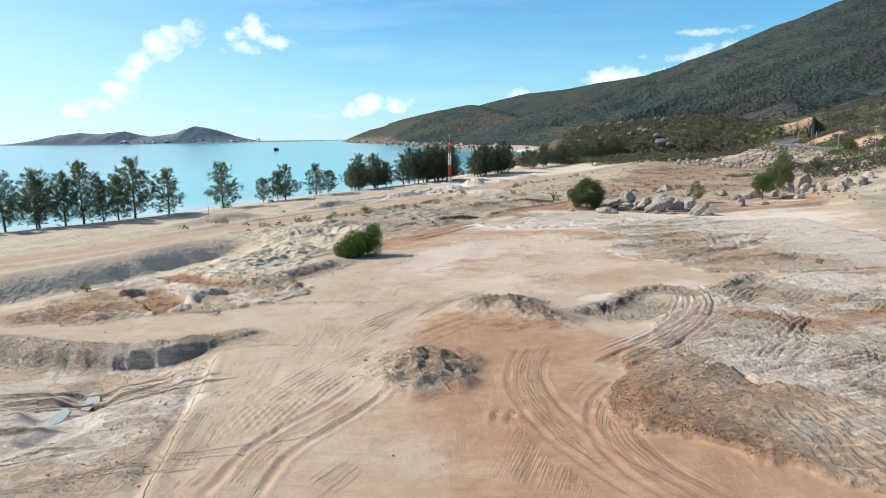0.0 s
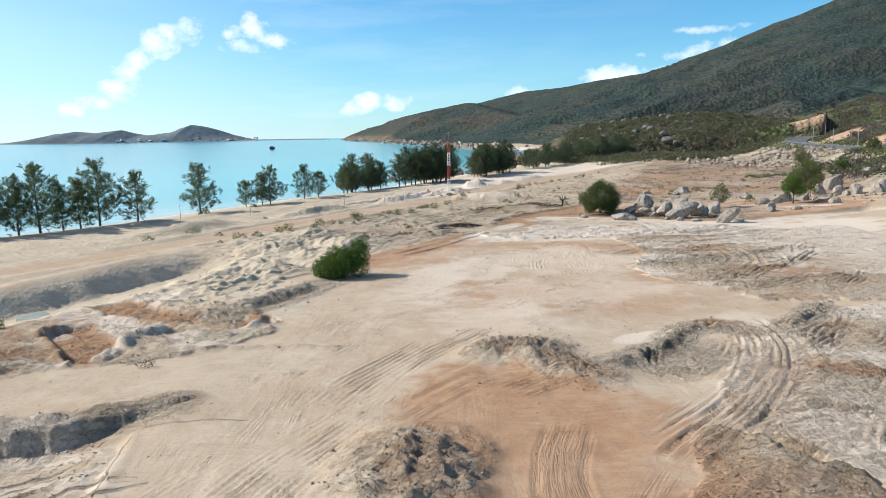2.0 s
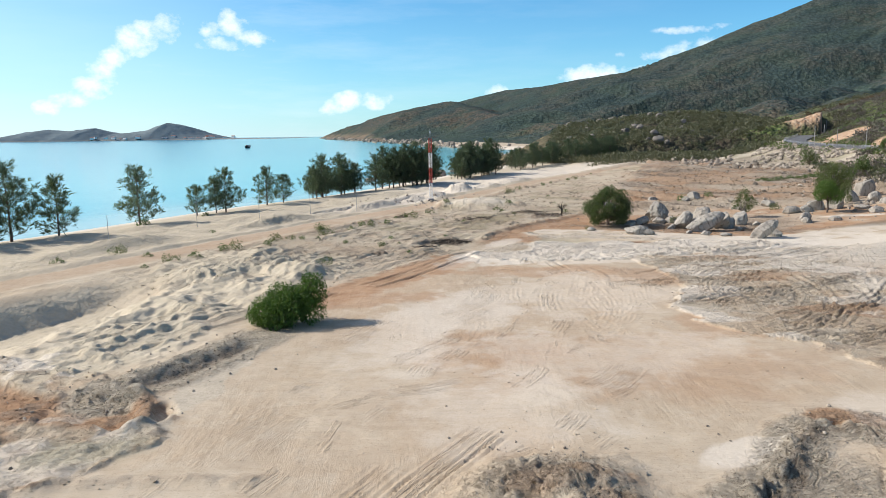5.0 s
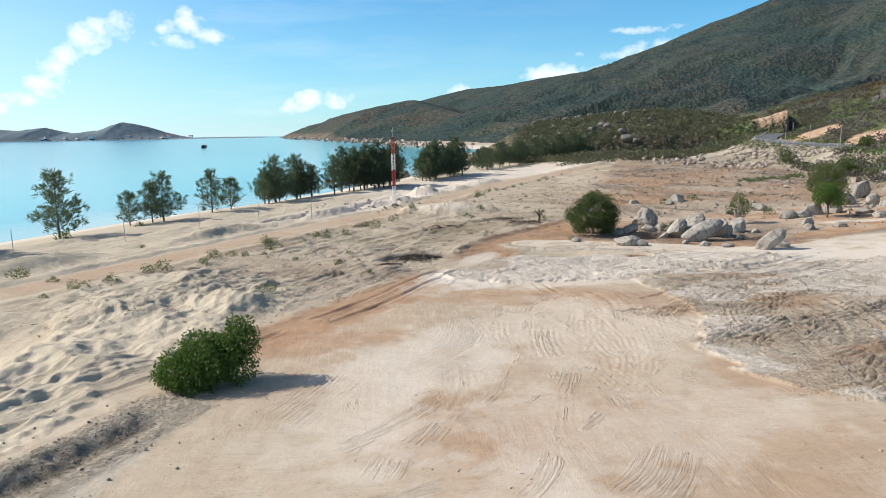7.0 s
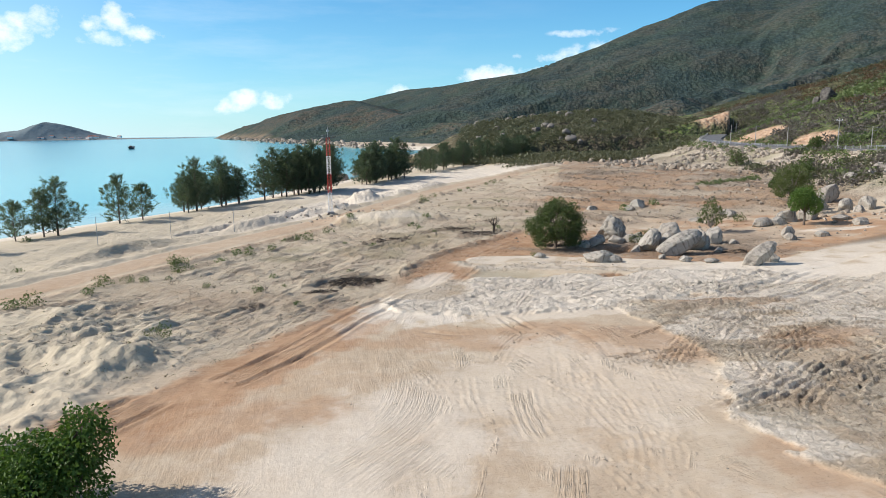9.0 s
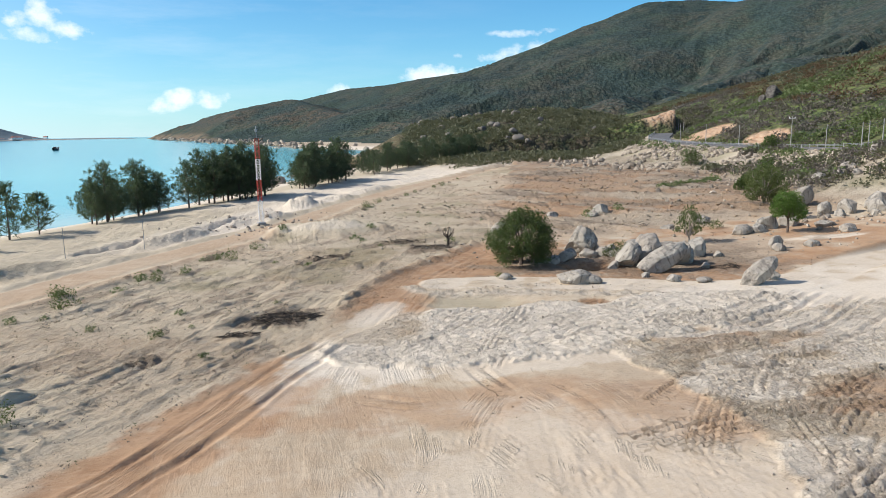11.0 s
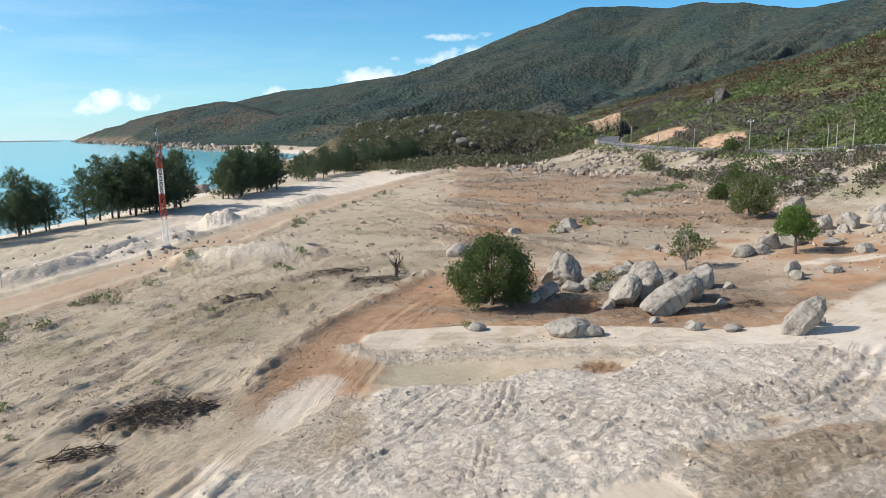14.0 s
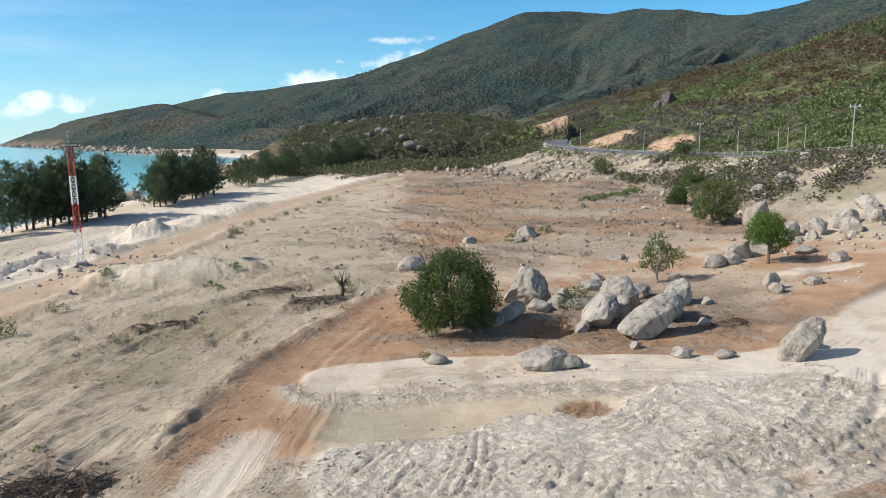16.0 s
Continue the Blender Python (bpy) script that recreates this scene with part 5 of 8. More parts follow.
w, m, d = land.churn([(4.9, 99.6), (5.4, 96.4), (9.3, 95.4), (14.3, 94.5), (17.9, 94.1), (24, 95.5), (32, 97), (40, 101), (38, 104), (30, 106), (25, 105), (21, 106), (16, 106), (13, 106.3), (10.6, 106), (8.2, 103.3)], 0.12, 0.27, 351, 0.8, 1.5, 0.5)
land.only(w, m, "white")
land.lay(w, "white", m * 0.95)
land.lay(w, "dull", m * 0.3 * ramp(fbm(X[w] / 2, Y[w] / 1.2, 352, 4, 0.6), 0.52, 0.66))
land.swaths(14, 100, 7, 4, 22, 35, 30, 0.42, 0.10, 3510, 0.2, (4.0, 9.0))
land.swaths(30, 101, 9, 4, 20, 15, 25, 0.42, 0.10, 3590, 0.3, (5.0, 11.0))
land.rough(29.5, 98.5, 4.5, 2.2, 0, 0.30, 0.7, 361)
land.patch("red", 0.45, 21.5, 97.5, 3.5, 2.0, 0, 0.6, 0.8, 362)
land.patch("red", 0.45, 32, 94, 6, 2.5, 10, 0.6, 0.8, 363)
w, m = land.oval(16.3, 108.6, 4.4, 2.2, -28, 0.4, 0.25, 371)
land.Z[w] -= 0.25 * m
land.only(w, m, "dull")
land.lay(w, "dull", m * 0.55)
land.lay(w, "green", m * 0.25)
land.patch("red", 0.9, 10.8, 109.5, 2.6, 2.6, 0, 0.4, 0.5, 372, 0.8)
w, m, side, way = land.band([(8.5, 102.5), (11.5, 111), (15.6, 117.2), (20.5, 122.5), (26, 129)], 3.0, 0.8, 0.6, 373)
land.only(w, m * 0.9, "red")
land.lay(w, "red", m * 0.9 * ramp(Y[w], 103.5, 108))
land.Z[w] *= 1 - 0.7 * m
land.Z[w] += 0.55 * np.exp(-((side + 3.3) / 0.7) ** 2) * (0.1 + fbm(X[w] / 1.2, Y[w] / 1.2, 374, 4)) * ramp(Y[w], 106, 110)
land.stroke("white", 0.35, [(3, 93), (7, 100), (10, 106)], 2.0, 1.6, 1.2, 375)
land.patch("white", 0.6, 9.6, 106.8, 3.2, 1.3, 48, 0.6, 0.5, 376)
# trodden brown earth round the boulders
land.patch("red", 0.95, 35, 119, 17, 11, -8, 0.3, 0.5, 381, 0.9)
land.patch("red", 0.9, 52, 121, 18, 11, 0, 0.3, 0.5, 382, 0.85)
land.patch("dull", 0.6, 42, 121, 16, 8, 0, 0.7, 0.9, 383)
land.patch("dark", 0.6, 40, 119, 15, 8, 0, 0.7, 1.2, 386)
land.rough(35, 119, 13, 8, -10, 0.22, 1.6, 384)
land.patch("dark", 0.4, 25.5, 117.5, 4.5, 2.4, -20, 0.6, 0.7, 385)
w, m, side, way = land.band([(16.4, 113.8), (20, 113.0), (25.5, 110.9), (31, 108.6), (37, 105.6), (44, 106), (52, 109.5), (64, 113)], 2.3, 0.35, 0.3, 391)
land.Z[w] = land.Z[w] * (1 - 0.85 * m) + 0.16 * m
face = np.exp(-((side - 2.9) / 0.8) ** 2) * (1 - ramp(X[w], 34, 40))
land.Z[w] += face * 0.45 * (fbm(X[w] / 0.9, Y[w] / 0.9, 392, 4, 0.6) - 0.3)
land.only(w, np.maximum(m, face), "white")
land.lay(w, "white", np.maximum(m * 0.6 * ramp(fbm(X[w] / 2, Y[w] / 2, 393, 4, 0.6), 0.2, 0.5), face * 0.55))
land.lay(w, "dull", face * 0.6 * ramp(fbm(X[w] / 0.8, Y[w] / 0.8, 394, 3), 0.42, 0.6))
land.marks["clod"][w] = np.maximum(land.marks["clod"][w], face * 0.7)
land.Z[w] += m * 0.10 * (fbm(X[w] / 0.9, Y[w] / 0.9, 399, 4, 0.6) - 0.5)
land.comb([(17, 113.4), (25.5, 110.9), (31, 108.6), (37, 105.6), (44, 106), (54, 110)], 1.6, 0.45, 0.06, 3921)
for cx, cy, r, h in ((25.4, 105.4, 1.1, -0.3), (30.8, 118.0, 2.0, -0.9)):
    land.mound(cx, cy, r, r * 0.8, 0, h, 395)
    land.rough(cx, cy, r * 1.2, r, 0, 0.25, 0.6, 398)
    land.patch("red", 0.95, cx, cy, r * 1.1, r, 0, 0.4, 0.4, 396, 0.8)
land.patch("white", 0.8, 60, 119.5, 4.5, 0.9, -14, 0.4, 0.5, 397)
# heap of pale sand and spoil by the coast road
land.mound(10.0, 147.5, 6.5, 3.2, 0, 1.3, 401, 0.05)
land.patch("sand", 1.0, 10.0, 147.0, 7.0, 3.6, 0, 0.3, 0.3, 402, 1.0)
land.patch("white", 0.5, 9, 146, 5, 2, 0, 0.5, 0.4, 403)
for cx, cy, rx, ry, turn, h, seed in ((8.5, 178, 4, 2.0, 55, 1.7, 411), (3.2, 163.5, 3.5, 1.4, 55, 1.1, 412), (-2, 158, 3, 1.2, 55, 0.8, 413), (15, 188, 5, 1.5, 55, 0.8, 414), (-8, 147, 5, 1.3, 58, 0.9, 415), (-21, 128, 6, 1.3, 58, 0.8, 416), (-35, 108, 6, 1.6, 58, 0.9, 417), (24, 204, 9, 1.6, 58, 0.8, 418)):
    land.mound(cx, cy, rx, ry, turn, h, seed, 0.15)
w, m, side, way = land.band([(-16, 141), (-9, 150), (-3, 160), (0, 166)], 1.6, 0.5, 0.3, 421)
land.Z[w] -= 0.9 * m
land.lay(w, "dull", 0.5 * m)
for cx, cy, rx, ry in ((3.2, 107.2, 3.2, 1.8), (0.6, 103.8, 1.6, 0.9), (19.5, 130.5, 3.2, 1.6), (8, 129, 3.0, 1.2), (-4.6, 100.2, 1.4, 0.8), (16, 136, 4, 1.2)):
    land.patch("dark", 0.75, cx, cy, rx, ry, 20, 0.6, 0.8, 431)
    land.rough(cx, cy, rx, ry, 20, 0.45, 0.8, 432)

# scarp shade at ledge, mounds and bank, painted with crack lines
for pts in ([(10.0, 48.6), (13.4, 51.3), (15.6, 54.0), (17.3, 55.3), (19.5, 54.0)], [(10.2, 48.3), (13.7, 51.0), (15.8, 53.6)], [(21.9, 53.3), (23.8, 55.9), (25.5, 57.3), (27.5, 59.9)], [(2.4, 50.2), (5.2, 50.4), (7.0, 47.6), (9.0, 45.4)], [(-3.2, 35.4), (-1.8, 34.2), (0.4, 34.2), (1.4, 35.6)], [(8.6, 33.5), (9.4, 29.2), (13, 25.6), (19, 23.6)]):
    land.line(pts, 478, 0.7, 0.4)
    land.line([(x + 0.35, y - 0.25) for x, y in pts[1:]], 479, 0.7, 0.4)
for cx, cy, rx, ry, turn, seed in PUDDLES:
    w, m = land.oval(cx, cy, rx * 3.2, ry * 1.6, turn, 0.55, 0.05, seed)
    i_, j_ = np.searchsorted(land.y, cy), np.searchsorted(land.x, cx)
    level = float(land.Z[i_ - 6:i_ + 7, j_ - 3:j_ + 4].mean())
    land.Z[w] = land.Z[w] * (1 - m) + (level - 0.15) * m
# long cracks of the lower terrace, their shade laid in dark, and crossing wheel furrows
g_ = random.Random(441)
for k in range(15):
    x0, y0 = g_.uniform(-26, -17), g_.uniform(22, 36)
    l = g_.uniform(4, 11)
    pts = [(x0, y0), (x0 + l * 0.5, y0 + l * 0.16 + g_.uniform(-0.3, 0.3)), (min(x0 + l, -9), y0 + l * 0.34)]
    land.line(pts, 450 + k, 0.5, 0.6)
    w, m, side, way = land.band(pts, 0.7, 0.4, 0.1, 450 + k, 0.6)
    side = side + 0.5 * (fbm(X[w] * 1.1, Y[w] * 1.1, 450 + k, 3) - 0.5)
    ends = ramp(way, 0.1, 1.5) * (1 - ramp(way, way.max() - 1.5, way.max() - 0.1))
    land.Z[w] += 0.05 * np.tanh(-side / 0.1) * m * ends
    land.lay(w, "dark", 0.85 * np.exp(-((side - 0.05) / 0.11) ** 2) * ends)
land.line([(-13.4, 40), (-12.2, 33), (-10.9, 25), (-10.3, 20)], 470, 0.3)
land.line([(-13.4, 41), (-10.5, 41.5), (-8.6, 41.4)], 471, 0.3)
for k in range(3):
    land.line([(-18 + 2.4 * k, 23 + 1.2 * k), (-14 + 2.2 * k, 24.4 + 1.2 * k), (-9.5 + 2 * k, 25.2 + 1.4 * k)], 472 + k, 0.4)

rows_n, cols_n = X.shape
grid = np.arange(rows_n * cols_n).reshape(rows_n, cols_n)
quads = np.stack([grid[:-1, :-1].ravel(), grid[:-1, 1:].ravel(), grid[1:, 1:].ravel(), grid[1:, :-1].ravel()], 1)
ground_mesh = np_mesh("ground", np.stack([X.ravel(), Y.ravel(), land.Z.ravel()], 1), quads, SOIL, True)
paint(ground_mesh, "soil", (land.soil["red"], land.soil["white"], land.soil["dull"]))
jump = np.zeros(X.shape, bool)
for axis in (0, 1):
    d = np.abs(np.diff(land.lane[..., 0], axis=axis)) > 0.9
    lead, tail = (slice(None, -1), slice(None)), (slice(1, None), slice(None))
    if axis:
        lead, tail = lead[::-1], tail[::-1]
    jump[lead] |= d
    jump[tail] |= d
for _ in range(3):
    wider = jump.copy()
    wider[1:] |= jump[:-1]
    wider[:-1] |= jump[1:]
    wider[:, 1:] |= jump[:, :-1]
    wider[:, :-1] |= jump[:, 1:]
    jump = wider
land.lane[..., 2] *= ~jump
paint(ground_mesh, "marks", (land.marks["cleat"], land.marks["clod"], land.marks["wet"]))
lane_at = ground_mesh.attributes.new("lane", "FLOAT_VECTOR", "POINT")
lane_at.data.foreach_set("vector", land.lane.astype(np.float32).ravel())
crack_at = ground_mesh.attributes.new("crack", "FLOAT", "POINT")
crack_at.data.foreach_set("value", land.crack.astype(np.float32).ravel())
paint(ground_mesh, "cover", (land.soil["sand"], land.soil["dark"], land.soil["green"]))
ground = tagged(new("ground", ground_mesh), "bulldozed sandy building ground in tan, orange and white soils", "ground", kind="structure")


def floor_z(x, y):
    """Height of the ground at a place."""
    i = int(np.clip(np.searchsorted(land.y, y) - 1, 0, rows_n - 2))
    j = int(np.clip(np.searchsorted(land.x, x) - 1, 0, cols_n - 2))
    fx, fy = (x - land.x[j]) / (land.x[j + 1] - land.x[j]), (y - land.y[i]) / (land.y[i + 1] - land.y[i])
    z = land.Z[i:i + 2, j:j + 2]
    return float((z[0, 0] * (1 - fx) + z[0, 1] * fx) * (1 - fy) + (z[1, 0] * (1 - fx) + z[1, 1] * fx) * fy)


# ---- puddles ----
def puddle(cx, cy, rx, ry, turn, level, seed, label):
    bm = bmesh.new()
    ring = []
    for k in range(36):
        a = 2 * math.pi * k / 36
        r = 1 + 0.10 * math.sin(3 * a + seed) + 0.08 * math.sin(5 * a + 2.1 * seed)
        p = Matrix.Rotation(radians(turn), 3, "Z") @ Vector((math.cos(a) * rx * r, math.sin(a) * ry * r, 0))
        ring.append(bm.verts.new((cx + p.x, cy + p.y, level)))
    bm.faces.new(ring)
    me = bpy.data.meshes.new("puddle")
    bm.to_mesh(me)
    bm.free()
    me.materials.append(POOL)
    return tagged(new("puddle", me), label, "puddle", kind="structure")


for cx, cy, rx, ry, turn, seed in PUDDLES:
    puddle(cx, cy, rx, ry, turn, floor_z(cx, cy) + 0.03, seed, "milky turquoise rainwater in a rut")
puddle(-33.0, 66.0, 1.2, 3.0, 28, floor_z(-33, 66.0) + 0.08, 3, "shallow green pool in a sand pit")


# ---- sea ----
sx, sy = spaced(-160, 100, 5, -4990, 2500, 1.07), spaced(40, 300, 5, -2500, 4990, 1.06)
SX, SY = np.meshgrid(sx, sy)
grid = np.arange(SX.size).reshape(SX.shape)
quads = np.stack([grid[:-1, :-1].ravel(), grid[:-1, 1:].ravel(), grid[1:, 1:].ravel(), grid[1:, :-1].ravel()], 1)
_, sea_side, _ = along(SX, SY, SHORE)
afloat = (sea_side < 30).ravel()
quads = quads[afloat[quads].any(1)]
sea_mesh = np_mesh("sea", np.stack([SX.ravel(), SY.ravel(), np.full(SX.size, SEA_Z)], 1), quads, WATER, True)
paint(sea_mesh, "depth", (np.clip(-sea_side / 300.0, 0, 1),) * 3)
tagged(new("water", sea_mesh), "calm turquoise sea in a sheltered bay", "sea", kind="structure")


# ---- hills ----
RIDGES = {
    "cape": ([(-396, 3054, -5), (-289, 2764, 24), (-142, 2376, 66), (-17, 2081, 84), (74, 1780, 90), (113, 1577, 66), (163, 1371, 42), (187, 1166, 27), (200, 900, 20), (190, 700, 13)], 3.7, 1.0),
    "main": ([(172, 2976, 143), (337, 2761, 174), (442, 2543, 172), (551, 2418, 188), (702, 2273, 203), (804, 2131, 228), (892, 1986, 265), (921, 1860, 268), (940, 1620, 310), (1050, 1609, 315),
              (1099, 1512, 296), (1087, 1394, 289), (1085, 1264, 266), (1085, 1124, 233), (1076, 1061, 225), (1053, 935, 220), (1052, 854, 225), (1040, 700, 222), (1000, 400, 210)], 3.1, 1.45),
    "foot": ([(256, 613, 19), (292, 640, 30), (324, 657, 41), (367, 690, 42), (430, 745, 55)], 2.4, 1.0),
    "spur": ([(900, 700, 165), (780, 690, 122), (676, 678, 94), (660, 740, 92), (591, 761, 88), (486, 717, 60), (396, 658, 44), (330, 600, 26)], 2.6, 1.0),
    "side": ([(190, 60, 52), (215, 150, 54), (231, 232, 51), (239, 255, 48), (253, 286, 46), (261, 322, 43), (278, 376, 39), (287, 434, 35), (296, 489, 33), (313, 550, 30), (312, 621, 22)], 2.9, 1.25),
    "knoll": ([(59, 407, 11), (84, 392, 16), (103, 386, 18), (118, 381, 20), (132, 375, 21), (153, 377, 20), (160, 373, 17), (176, 353, 14), (190, 330, 12)], 4.6, 1.0),
}


def hill_heights(X, Y, names=("side", "knoll")):
    """Height of the hills at places, and how much each ridge rules there."""
    _, sea_in, _ = along(X, Y, SHORE)
    top, cover = np.full(X.shape, -6.0), {}
    for k, name in enumerate(names):
        crest, reach, power = RIDGES[name]
        crest = np.array(crest, float)
        base = 7.0 if name == "side" else 1.0
        z, flank = np.full(X.shape, -9.0), np.zeros(X.shape)
        size = reach * crest[:, 2].max()
        spurs = 0.5 if name in ("side", "knoll") else 0.7
        run = crest[-1, :2] - crest[0, :2]
        run = run / np.hypot(*run)
        u, v = X * run[0] + Y * run[1], X * run[1] - Y * run[0]
        sway = 0.35 * size * (fbm(X / (size * 0.5), Y / (size * 0.5), 540 + k, 3) - 0.5)
        bend = fbm((u + sway) / (size * 0.27), v / (size * 0.8), 500 + 10 * k, 3, 0.4)
        rill = fbm((u + 1.4 * sway) / (size * 0.07), v / (size * 0.22), 520 + 10 * k, 3, 0.5)
        for p, q in zip(crest, crest[1:]):
            dx, dy = q[0] - p[0], q[1] - p[1]
            t = np.clip(((X - p[0]) * dx + (Y - p[1]) * dy) / (dx * dx + dy * dy), 0, 1)
            h = p[2] + t * (q[2] - p[2])
            d = np.hypot(X - p[0] - t * dx, Y - p[1] - t * dy)
            f = np.clip(np.sqrt((d / (reach * np.maximum(h, 5))) ** 2 + 0.0016) - 0.04, 0, 3)
            f = f * (1 + spurs * (bend - 0.5) * np.clip(f * 4, 0, 1))
            part_z = np.where(f < 1, base + (h - base) * np.clip(1 - f, 0, 1) ** power, base - 14 * (f - 1))
            flank = np.where(part_z > z, f, flank)
            z = np.maximum(z, part_z)
        z = z + size / reach * (0.10 * (1 - np.abs(2 * bend - 1) * 2.0) + 0.07 * (1 - np.abs(2 * rill - 1) * 2.2) - 0.10) * np.clip(flank * 2.4, 0, 1) * np.clip(1.05 - flank, 0, 1)
        cover[name] = z
        soft = 0.02 * size / reach + 0.5
        lap = np.clip(0.5 + 0.5 * (z - top) / soft, 0, 1)
        top = top * (1 - lap) + z * lap + soft * lap * (1 - lap)
    top = np.minimum(top, -3.0 + np.maximum(sea_in, -5) * 0.55 + 2.0)
    return top, cover, sea_in


def road_cut(X, Y, Z, side):
    """The slope as the road's builders left it: cut back above the road, none below it."""
    Z = np.where(side > 4, np.minimum(Z, highway_z(Y) - 1.2 + np.maximum(side - 4, 0) * 0.42 + np.maximum(Y - 330, 0) * 0.25), Z)
    return np.where(side <= 4, Z - 30 * ramp(320 - Y, 0, 28), Z)


def slope_z(x, y):
    """Height of the near slopes, or of the ground where it lies higher."""
    xs, ys = np.array([x], float), np.array([y], float)
    return max(float(road_cut(xs, ys, hill_heights(xs, ys)[0], along(xs, ys, HIGHWAY)[1])[0]), floor_z(x, y))


def hill_mesh(name, az0, az1, n_az, r0, r1, n_r, names, material, label):
    """One stretch of hills on a fan of rays."""
    AZ, RAD = np.meshgrid(np.radians(np.linspace(az0, az1, n_az)), np.geomspace(r0, r1, n_r))
    HX, HY = 5 + RAD * np.sin(AZ), 45 + RAD * np.cos(AZ)
    HZ, cover, sea_in = hill_heights(HX, HY, names)
    _, high_in, _ = along(HX, HY, HIGHWAY)
    clump = fbm(HX / 6.0, HY / 6.0, 551, 3, 0.6) if r1 < 1200 else fbm(HX / 20.0, HY / 20.0, 551, 3, 0.6)
    HZ = HZ + (1.8 if r1 < 1200 else 3.6) * (clump - 0.45) * ramp(sea_in, 15, 50) * ramp(HZ, 1, 8)
    if r1 < 1200:
        HZ = road_cut(HX, HY, HZ, high_in)
    kinds = list(cover)
    rule = np.argmax(np.stack([cover[k] for k in kinds]), 0)
    amount = {"cape": (0.8, 0.15), "main": (0.35, 0.05), "spur": (0.45, 0.05), "foot": (0.7, 0.05), "side": (0.85, 0.9), "knoll": (0.75, 0.2)}
    brown = np.choose(rule, [amount[k][0] for k in kinds]) * ramp(fbm(HX / 90, HY / 90, 561, 4), 0.3, 0.6)
    light = np.choose(rule, [amount[k][1] for k in kinds]) * (1 - ramp(HZ, 22, 40)) * ramp(fbm(HX / 40, HY / 40, 562, 3), 0.35, 0.6)
    rock = 0.35 * (1 - ramp(sea_in, 12, 34)) * ramp(fbm(HX / 14, HY / 14, 563, 3), 0.3, 0.55)
    for cx, cy, rx, ry in QUARRIES:
        d = np.hypot((HX - cx) / rx, (HY - cy) / ry) + 0.7 * (fbm(HX / 6, HY / 6, 565, 3) - 0.5)
        rock = np.maximum(rock, 1 - ramp(d, 0.75, 1.05))
    grid = np.arange(HX.size).reshape(HX.shape)
    quads = np.stack([grid[:-1, :-1].ravel(), grid[:-1, 1:].ravel(), grid[1:, 1:].ravel(), grid[1:, :-1].ravel()], 1)
    above = (HZ > -5).ravel()
    quads = quads[above[quads].any(1)]
    me = np_mesh(name, np.stack([HX.ravel(), HY.ravel(), HZ.ravel()], 1), quads, material, True)
    paint(me, "cover", (brown, light, rock))
    return tagged(new(name, me), label, "mountain", kind="structure")


FAR_RIDGES = ("cape", "main", "foot", "spur")
QUARRIES = ((138, 255, 7, 15), (162, 322, 12, 11), (134, 221, 5, 7))
hill_mesh("mountains", -11, 84, 1000, 560, 3300, 270, FAR_RIDGES, HAZED_SCRUB, "steep coastal mountains under dark green forest and scrub")
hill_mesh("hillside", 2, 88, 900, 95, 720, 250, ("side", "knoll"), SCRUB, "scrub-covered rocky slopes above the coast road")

# island across the bay
ISLE = [(-1662, 2735, -2), (-1600, 2770, 16), (-1546, 2802, 32), (-1474, 2840, 44), (-1410, 2873, 40), (-1323, 2914, 48), (-1245, 2948, 26), (-1141, 2990, 38), (-1064, 3018, 70), (-988, 3044, 54), (-900, 3071, 20), (-844, 3087, 2), (-700, 3150, 2.5), (-560, 3200, 1.5), (-500, 3220, -1)]
iu, iv = np.linspace(0, 1, 300), np.linspace(-1, 1, 61)
isle = np.array(ISLE, float)
isle_run = np.concatenate([[0], np.cumsum(np.hypot(*np.diff(isle[:, :2], axis=0).T))])
isle_run /= isle_run[-1]
IX, IY, IH = (np.interp(iu, isle_run, isle[:, k]) for k in range(3))
IU, IV = np.meshgrid(iu, iv)
wide = 120 + 60 * fbm(IU * 9, IV * 0, 571, 3)
PX, PY = IX[None, :] + 0.36 * wide * IV, IY[None, :] - 0.93 * -wide * IV
PZ = (IH[None, :] - SEA_Z) * (1 - np.abs(IV) ** 1.4) + SEA_Z - 0.5 + 9 * (fbm(PX / 40, PY / 40, 572, 4) - 0.5) * np.clip(IH[None, :] / 30, 0, 1) * (1 - np.abs(IV))
grid = np.arange(PX.size).reshape(PX.shape)
quads = np.stack([grid[:-1, :-1].ravel(), grid[:-1, 1:].ravel(), grid[1:, 1:].ravel(), grid[1:, :-1].ravel()], 1)
isle_mesh = np_mesh("island", np.stack([PX.ravel(), PY.ravel(), PZ.ravel()], 1), quads, HAZY_ISLAND, True)
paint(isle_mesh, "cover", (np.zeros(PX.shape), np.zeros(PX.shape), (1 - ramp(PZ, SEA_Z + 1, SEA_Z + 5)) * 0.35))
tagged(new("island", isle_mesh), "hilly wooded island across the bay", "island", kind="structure")


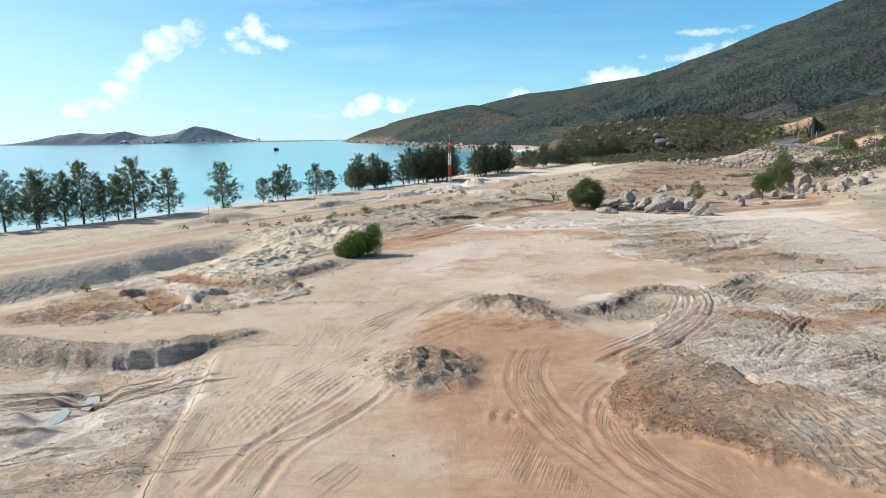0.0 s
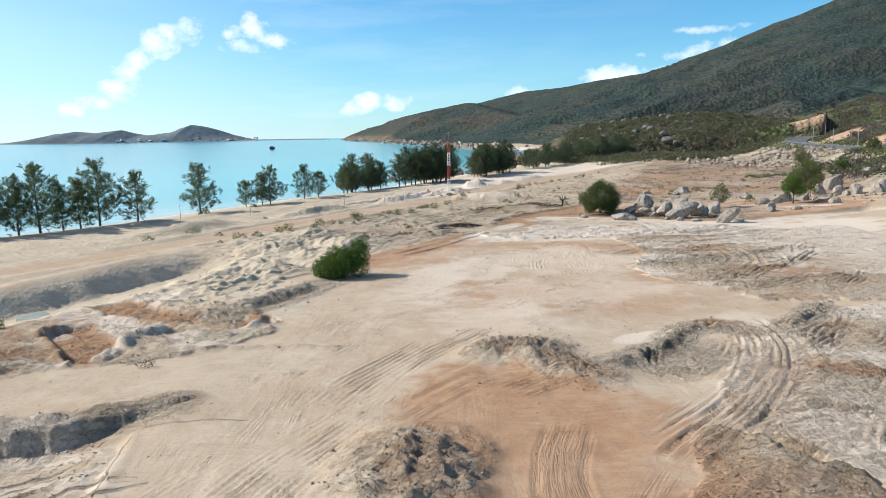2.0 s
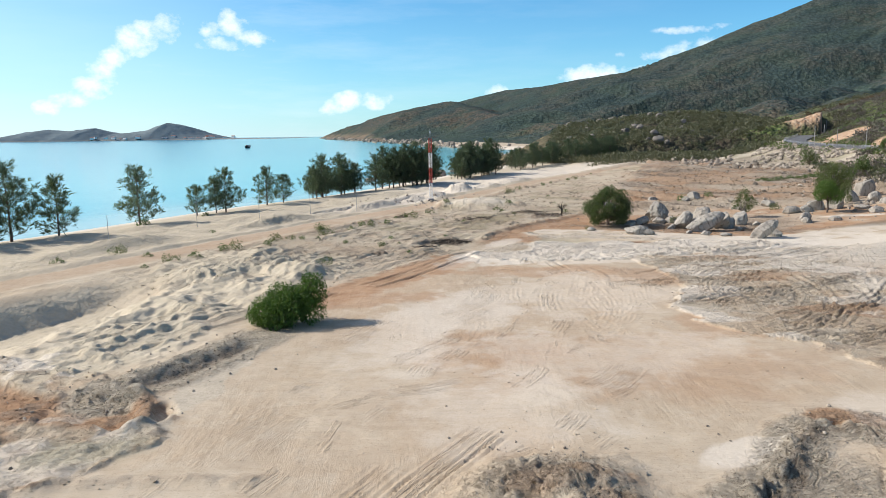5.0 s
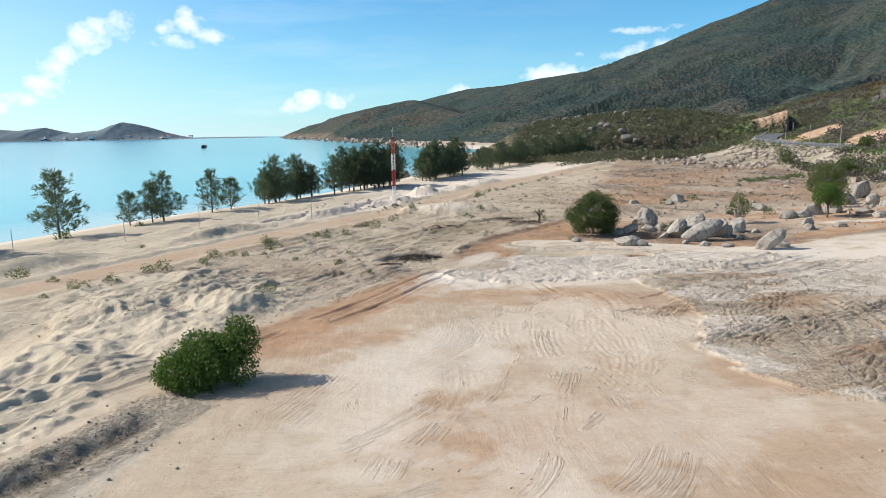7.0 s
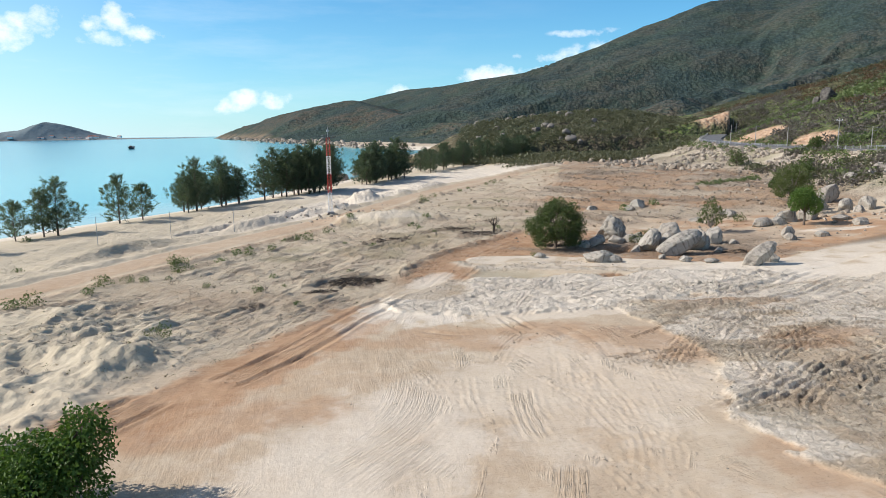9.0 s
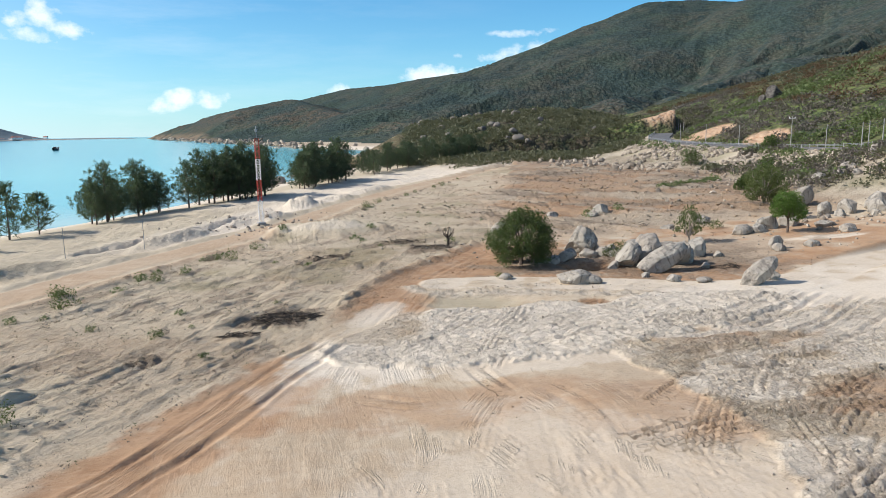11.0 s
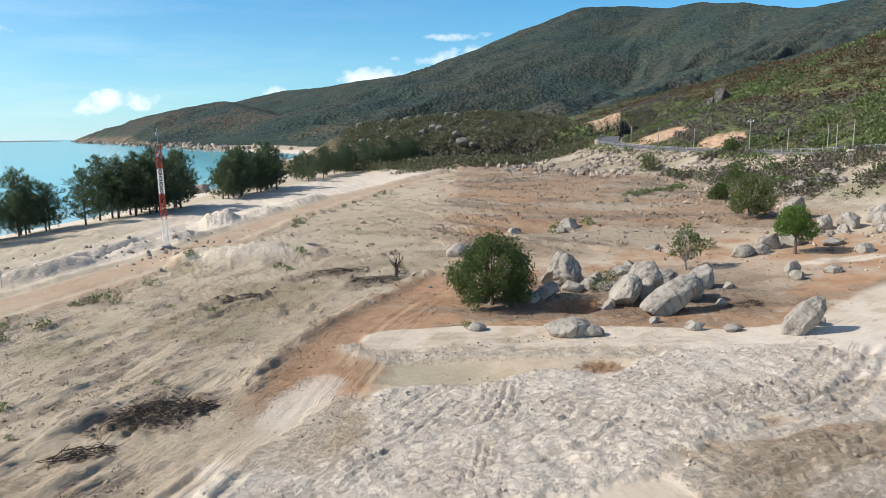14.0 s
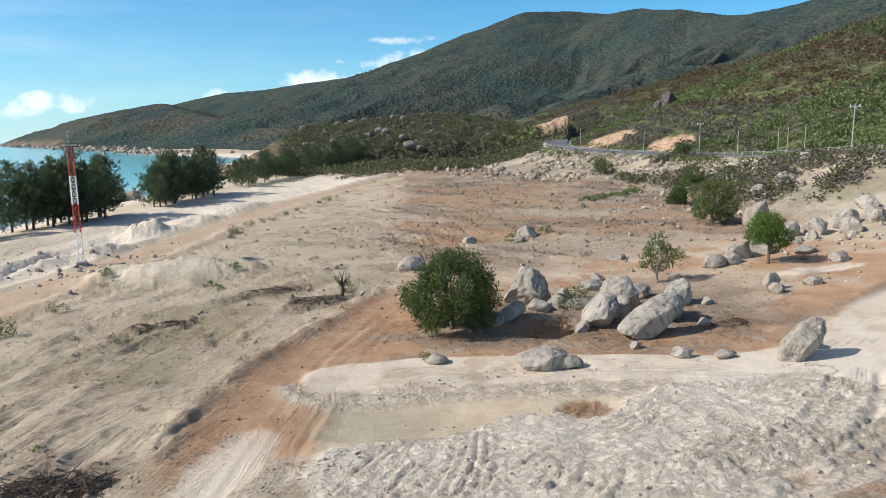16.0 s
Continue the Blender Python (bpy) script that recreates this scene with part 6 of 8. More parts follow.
# ---- plants ----
def blades(rng, centres, ways, length, width, count, spread):
    """Thin leaf blades, one quad each, that stand about each centre in its way."""
    n = len(centres) * count
    c = np.repeat(centres, count, 0) + rng.normal(0, spread, (n, 3))
    d = np.repeat(ways, count, 0) + rng.normal(0, 0.55, (n, 3))
    d /= np.linalg.norm(d, axis=1)[:, None]
    s = np.cross(d, rng.normal(0, 1, (n, 3)))
    s /= np.linalg.norm(s, axis=1)[:, None] + 1e-9
    ln = length * rng.uniform(0.6, 1.3, (n, 1))
    wd = width * rng.uniform(0.7, 1.3, (n, 1))
    mid = c + d * ln * 0.45 + np.array([0, 0, 1]) * wd * 0.2
    v = np.stack([c, mid + s * wd / 2, c + d * ln - np.array([0, 0, 1]) * ln * 0.12, mid - s * wd / 2], 1)
    return v.reshape(-1, 3), np.arange(4 * n).reshape(-1, 4)


def casuarina_meshes(seed, height, spread, fullness):
    """Trunk with rising limbs, and feathery crown, of one whistling pine."""
    rng = np.random.default_rng(seed)
    bm = bmesh.new()
    lean = rng.normal(0, 0.03, 2)
    stem = lambda f: Vector((lean[0] * height * f + 0.12 * math.sin(3 * f + seed), lean[1] * height * f, height * f))
    tube(bm, [stem(f) for f in np.linspace(-0.02, 0.96, 9)], [0.16 * (1 - 0.9 * f) * height / 8 for f in np.linspace(0, 1, 9)], 7)
    centres, ways = [], []
    limbs = int(34 * fullness)
    for k in range(limbs):
        f = 0.055 + 0.925 * ((k + rng.uniform(0, 1)) / limbs) ** 1.05
        a = k * 2.4 + rng.uniform(-0.5, 0.5)
        reach = spread * (1.04 - f) ** 0.72 * min(1.0, 0.55 + 2.2 * f) * rng.uniform(0.45, 1.15)
        rise = rng.uniform(0.35, 0.95) * reach
        p0 = stem(f)
        p1 = p0 + Vector((math.cos(a) * reach * 0.55, math.sin(a) * reach * 0.55, rise * 0.35))
        p2 = p0 + Vector((math.cos(a) * reach, math.sin(a) * reach, rise))
        tube(bm, [p0, p1, p2], [0.045, 0.03, 0.01], 4)
        out = np.array(p2 - p0) / max(reach, 0.1)
        for q in np.linspace(0.28, 1.04, max(5, int(reach * 4.5))):
            pt = np.array(p0) * (1 - q) ** 2 + 2 * np.array(p1) * q * (1 - q) + np.array(p2) * q * q
            side = rng.normal(0, 1, 3) * np.array([1, 1, 0.55])
            centres.append(pt + side * (0.10 + 0.13 * reach * (1 - abs(q - 0.6))))
            ways.append(out * 0.8 + np.array([0, 0, 0.45]) + 0.35 * side)
    for f in np.linspace(0.78, 1.0, 8):
        centres.append(np.array(stem(f)))
        ways.append(np.array([rng.normal(0, 0.25), rng.normal(0, 0.25), 1.0]))
    v, f = blades(rng, np.array(centres), np.array(ways), 0.66, 0.105, 10, 0.14)
    wood = bpy.data.meshes.new("trunk")
    bm.to_mesh(wood)
    bm.free()
    wood.materials.append(BARK_GREY)
    return wood, np_mesh("crown", v, f, LEAF_NEEDLE)


PINES = []
for k, (h, s, full) in enumerate(((9.6, 4.7, 1.15), (8.2, 3.9, 1.0), (7.2, 3.2, 0.9), (12.0, 5.6, 1.5), (10.8, 5.2, 1.4), (5.0, 2.3, 0.6))):
    PINES.append((h, casuarina_meshes(700 + k, h, s, full)))


def casuarina(x, y, kind, scale=1.0, turn=0.0, label="green feathery casuarina tree standing on the beach", group="casuarinas along the beach"):
    h, (wood, crown) = PINES[kind]
    t = thing("casuarina_tree", label, "tree", pose(x, y, floor_z(x, y) - 0.05, 0, 0, turn) @ Matrix.Diagonal((scale, scale, scale, 1)), group)
    part("trunk", wood, t)
    part("crown", crown, t)
    return t


rng = random.Random(5)
for x, y, kind, sc in ((-64, 100.3, 3, 0.72), (-60.5, 103, 1, 1.05), (-58.7, 107.0, 0, 0.85), (-56.8, 108.8, 0, 1.0), (-55.0, 111.5, 2, 0.95), (-53.5, 113.8, 2, 1.0), (-51.9, 116.2, 4, 0.92),
                       (-46.9, 117.9, 2, 1.05), (-41.4, 130.5, 1, 1.02), (-36.8, 142.5, 5, 0.95), (-34.3, 144.5, 1, 0.72), (-32.9, 145.3, 1, 0.88), (-28.6, 156.5, 2, 0.95), (-26.3, 160.5, 5, 1.05),
                       (-68.5, 93, 4, 0.75), (-66.5, 96.5, 1, 1.1), (-72, 87, 0, 0.9), (-62, 105, 2, 1.0)):
    casuarina(x, y, kind, sc, rng.uniform(0, 360))
groves = [((-23.5, 170), (-11, 190), 13, 3, 0.52, 0.76), ((-7.5, 194), (2.5, 207), 14, 3, 0.74, 0.92), ((9.5, 217), (24, 243), 17, 3, 0.7, 0.9), ((30, 258), (58, 308), 15, 3, 0.6, 0.8), ((62, 300), (92, 330), 12, 4, 0.6, 0.8)]
for (x0, y0), (x1, y1), n, kind, lo, hi in groves:
    for k in range(n):
        f = (k + rng.uniform(0, 0.8)) / n
        off = rng.uniform(-4.5, 3.0)
        casuarina(x0 + (x1 - x0) * f + off * 0.88, y0 + (y1 - y0) * f - off * 0.45, rng.choice((3, 4, 0)), rng.uniform(lo, hi), rng.uniform(0, 360),
                  "tall dark casuarina tree in a dense beach grove", "casuarina groves behind the beach")


def leafy(seed, blobs, leaves, size, hollow=0.55):
    """A crown of single leaves on the shells of overlapping clumps."""
    rng = np.random.default_rng(seed)
    cs, ws = [], []
    weight = np.array([b[3] ** 2 for b in blobs])
    for (bx, by, bz, r), n in zip(blobs, (leaves * weight / weight.sum()).astype(int)):
        d = rng.normal(0, 1, (n, 3))
        d /= np.linalg.norm(d, axis=1)[:, None]
        rr = r * (hollow + (1.08 - hollow) * rng.uniform(0, 1, (n, 1)) ** 0.5) * (1 + 0.18 * np.sin(5 * d[:, :1] + 4 * d[:, 1:2] + seed) + rng.normal(0, 0.06, (n, 1)))
        cs.append(np.array([bx, by, bz]) + d * rr)
        ws.append(0.35 * d + rng.normal(0, 0.45, (n, 3)) + np.array([0, 0, -0.35]))
    cs, ws = np.concatenate(cs), np.concatenate(ws)
    ok = cs[:, 2] > 0.05
    return blades(rng, cs[ok], ws[ok], size, size * 0.55, 1, 0.02)


def broad_tree(x, y, blobs, leaves, size, seed, label, material=LEAF_DENSE, trunk=1.2, thick=0.16, bark=BARK_GREY, name="broadleaf_tree", hollow=0.55, category="tree", group=""):
    """Branching trunk and leafy crown."""
    t = thing(name, label, category, pose(x, y, floor_z(x, y) - 0.05), group)
    rng = random.Random(seed)
    bm = bmesh.new()
    tube(bm, [(0, 0, -0.2), (0.05, 0.02, trunk * 0.5), (0, 0.05, trunk)], [thick * 1.3, thick, thick * 0.85], 8)
    for bx, by, bz, r in blobs:
        mid = (bx * 0.45 + rng.uniform(-0.15, 0.15), by * 0.45 + rng.uniform(-0.15, 0.15), trunk + (bz - trunk) * 0.4)
        tube(bm, [(0, 0.03, trunk * 0.8), mid, (bx, by, bz)], [thick * 0.6, thick * 0.4, thick * 0.15], 5)
        for _ in range(5):
            d = Vector((rng.gauss(0, 1), rng.gauss(0, 1), rng.gauss(0.3, 1))).normalized() * r * 0.8
            tube(bm, [(bx, by, bz), (bx + d.x, by + d.y, bz + d.z)], [thick * 0.18, thick * 0.06], 4)
    part("trunk", bm, t, material=bark)
    v, f = leafy(seed, blobs, leaves, size, hollow)
    part("crown", np_mesh("crown", v, f, material), t)
    return t


def crown_blobs(seed, rx, ry, z0, z1, n, r):
    """Clumps of a rounded crown between two heights."""
    rng = random.Random(seed)
    out = []
    for k in range(n):
        a, f = k * 2.4 + rng.uniform(-0.4, 0.4), rng.uniform(0, 1)
        lift = (k + 0.5) / n
        wide = math.sqrt(max(0.05, 1 - (2 * lift - 0.8) ** 2 * 0.8)) * (0.35 + 0.5 * math.sqrt(f))
        out.append((math.cos(a) * rx * wide, math.sin(a) * ry * wide, z0 + (z1 - z0) * lift + rng.uniform(-0.3, 0.35) * r, r * rng.uniform(0.5, 1.25)))
    return out


broad_tree(-8.9, 73.4, [(-1.3, -0.6, 1.0, 1.0), (-0.6, -0.9, 0.9, 1.0), (0.2, -0.6, 1.3, 1.05), (-0.4, 0.2, 1.7, 1.05), (0.9, 0.1, 1.6, 1.0), (1.5, 0.5, 2.1, 0.9), (1.5, 0.7, 2.7, 0.7), (-1.9, -0.2, 0.8, 0.8), (1.5, -0.2, 1.0, 0.85), (0.2, 0.8, 1.5, 1.0), (-1.0, 0.6, 1.2, 0.9)],
           15000, 0.165, 801, "dense bright green bush growing at the edge of sand", LEAF_BRIGHT, trunk=0.6, name="green_bush", category="bush")
broad_tree(25.2, 119.9, crown_blobs(802, 3.5, 3.3, 0.7, 4.7, 38, 0.78), 21000, 0.17, 802, "round dark green mango-like tree beside granite boulders", trunk=1.3, hollow=0.35)
broad_tree(69.0, 141.5, crown_blobs(803, 2.9, 2.6, 0.9, 4.6, 18, 1.0), 9000, 0.21, 803, "spreading olive-green tree on bare brown ground", LEAF_AIRY, trunk=1.5, bark=BARK_PALE)
broad_tree(57.6, 123.6, crown_blobs(804, 1.8, 1.6, 1.9, 3.9, 9, 0.9), 7000, 0.17, 804, "small bright green tree with a bare trunk", LEAF_BRIGHT, trunk=2.0, thick=0.12)
broad_tree(63.8, 130.0, crown_blobs(805, 1.2, 1.2, 1.0, 2.8, 7, 0.7), 1300, 0.2, 805, "thin pale green young tree among stones", LEAF_AIRY, trunk=1.2, thick=0.07, bark=BARK_PALE)
broad_tree(46.0, 124.5, crown_blobs(806, 1.8, 1.6, 1.3, 3.6, 12, 0.6), 1500, 0.2, 806, "open sparse tree with light green leaves", LEAF_AIRY, trunk=1.0, thick=0.09, bark=BARK_PALE, hollow=0.2)
for k, (x, y, r, h) in enumerate(((91, 168, 2.2, 3.4), (78, 157, 1.3, 2.0), (116, 197, 1.9, 3.2), (102, 207, 2.3, 3.6))):
    broad_tree(x, y, crown_blobs(810 + k, r, r, 0.6, h, 9, r * 0.45), 2200, 0.28, 810 + k, "rounded green bush below the road bank", trunk=0.8, name="green_bush", category="bush", group="bushes below the road")


def shrub_mesh(seed, r, leaves, material, size=0.14):
    v, f = leafy(seed, crown_blobs(seed, r, r, 0.05, r * 0.8, 5, r * 0.5), leaves, size, 0.1)
    return np_mesh("low_shrub", v, f, material)


SHRUBS = [shrub_mesh(821, 0.5, 170, LEAF_SCRUB), shrub_mesh(822, 0.8, 260, LEAF_AIRY), shrub_mesh(823, 0.45, 130, LEAF_DRY, 0.12), shrub_mesh(824, 0.6, 220, LEAF_DENSE)]


def low_shrub(x, y, kind, scale=1.0):
    ob = new("low_shrub", SHRUBS[kind])
    ob.matrix_basis = pose(x, y, floor_z(x, y) - 0.02, 0, 0, (x * 37 + y * 11) % 360) @ Matrix.Diagonal((scale, scale, scale * 0.9, 1))
    words = ("low green shrub on dry sandy ground", "pale green straggling shrub on sand", "small dry brown shrub on sandy ground", "fresh green seedling bush on bare ground")
    return tagged(ob, words[kind], "shrub", "low shrubs on the sand")


rng = random.Random(9)
for x, y, kind, sc in ((-24.8, 96.5, 1, 1.1), (-20.5, 103.5, 1, 1.3), (-17.6, 107.2, 0, 1.2), (-14.5, 111.5, 0, 1.0), (-12, 115.5, 1, 1.3), (-9.3, 119.5, 0, 1.1), (-7, 123.5, 1, 1.0), (-4.8, 126.5, 0, 1.2), (-1.5, 131.5, 1, 1.3), (1.5, 137, 1, 1.0), (-28.5, 100, 0, 1.0),
                       (-33, 103, 1, 1.4), (-37, 98.5, 0, 1.2), (-27.5, 119, 0, 0.9), (-40.5, 128.5, 3, 2.0), (-35, 140.5, 3, 1.2), (-4.5, 104.8, 3, 0.9), (-3.6, 110.2, 0, 0.8), (6.2, 125.8, 0, 0.9), (-9.2, 92.5, 1, 1.0), (12.5, 141, 0, 1.3), (15, 145, 0, 1.3),
                       (22.5, 134.5, 1, 0.9), (21.2, 114.8, 3, 0.7), (27.0, 111.5, 3, 1.0), (35.2, 121.0, 1, 1.2), (38.2, 121.5, 0, 1.3), (37.2, 123.5, 1, 1.3), (40.5, 117.5, 3, 0.8), (46.5, 149, 0, 2.2), (51.5, 150, 0, 1.8), (53.8, 131.0, 1, 1.3), (31, 139, 0, 1.2), (48.5, 138, 2, 1.3), (-30.5, 57.5, 3, 1.2), (-16.5, 49, 2, 1.0), (36.5, 65.5, 3, 0.8), (-1.2, 99.6, 3, 0.6), (-8.8, 108.2, 0, 0.8)):
    low_shrub(x, y, kind, sc)
for k in range(46):
    f = rng.uniform(0, 1)
    i = int(f * (len(COAST_ROAD) - 30)) + 14
    p = COAST_ROAD[i]
    if p[1] > 95:
        low_shrub(p[0] + rng.uniform(3, 5.5), p[1] - rng.uniform(1, 3), rng.choice((0, 1, 2)), rng.uniform(0.7, 1.4))
for k in range(90):
    x, y = rng.uniform(-14, 38), rng.uniform(98, 175)
    if along(np.array([[x]]), np.array([[y]]), FIELD_EDGE)[1][0, 0] < -1.5 and along(np.array([[x]]), np.array([[y]]), COAST_ROAD)[1][0, 0] > 4:
        low_shrub(x, y, rng.choice((0, 2, 2, 2)), rng.uniform(0.4, 0.9))
for k in range(26):
    f = k / 25
    low_shrub(70 + 17 * f + rng.uniform(-0.5, 0.5), 169 + 7 * f + rng.uniform(-0.8, 0.8), 0, rng.uniform(1.0, 1.7))


# ---- rocks ----
def boulder_mesh(seed, size, detail=4, rough=0.12, cuts=8, taper=0.0):
    """A weathered block: a ball pulled to size, cut by some planes, worn and lumpy."""
    bm = bmesh.new()
    bmesh.ops.create_icosphere(bm, subdivisions=detail, radius=1.0)
    rng = random.Random(seed)
    planes = [(Vector((rng.gauss(0, 1), rng.gauss(0, 1), rng.gauss(0.1, 0.7))).normalized(), rng.uniform(0.56, 0.86)) for _ in range(cuts)]
    off = Vector((seed * 3.7, seed * 1.3, seed * 0.7))
    for v in bm.verts:
        p = v.co.copy()
        for n, d in planes:
            over = p.dot(n) - d
            if over > 0:
                p -= n * over * 0.97
        p *= 1 + rough * noise.fractal(v.co * 1.3 + off, 0.9, 2.0, 4) + 0.035 * noise.fractal(v.co * 6 + off, 0.8, 2.0, 3)
        crack = abs(noise.noise(v.co * 1.5 + off * 2))
        p *= 1 - 0.10 * max(0.0, 1 - crack / 0.04)
        slim = 1 - taper * max(0.0, p.z + 0.3)
        v.co = Vector((p.x * size[0] * slim, p.y * size[1] * slim, p.z * size[2]))
    for f in bm.faces:
        f.smooth = True
    me = bpy.data.meshes.new("boulder")
    bm.to_mesh(me)
    bm.free()
    me.materials.append(GRANITE)
    return me


def boulder(x, y, size, seed, turn=0.0, tilt=(0, 0), sink=0.25, label="grey weathered granite boulder lying on brown earth", detail=4, lift=0.0, group="granite boulders", rough=0.11, taper=0.0, cuts=8):
    ob = new("boulder", boulder_mesh(seed, size, detail, rough, cuts, taper))
    ob.matrix_basis = pose(x, y, floor_z(x, y) + size[2] * (1 - 2 * sink) * 0.9 + lift, tilt[0], tilt[1], turn)
    return tagged(ob, label, "boulder", group)


big = "large pale egg-shaped granite boulder lying aslant on brown earth"
# the heap: long slab, upright partners, shadowed blocks
boulder(35.9, 113.6, (2.75, 1.1, 0.98), 904, 4, (0, -25), 0.14, big, 5, 0.35, rough=0.07, cuts=3)
boulder(34.3, 116.6, (0.95, 1.3, 1.55), 902, -20, (0, 32), 0.2, "tall pale leaning granite boulder in a heap", 5, rough=0.10, cuts=3)
boulder(38.2, 119.4, (1.5, 1.4, 1.55), 903, 10, (0, 8), 0.16, "upright grey granite boulder in a heap", 5, rough=0.13, cuts=3)
boulder(39.0, 115.6, (1.1, 1.0, 1.5), 905, 30, (10, 12), 0.14, rough=0.16)
boulder(40.3, 116.4, (1.2, 0.9, 0.9), 908, 10, (0, 0), 0.2)
boulder(36.6, 117.2, (1.0, 0.9, 1.1), 909, 0, (0, 20), 0.2)
boulder(42.8, 118.6, (1.0, 0.9, 1.2), 906, 0, (0, 12), 0.2, "upright rounded granite boulder in a heap", rough=0.1, cuts=3)
boulder(41.6, 121.8, (1.5, 0.8, 0.7), 907, 5, (0, 0), 0.25)
boulder(36.0, 121.4, (1.5, 0.8, 0.45), 901, 8, (0, 0), 0.3)
boulder(44.6, 117.5, (0.6, 0.5, 0.4), 909, 0, (0, 0), 0.3)
boulder(40.4, 113.6, (0.6, 0.5, 0.35), 910, 20, (0, 0), 0.3)
# the pair beside the round tree
boulder(33.2, 124.0, (1.8, 1.4, 1.7), 911, -15, (0, 10), 0.18, "tall broad notched granite boulder beside a tree", 5, rough=0.24, taper=0.22, cuts=3)
boulder(32.9, 121.6, (1.0, 0.75, 0.65), 912, 20, (0, -14), 0.25)
boulder(34.6, 122.0, (0.9, 0.8, 0.6), 899, 20, (0, 0), 0.25)
boulder(30.2, 120.9, (1.2, 0.85, 0.65), 913, 25, (0, -18), 0.25)
boulder(28.4, 120.2, (1.0, 0.75, 0.5), 914, 10, (0, -10), 0.3)
boulder(32.6, 116.0, (0.8, 0.55, 0.5), 898, 10, (0, -20), 0.25)
boulder(37.0, 124.5, (0.6, 0.6, 0.45), 915, 0, (0, 0), 0.3)
boulder(40.0, 125.3, (1.2, 0.7, 0.6), 916, 0, (0, 0), 0.3)
boulder(42.5, 128.0, (0.7, 0.6, 0.55), 917, 0, (0, 0), 0.3)
# single boulder by the white road
boulder(39.6, 105.8, (1.8, 0.8, 0.75), 916, 4, (0, -33), 0.1, "lone granite boulder leaning up beside the white road", 5, 0.35, rough=0.10, cuts=4)
boulder(41.6, 106.9, (0.8, 0.7, 0.55), 919, 0, (0, 0), 0.2)
# low stones by the road's edge
boulder(26.6, 110.9, (1.8, 1.1, 0.8), 920, -15, (0, 14), 0.3, "low broad granite outcrop half buried in earth", 5, cuts=4)
boulder(27.6, 110.3, (0.9, 0.6, 0.5), 897, -15, (0, 10), 0.3)
boulder(21.6, 113.9, (0.7, 0.5, 0.4), 921, 0, (0, 0), 0.35)
boulder(34.2, 108.9, (0.75, 0.55, 0.45), 922, 0, (0, 0), 0.3)
boulder(36.1, 107.8, (0.8, 0.5, 0.3), 923, 0, (0, 0), 0.3)
boulder(33.2, 111.6, (0.5, 0.4, 0.3), 924, 0, (0, 0), 0.3)
# stones beyond
boulder(30.2, 139.6, (1.5, 1.0, 0.9), 925, 20, (0, 0), 0.2, "dark rounded boulder behind a tree")
boulder(49.0, 150.0, (1.3, 1.0, 0.9), 926, 0, (0, 0), 0.25, "grey domed boulder among low green plants")
boulder(46.9, 148.6, (0.9, 0.8, 0.6), 927, 0, (0, 0), 0.3)
boulder(41.8, 151.0, (1.0, 0.7, 0.6), 928, 0, (0, 0), 0.3)
boulder(54.8, 135.0, (1.1, 0.8, 0.8), 929, 0, (0, 0), 0.25)
boulder(49.5, 134.0, (1.0, 0.7, 0.5), 930, 0, (0, 0), 0.3)
boulder(53.6, 126.0, (1.4, 0.9, 0.8), 931, 0, (0, 0), 0.3)
boulder(56.0, 125.8, (1.3, 0.9, 0.7), 932, 20, (0, 0), 0.3)
boulder(57.8, 127.0, (1.4, 1.1, 1.1), 933, 0, (0, 0), 0.2, "rounded boulder behind a small green tree")
boulder(60.8, 127.2, (1.3, 1.1, 1.0), 934, 0, (0, 0), 0.25)
boulder(51.0, 117.0, (0.7, 0.6, 0.55), 935, 0, (0, 0), 0.2)
boulder(51.3, 117.8, (0.8, 0.5, 0.95), 936, 0, (0, 0), 0.25)
boulder(54.8, 117.0, (0.9, 0.6, 0.45), 937, 0, (0, 0), 0.3)
boulder(63.4, 124.6, (1.4, 0.9, 0.5), 938, 0, (0, 0), 0.35)
boulder(62.9, 120.7, (1.1, 0.8, 0.6), 939, 0, (0, 0), 0.3)
boulder(72.2, 138.0, (1.7, 1.5, 2.0), 940, 0, (0, 0), 0.2, "dark upright boulder behind an olive-green tree")
for k, (x, y, a, b, c) in enumerate(((66.5, 132.5, 1.6, 1.5, 1.9), (69.2, 131.0, 1.9, 1.3, 1.5), (71.5, 129.8, 1.6, 1.4, 1.7), (73.8, 127.5, 1.8, 1.5, 1.5), (75.5, 129.5, 2.0, 1.6, 1.8), (69.0, 128.2, 1.2, 0.9, 0.8), (78.0, 128.0, 1.9, 1.4, 1.6), (81, 131, 1.8, 1.5, 1.4), (72.0, 126.0, 0.9, 0.8, 0.7))):
    boulder(x, y, (a * 0.75, b * 0.75, c * 0.7), 945 + k, 40 * k, (0, 10 * (k % 3)), 0.25, "pale angular granite boulder in a large heap", 4, group="heap of pale boulders")
for k, (x, y, r) in enumerate(((86, 150, 2.0), (88.5, 148.5, 1.6), (90, 151, 1.5), (93, 152, 1.8), (89, 146, 1.3), (97, 156, 1.6), (101, 155, 1.5), (105, 158, 1.6), (84, 147, 0.9), (99, 160, 1.3), (108, 154, 1.4))):
    boulder(x, y, (r * 0.75, r * 0.58, r * 0.5), 960 + k, 50 * k, (0, 12), 0.25, "pale granite boulder on the foot of a bank", 4, group="boulders at the foot of the bank")


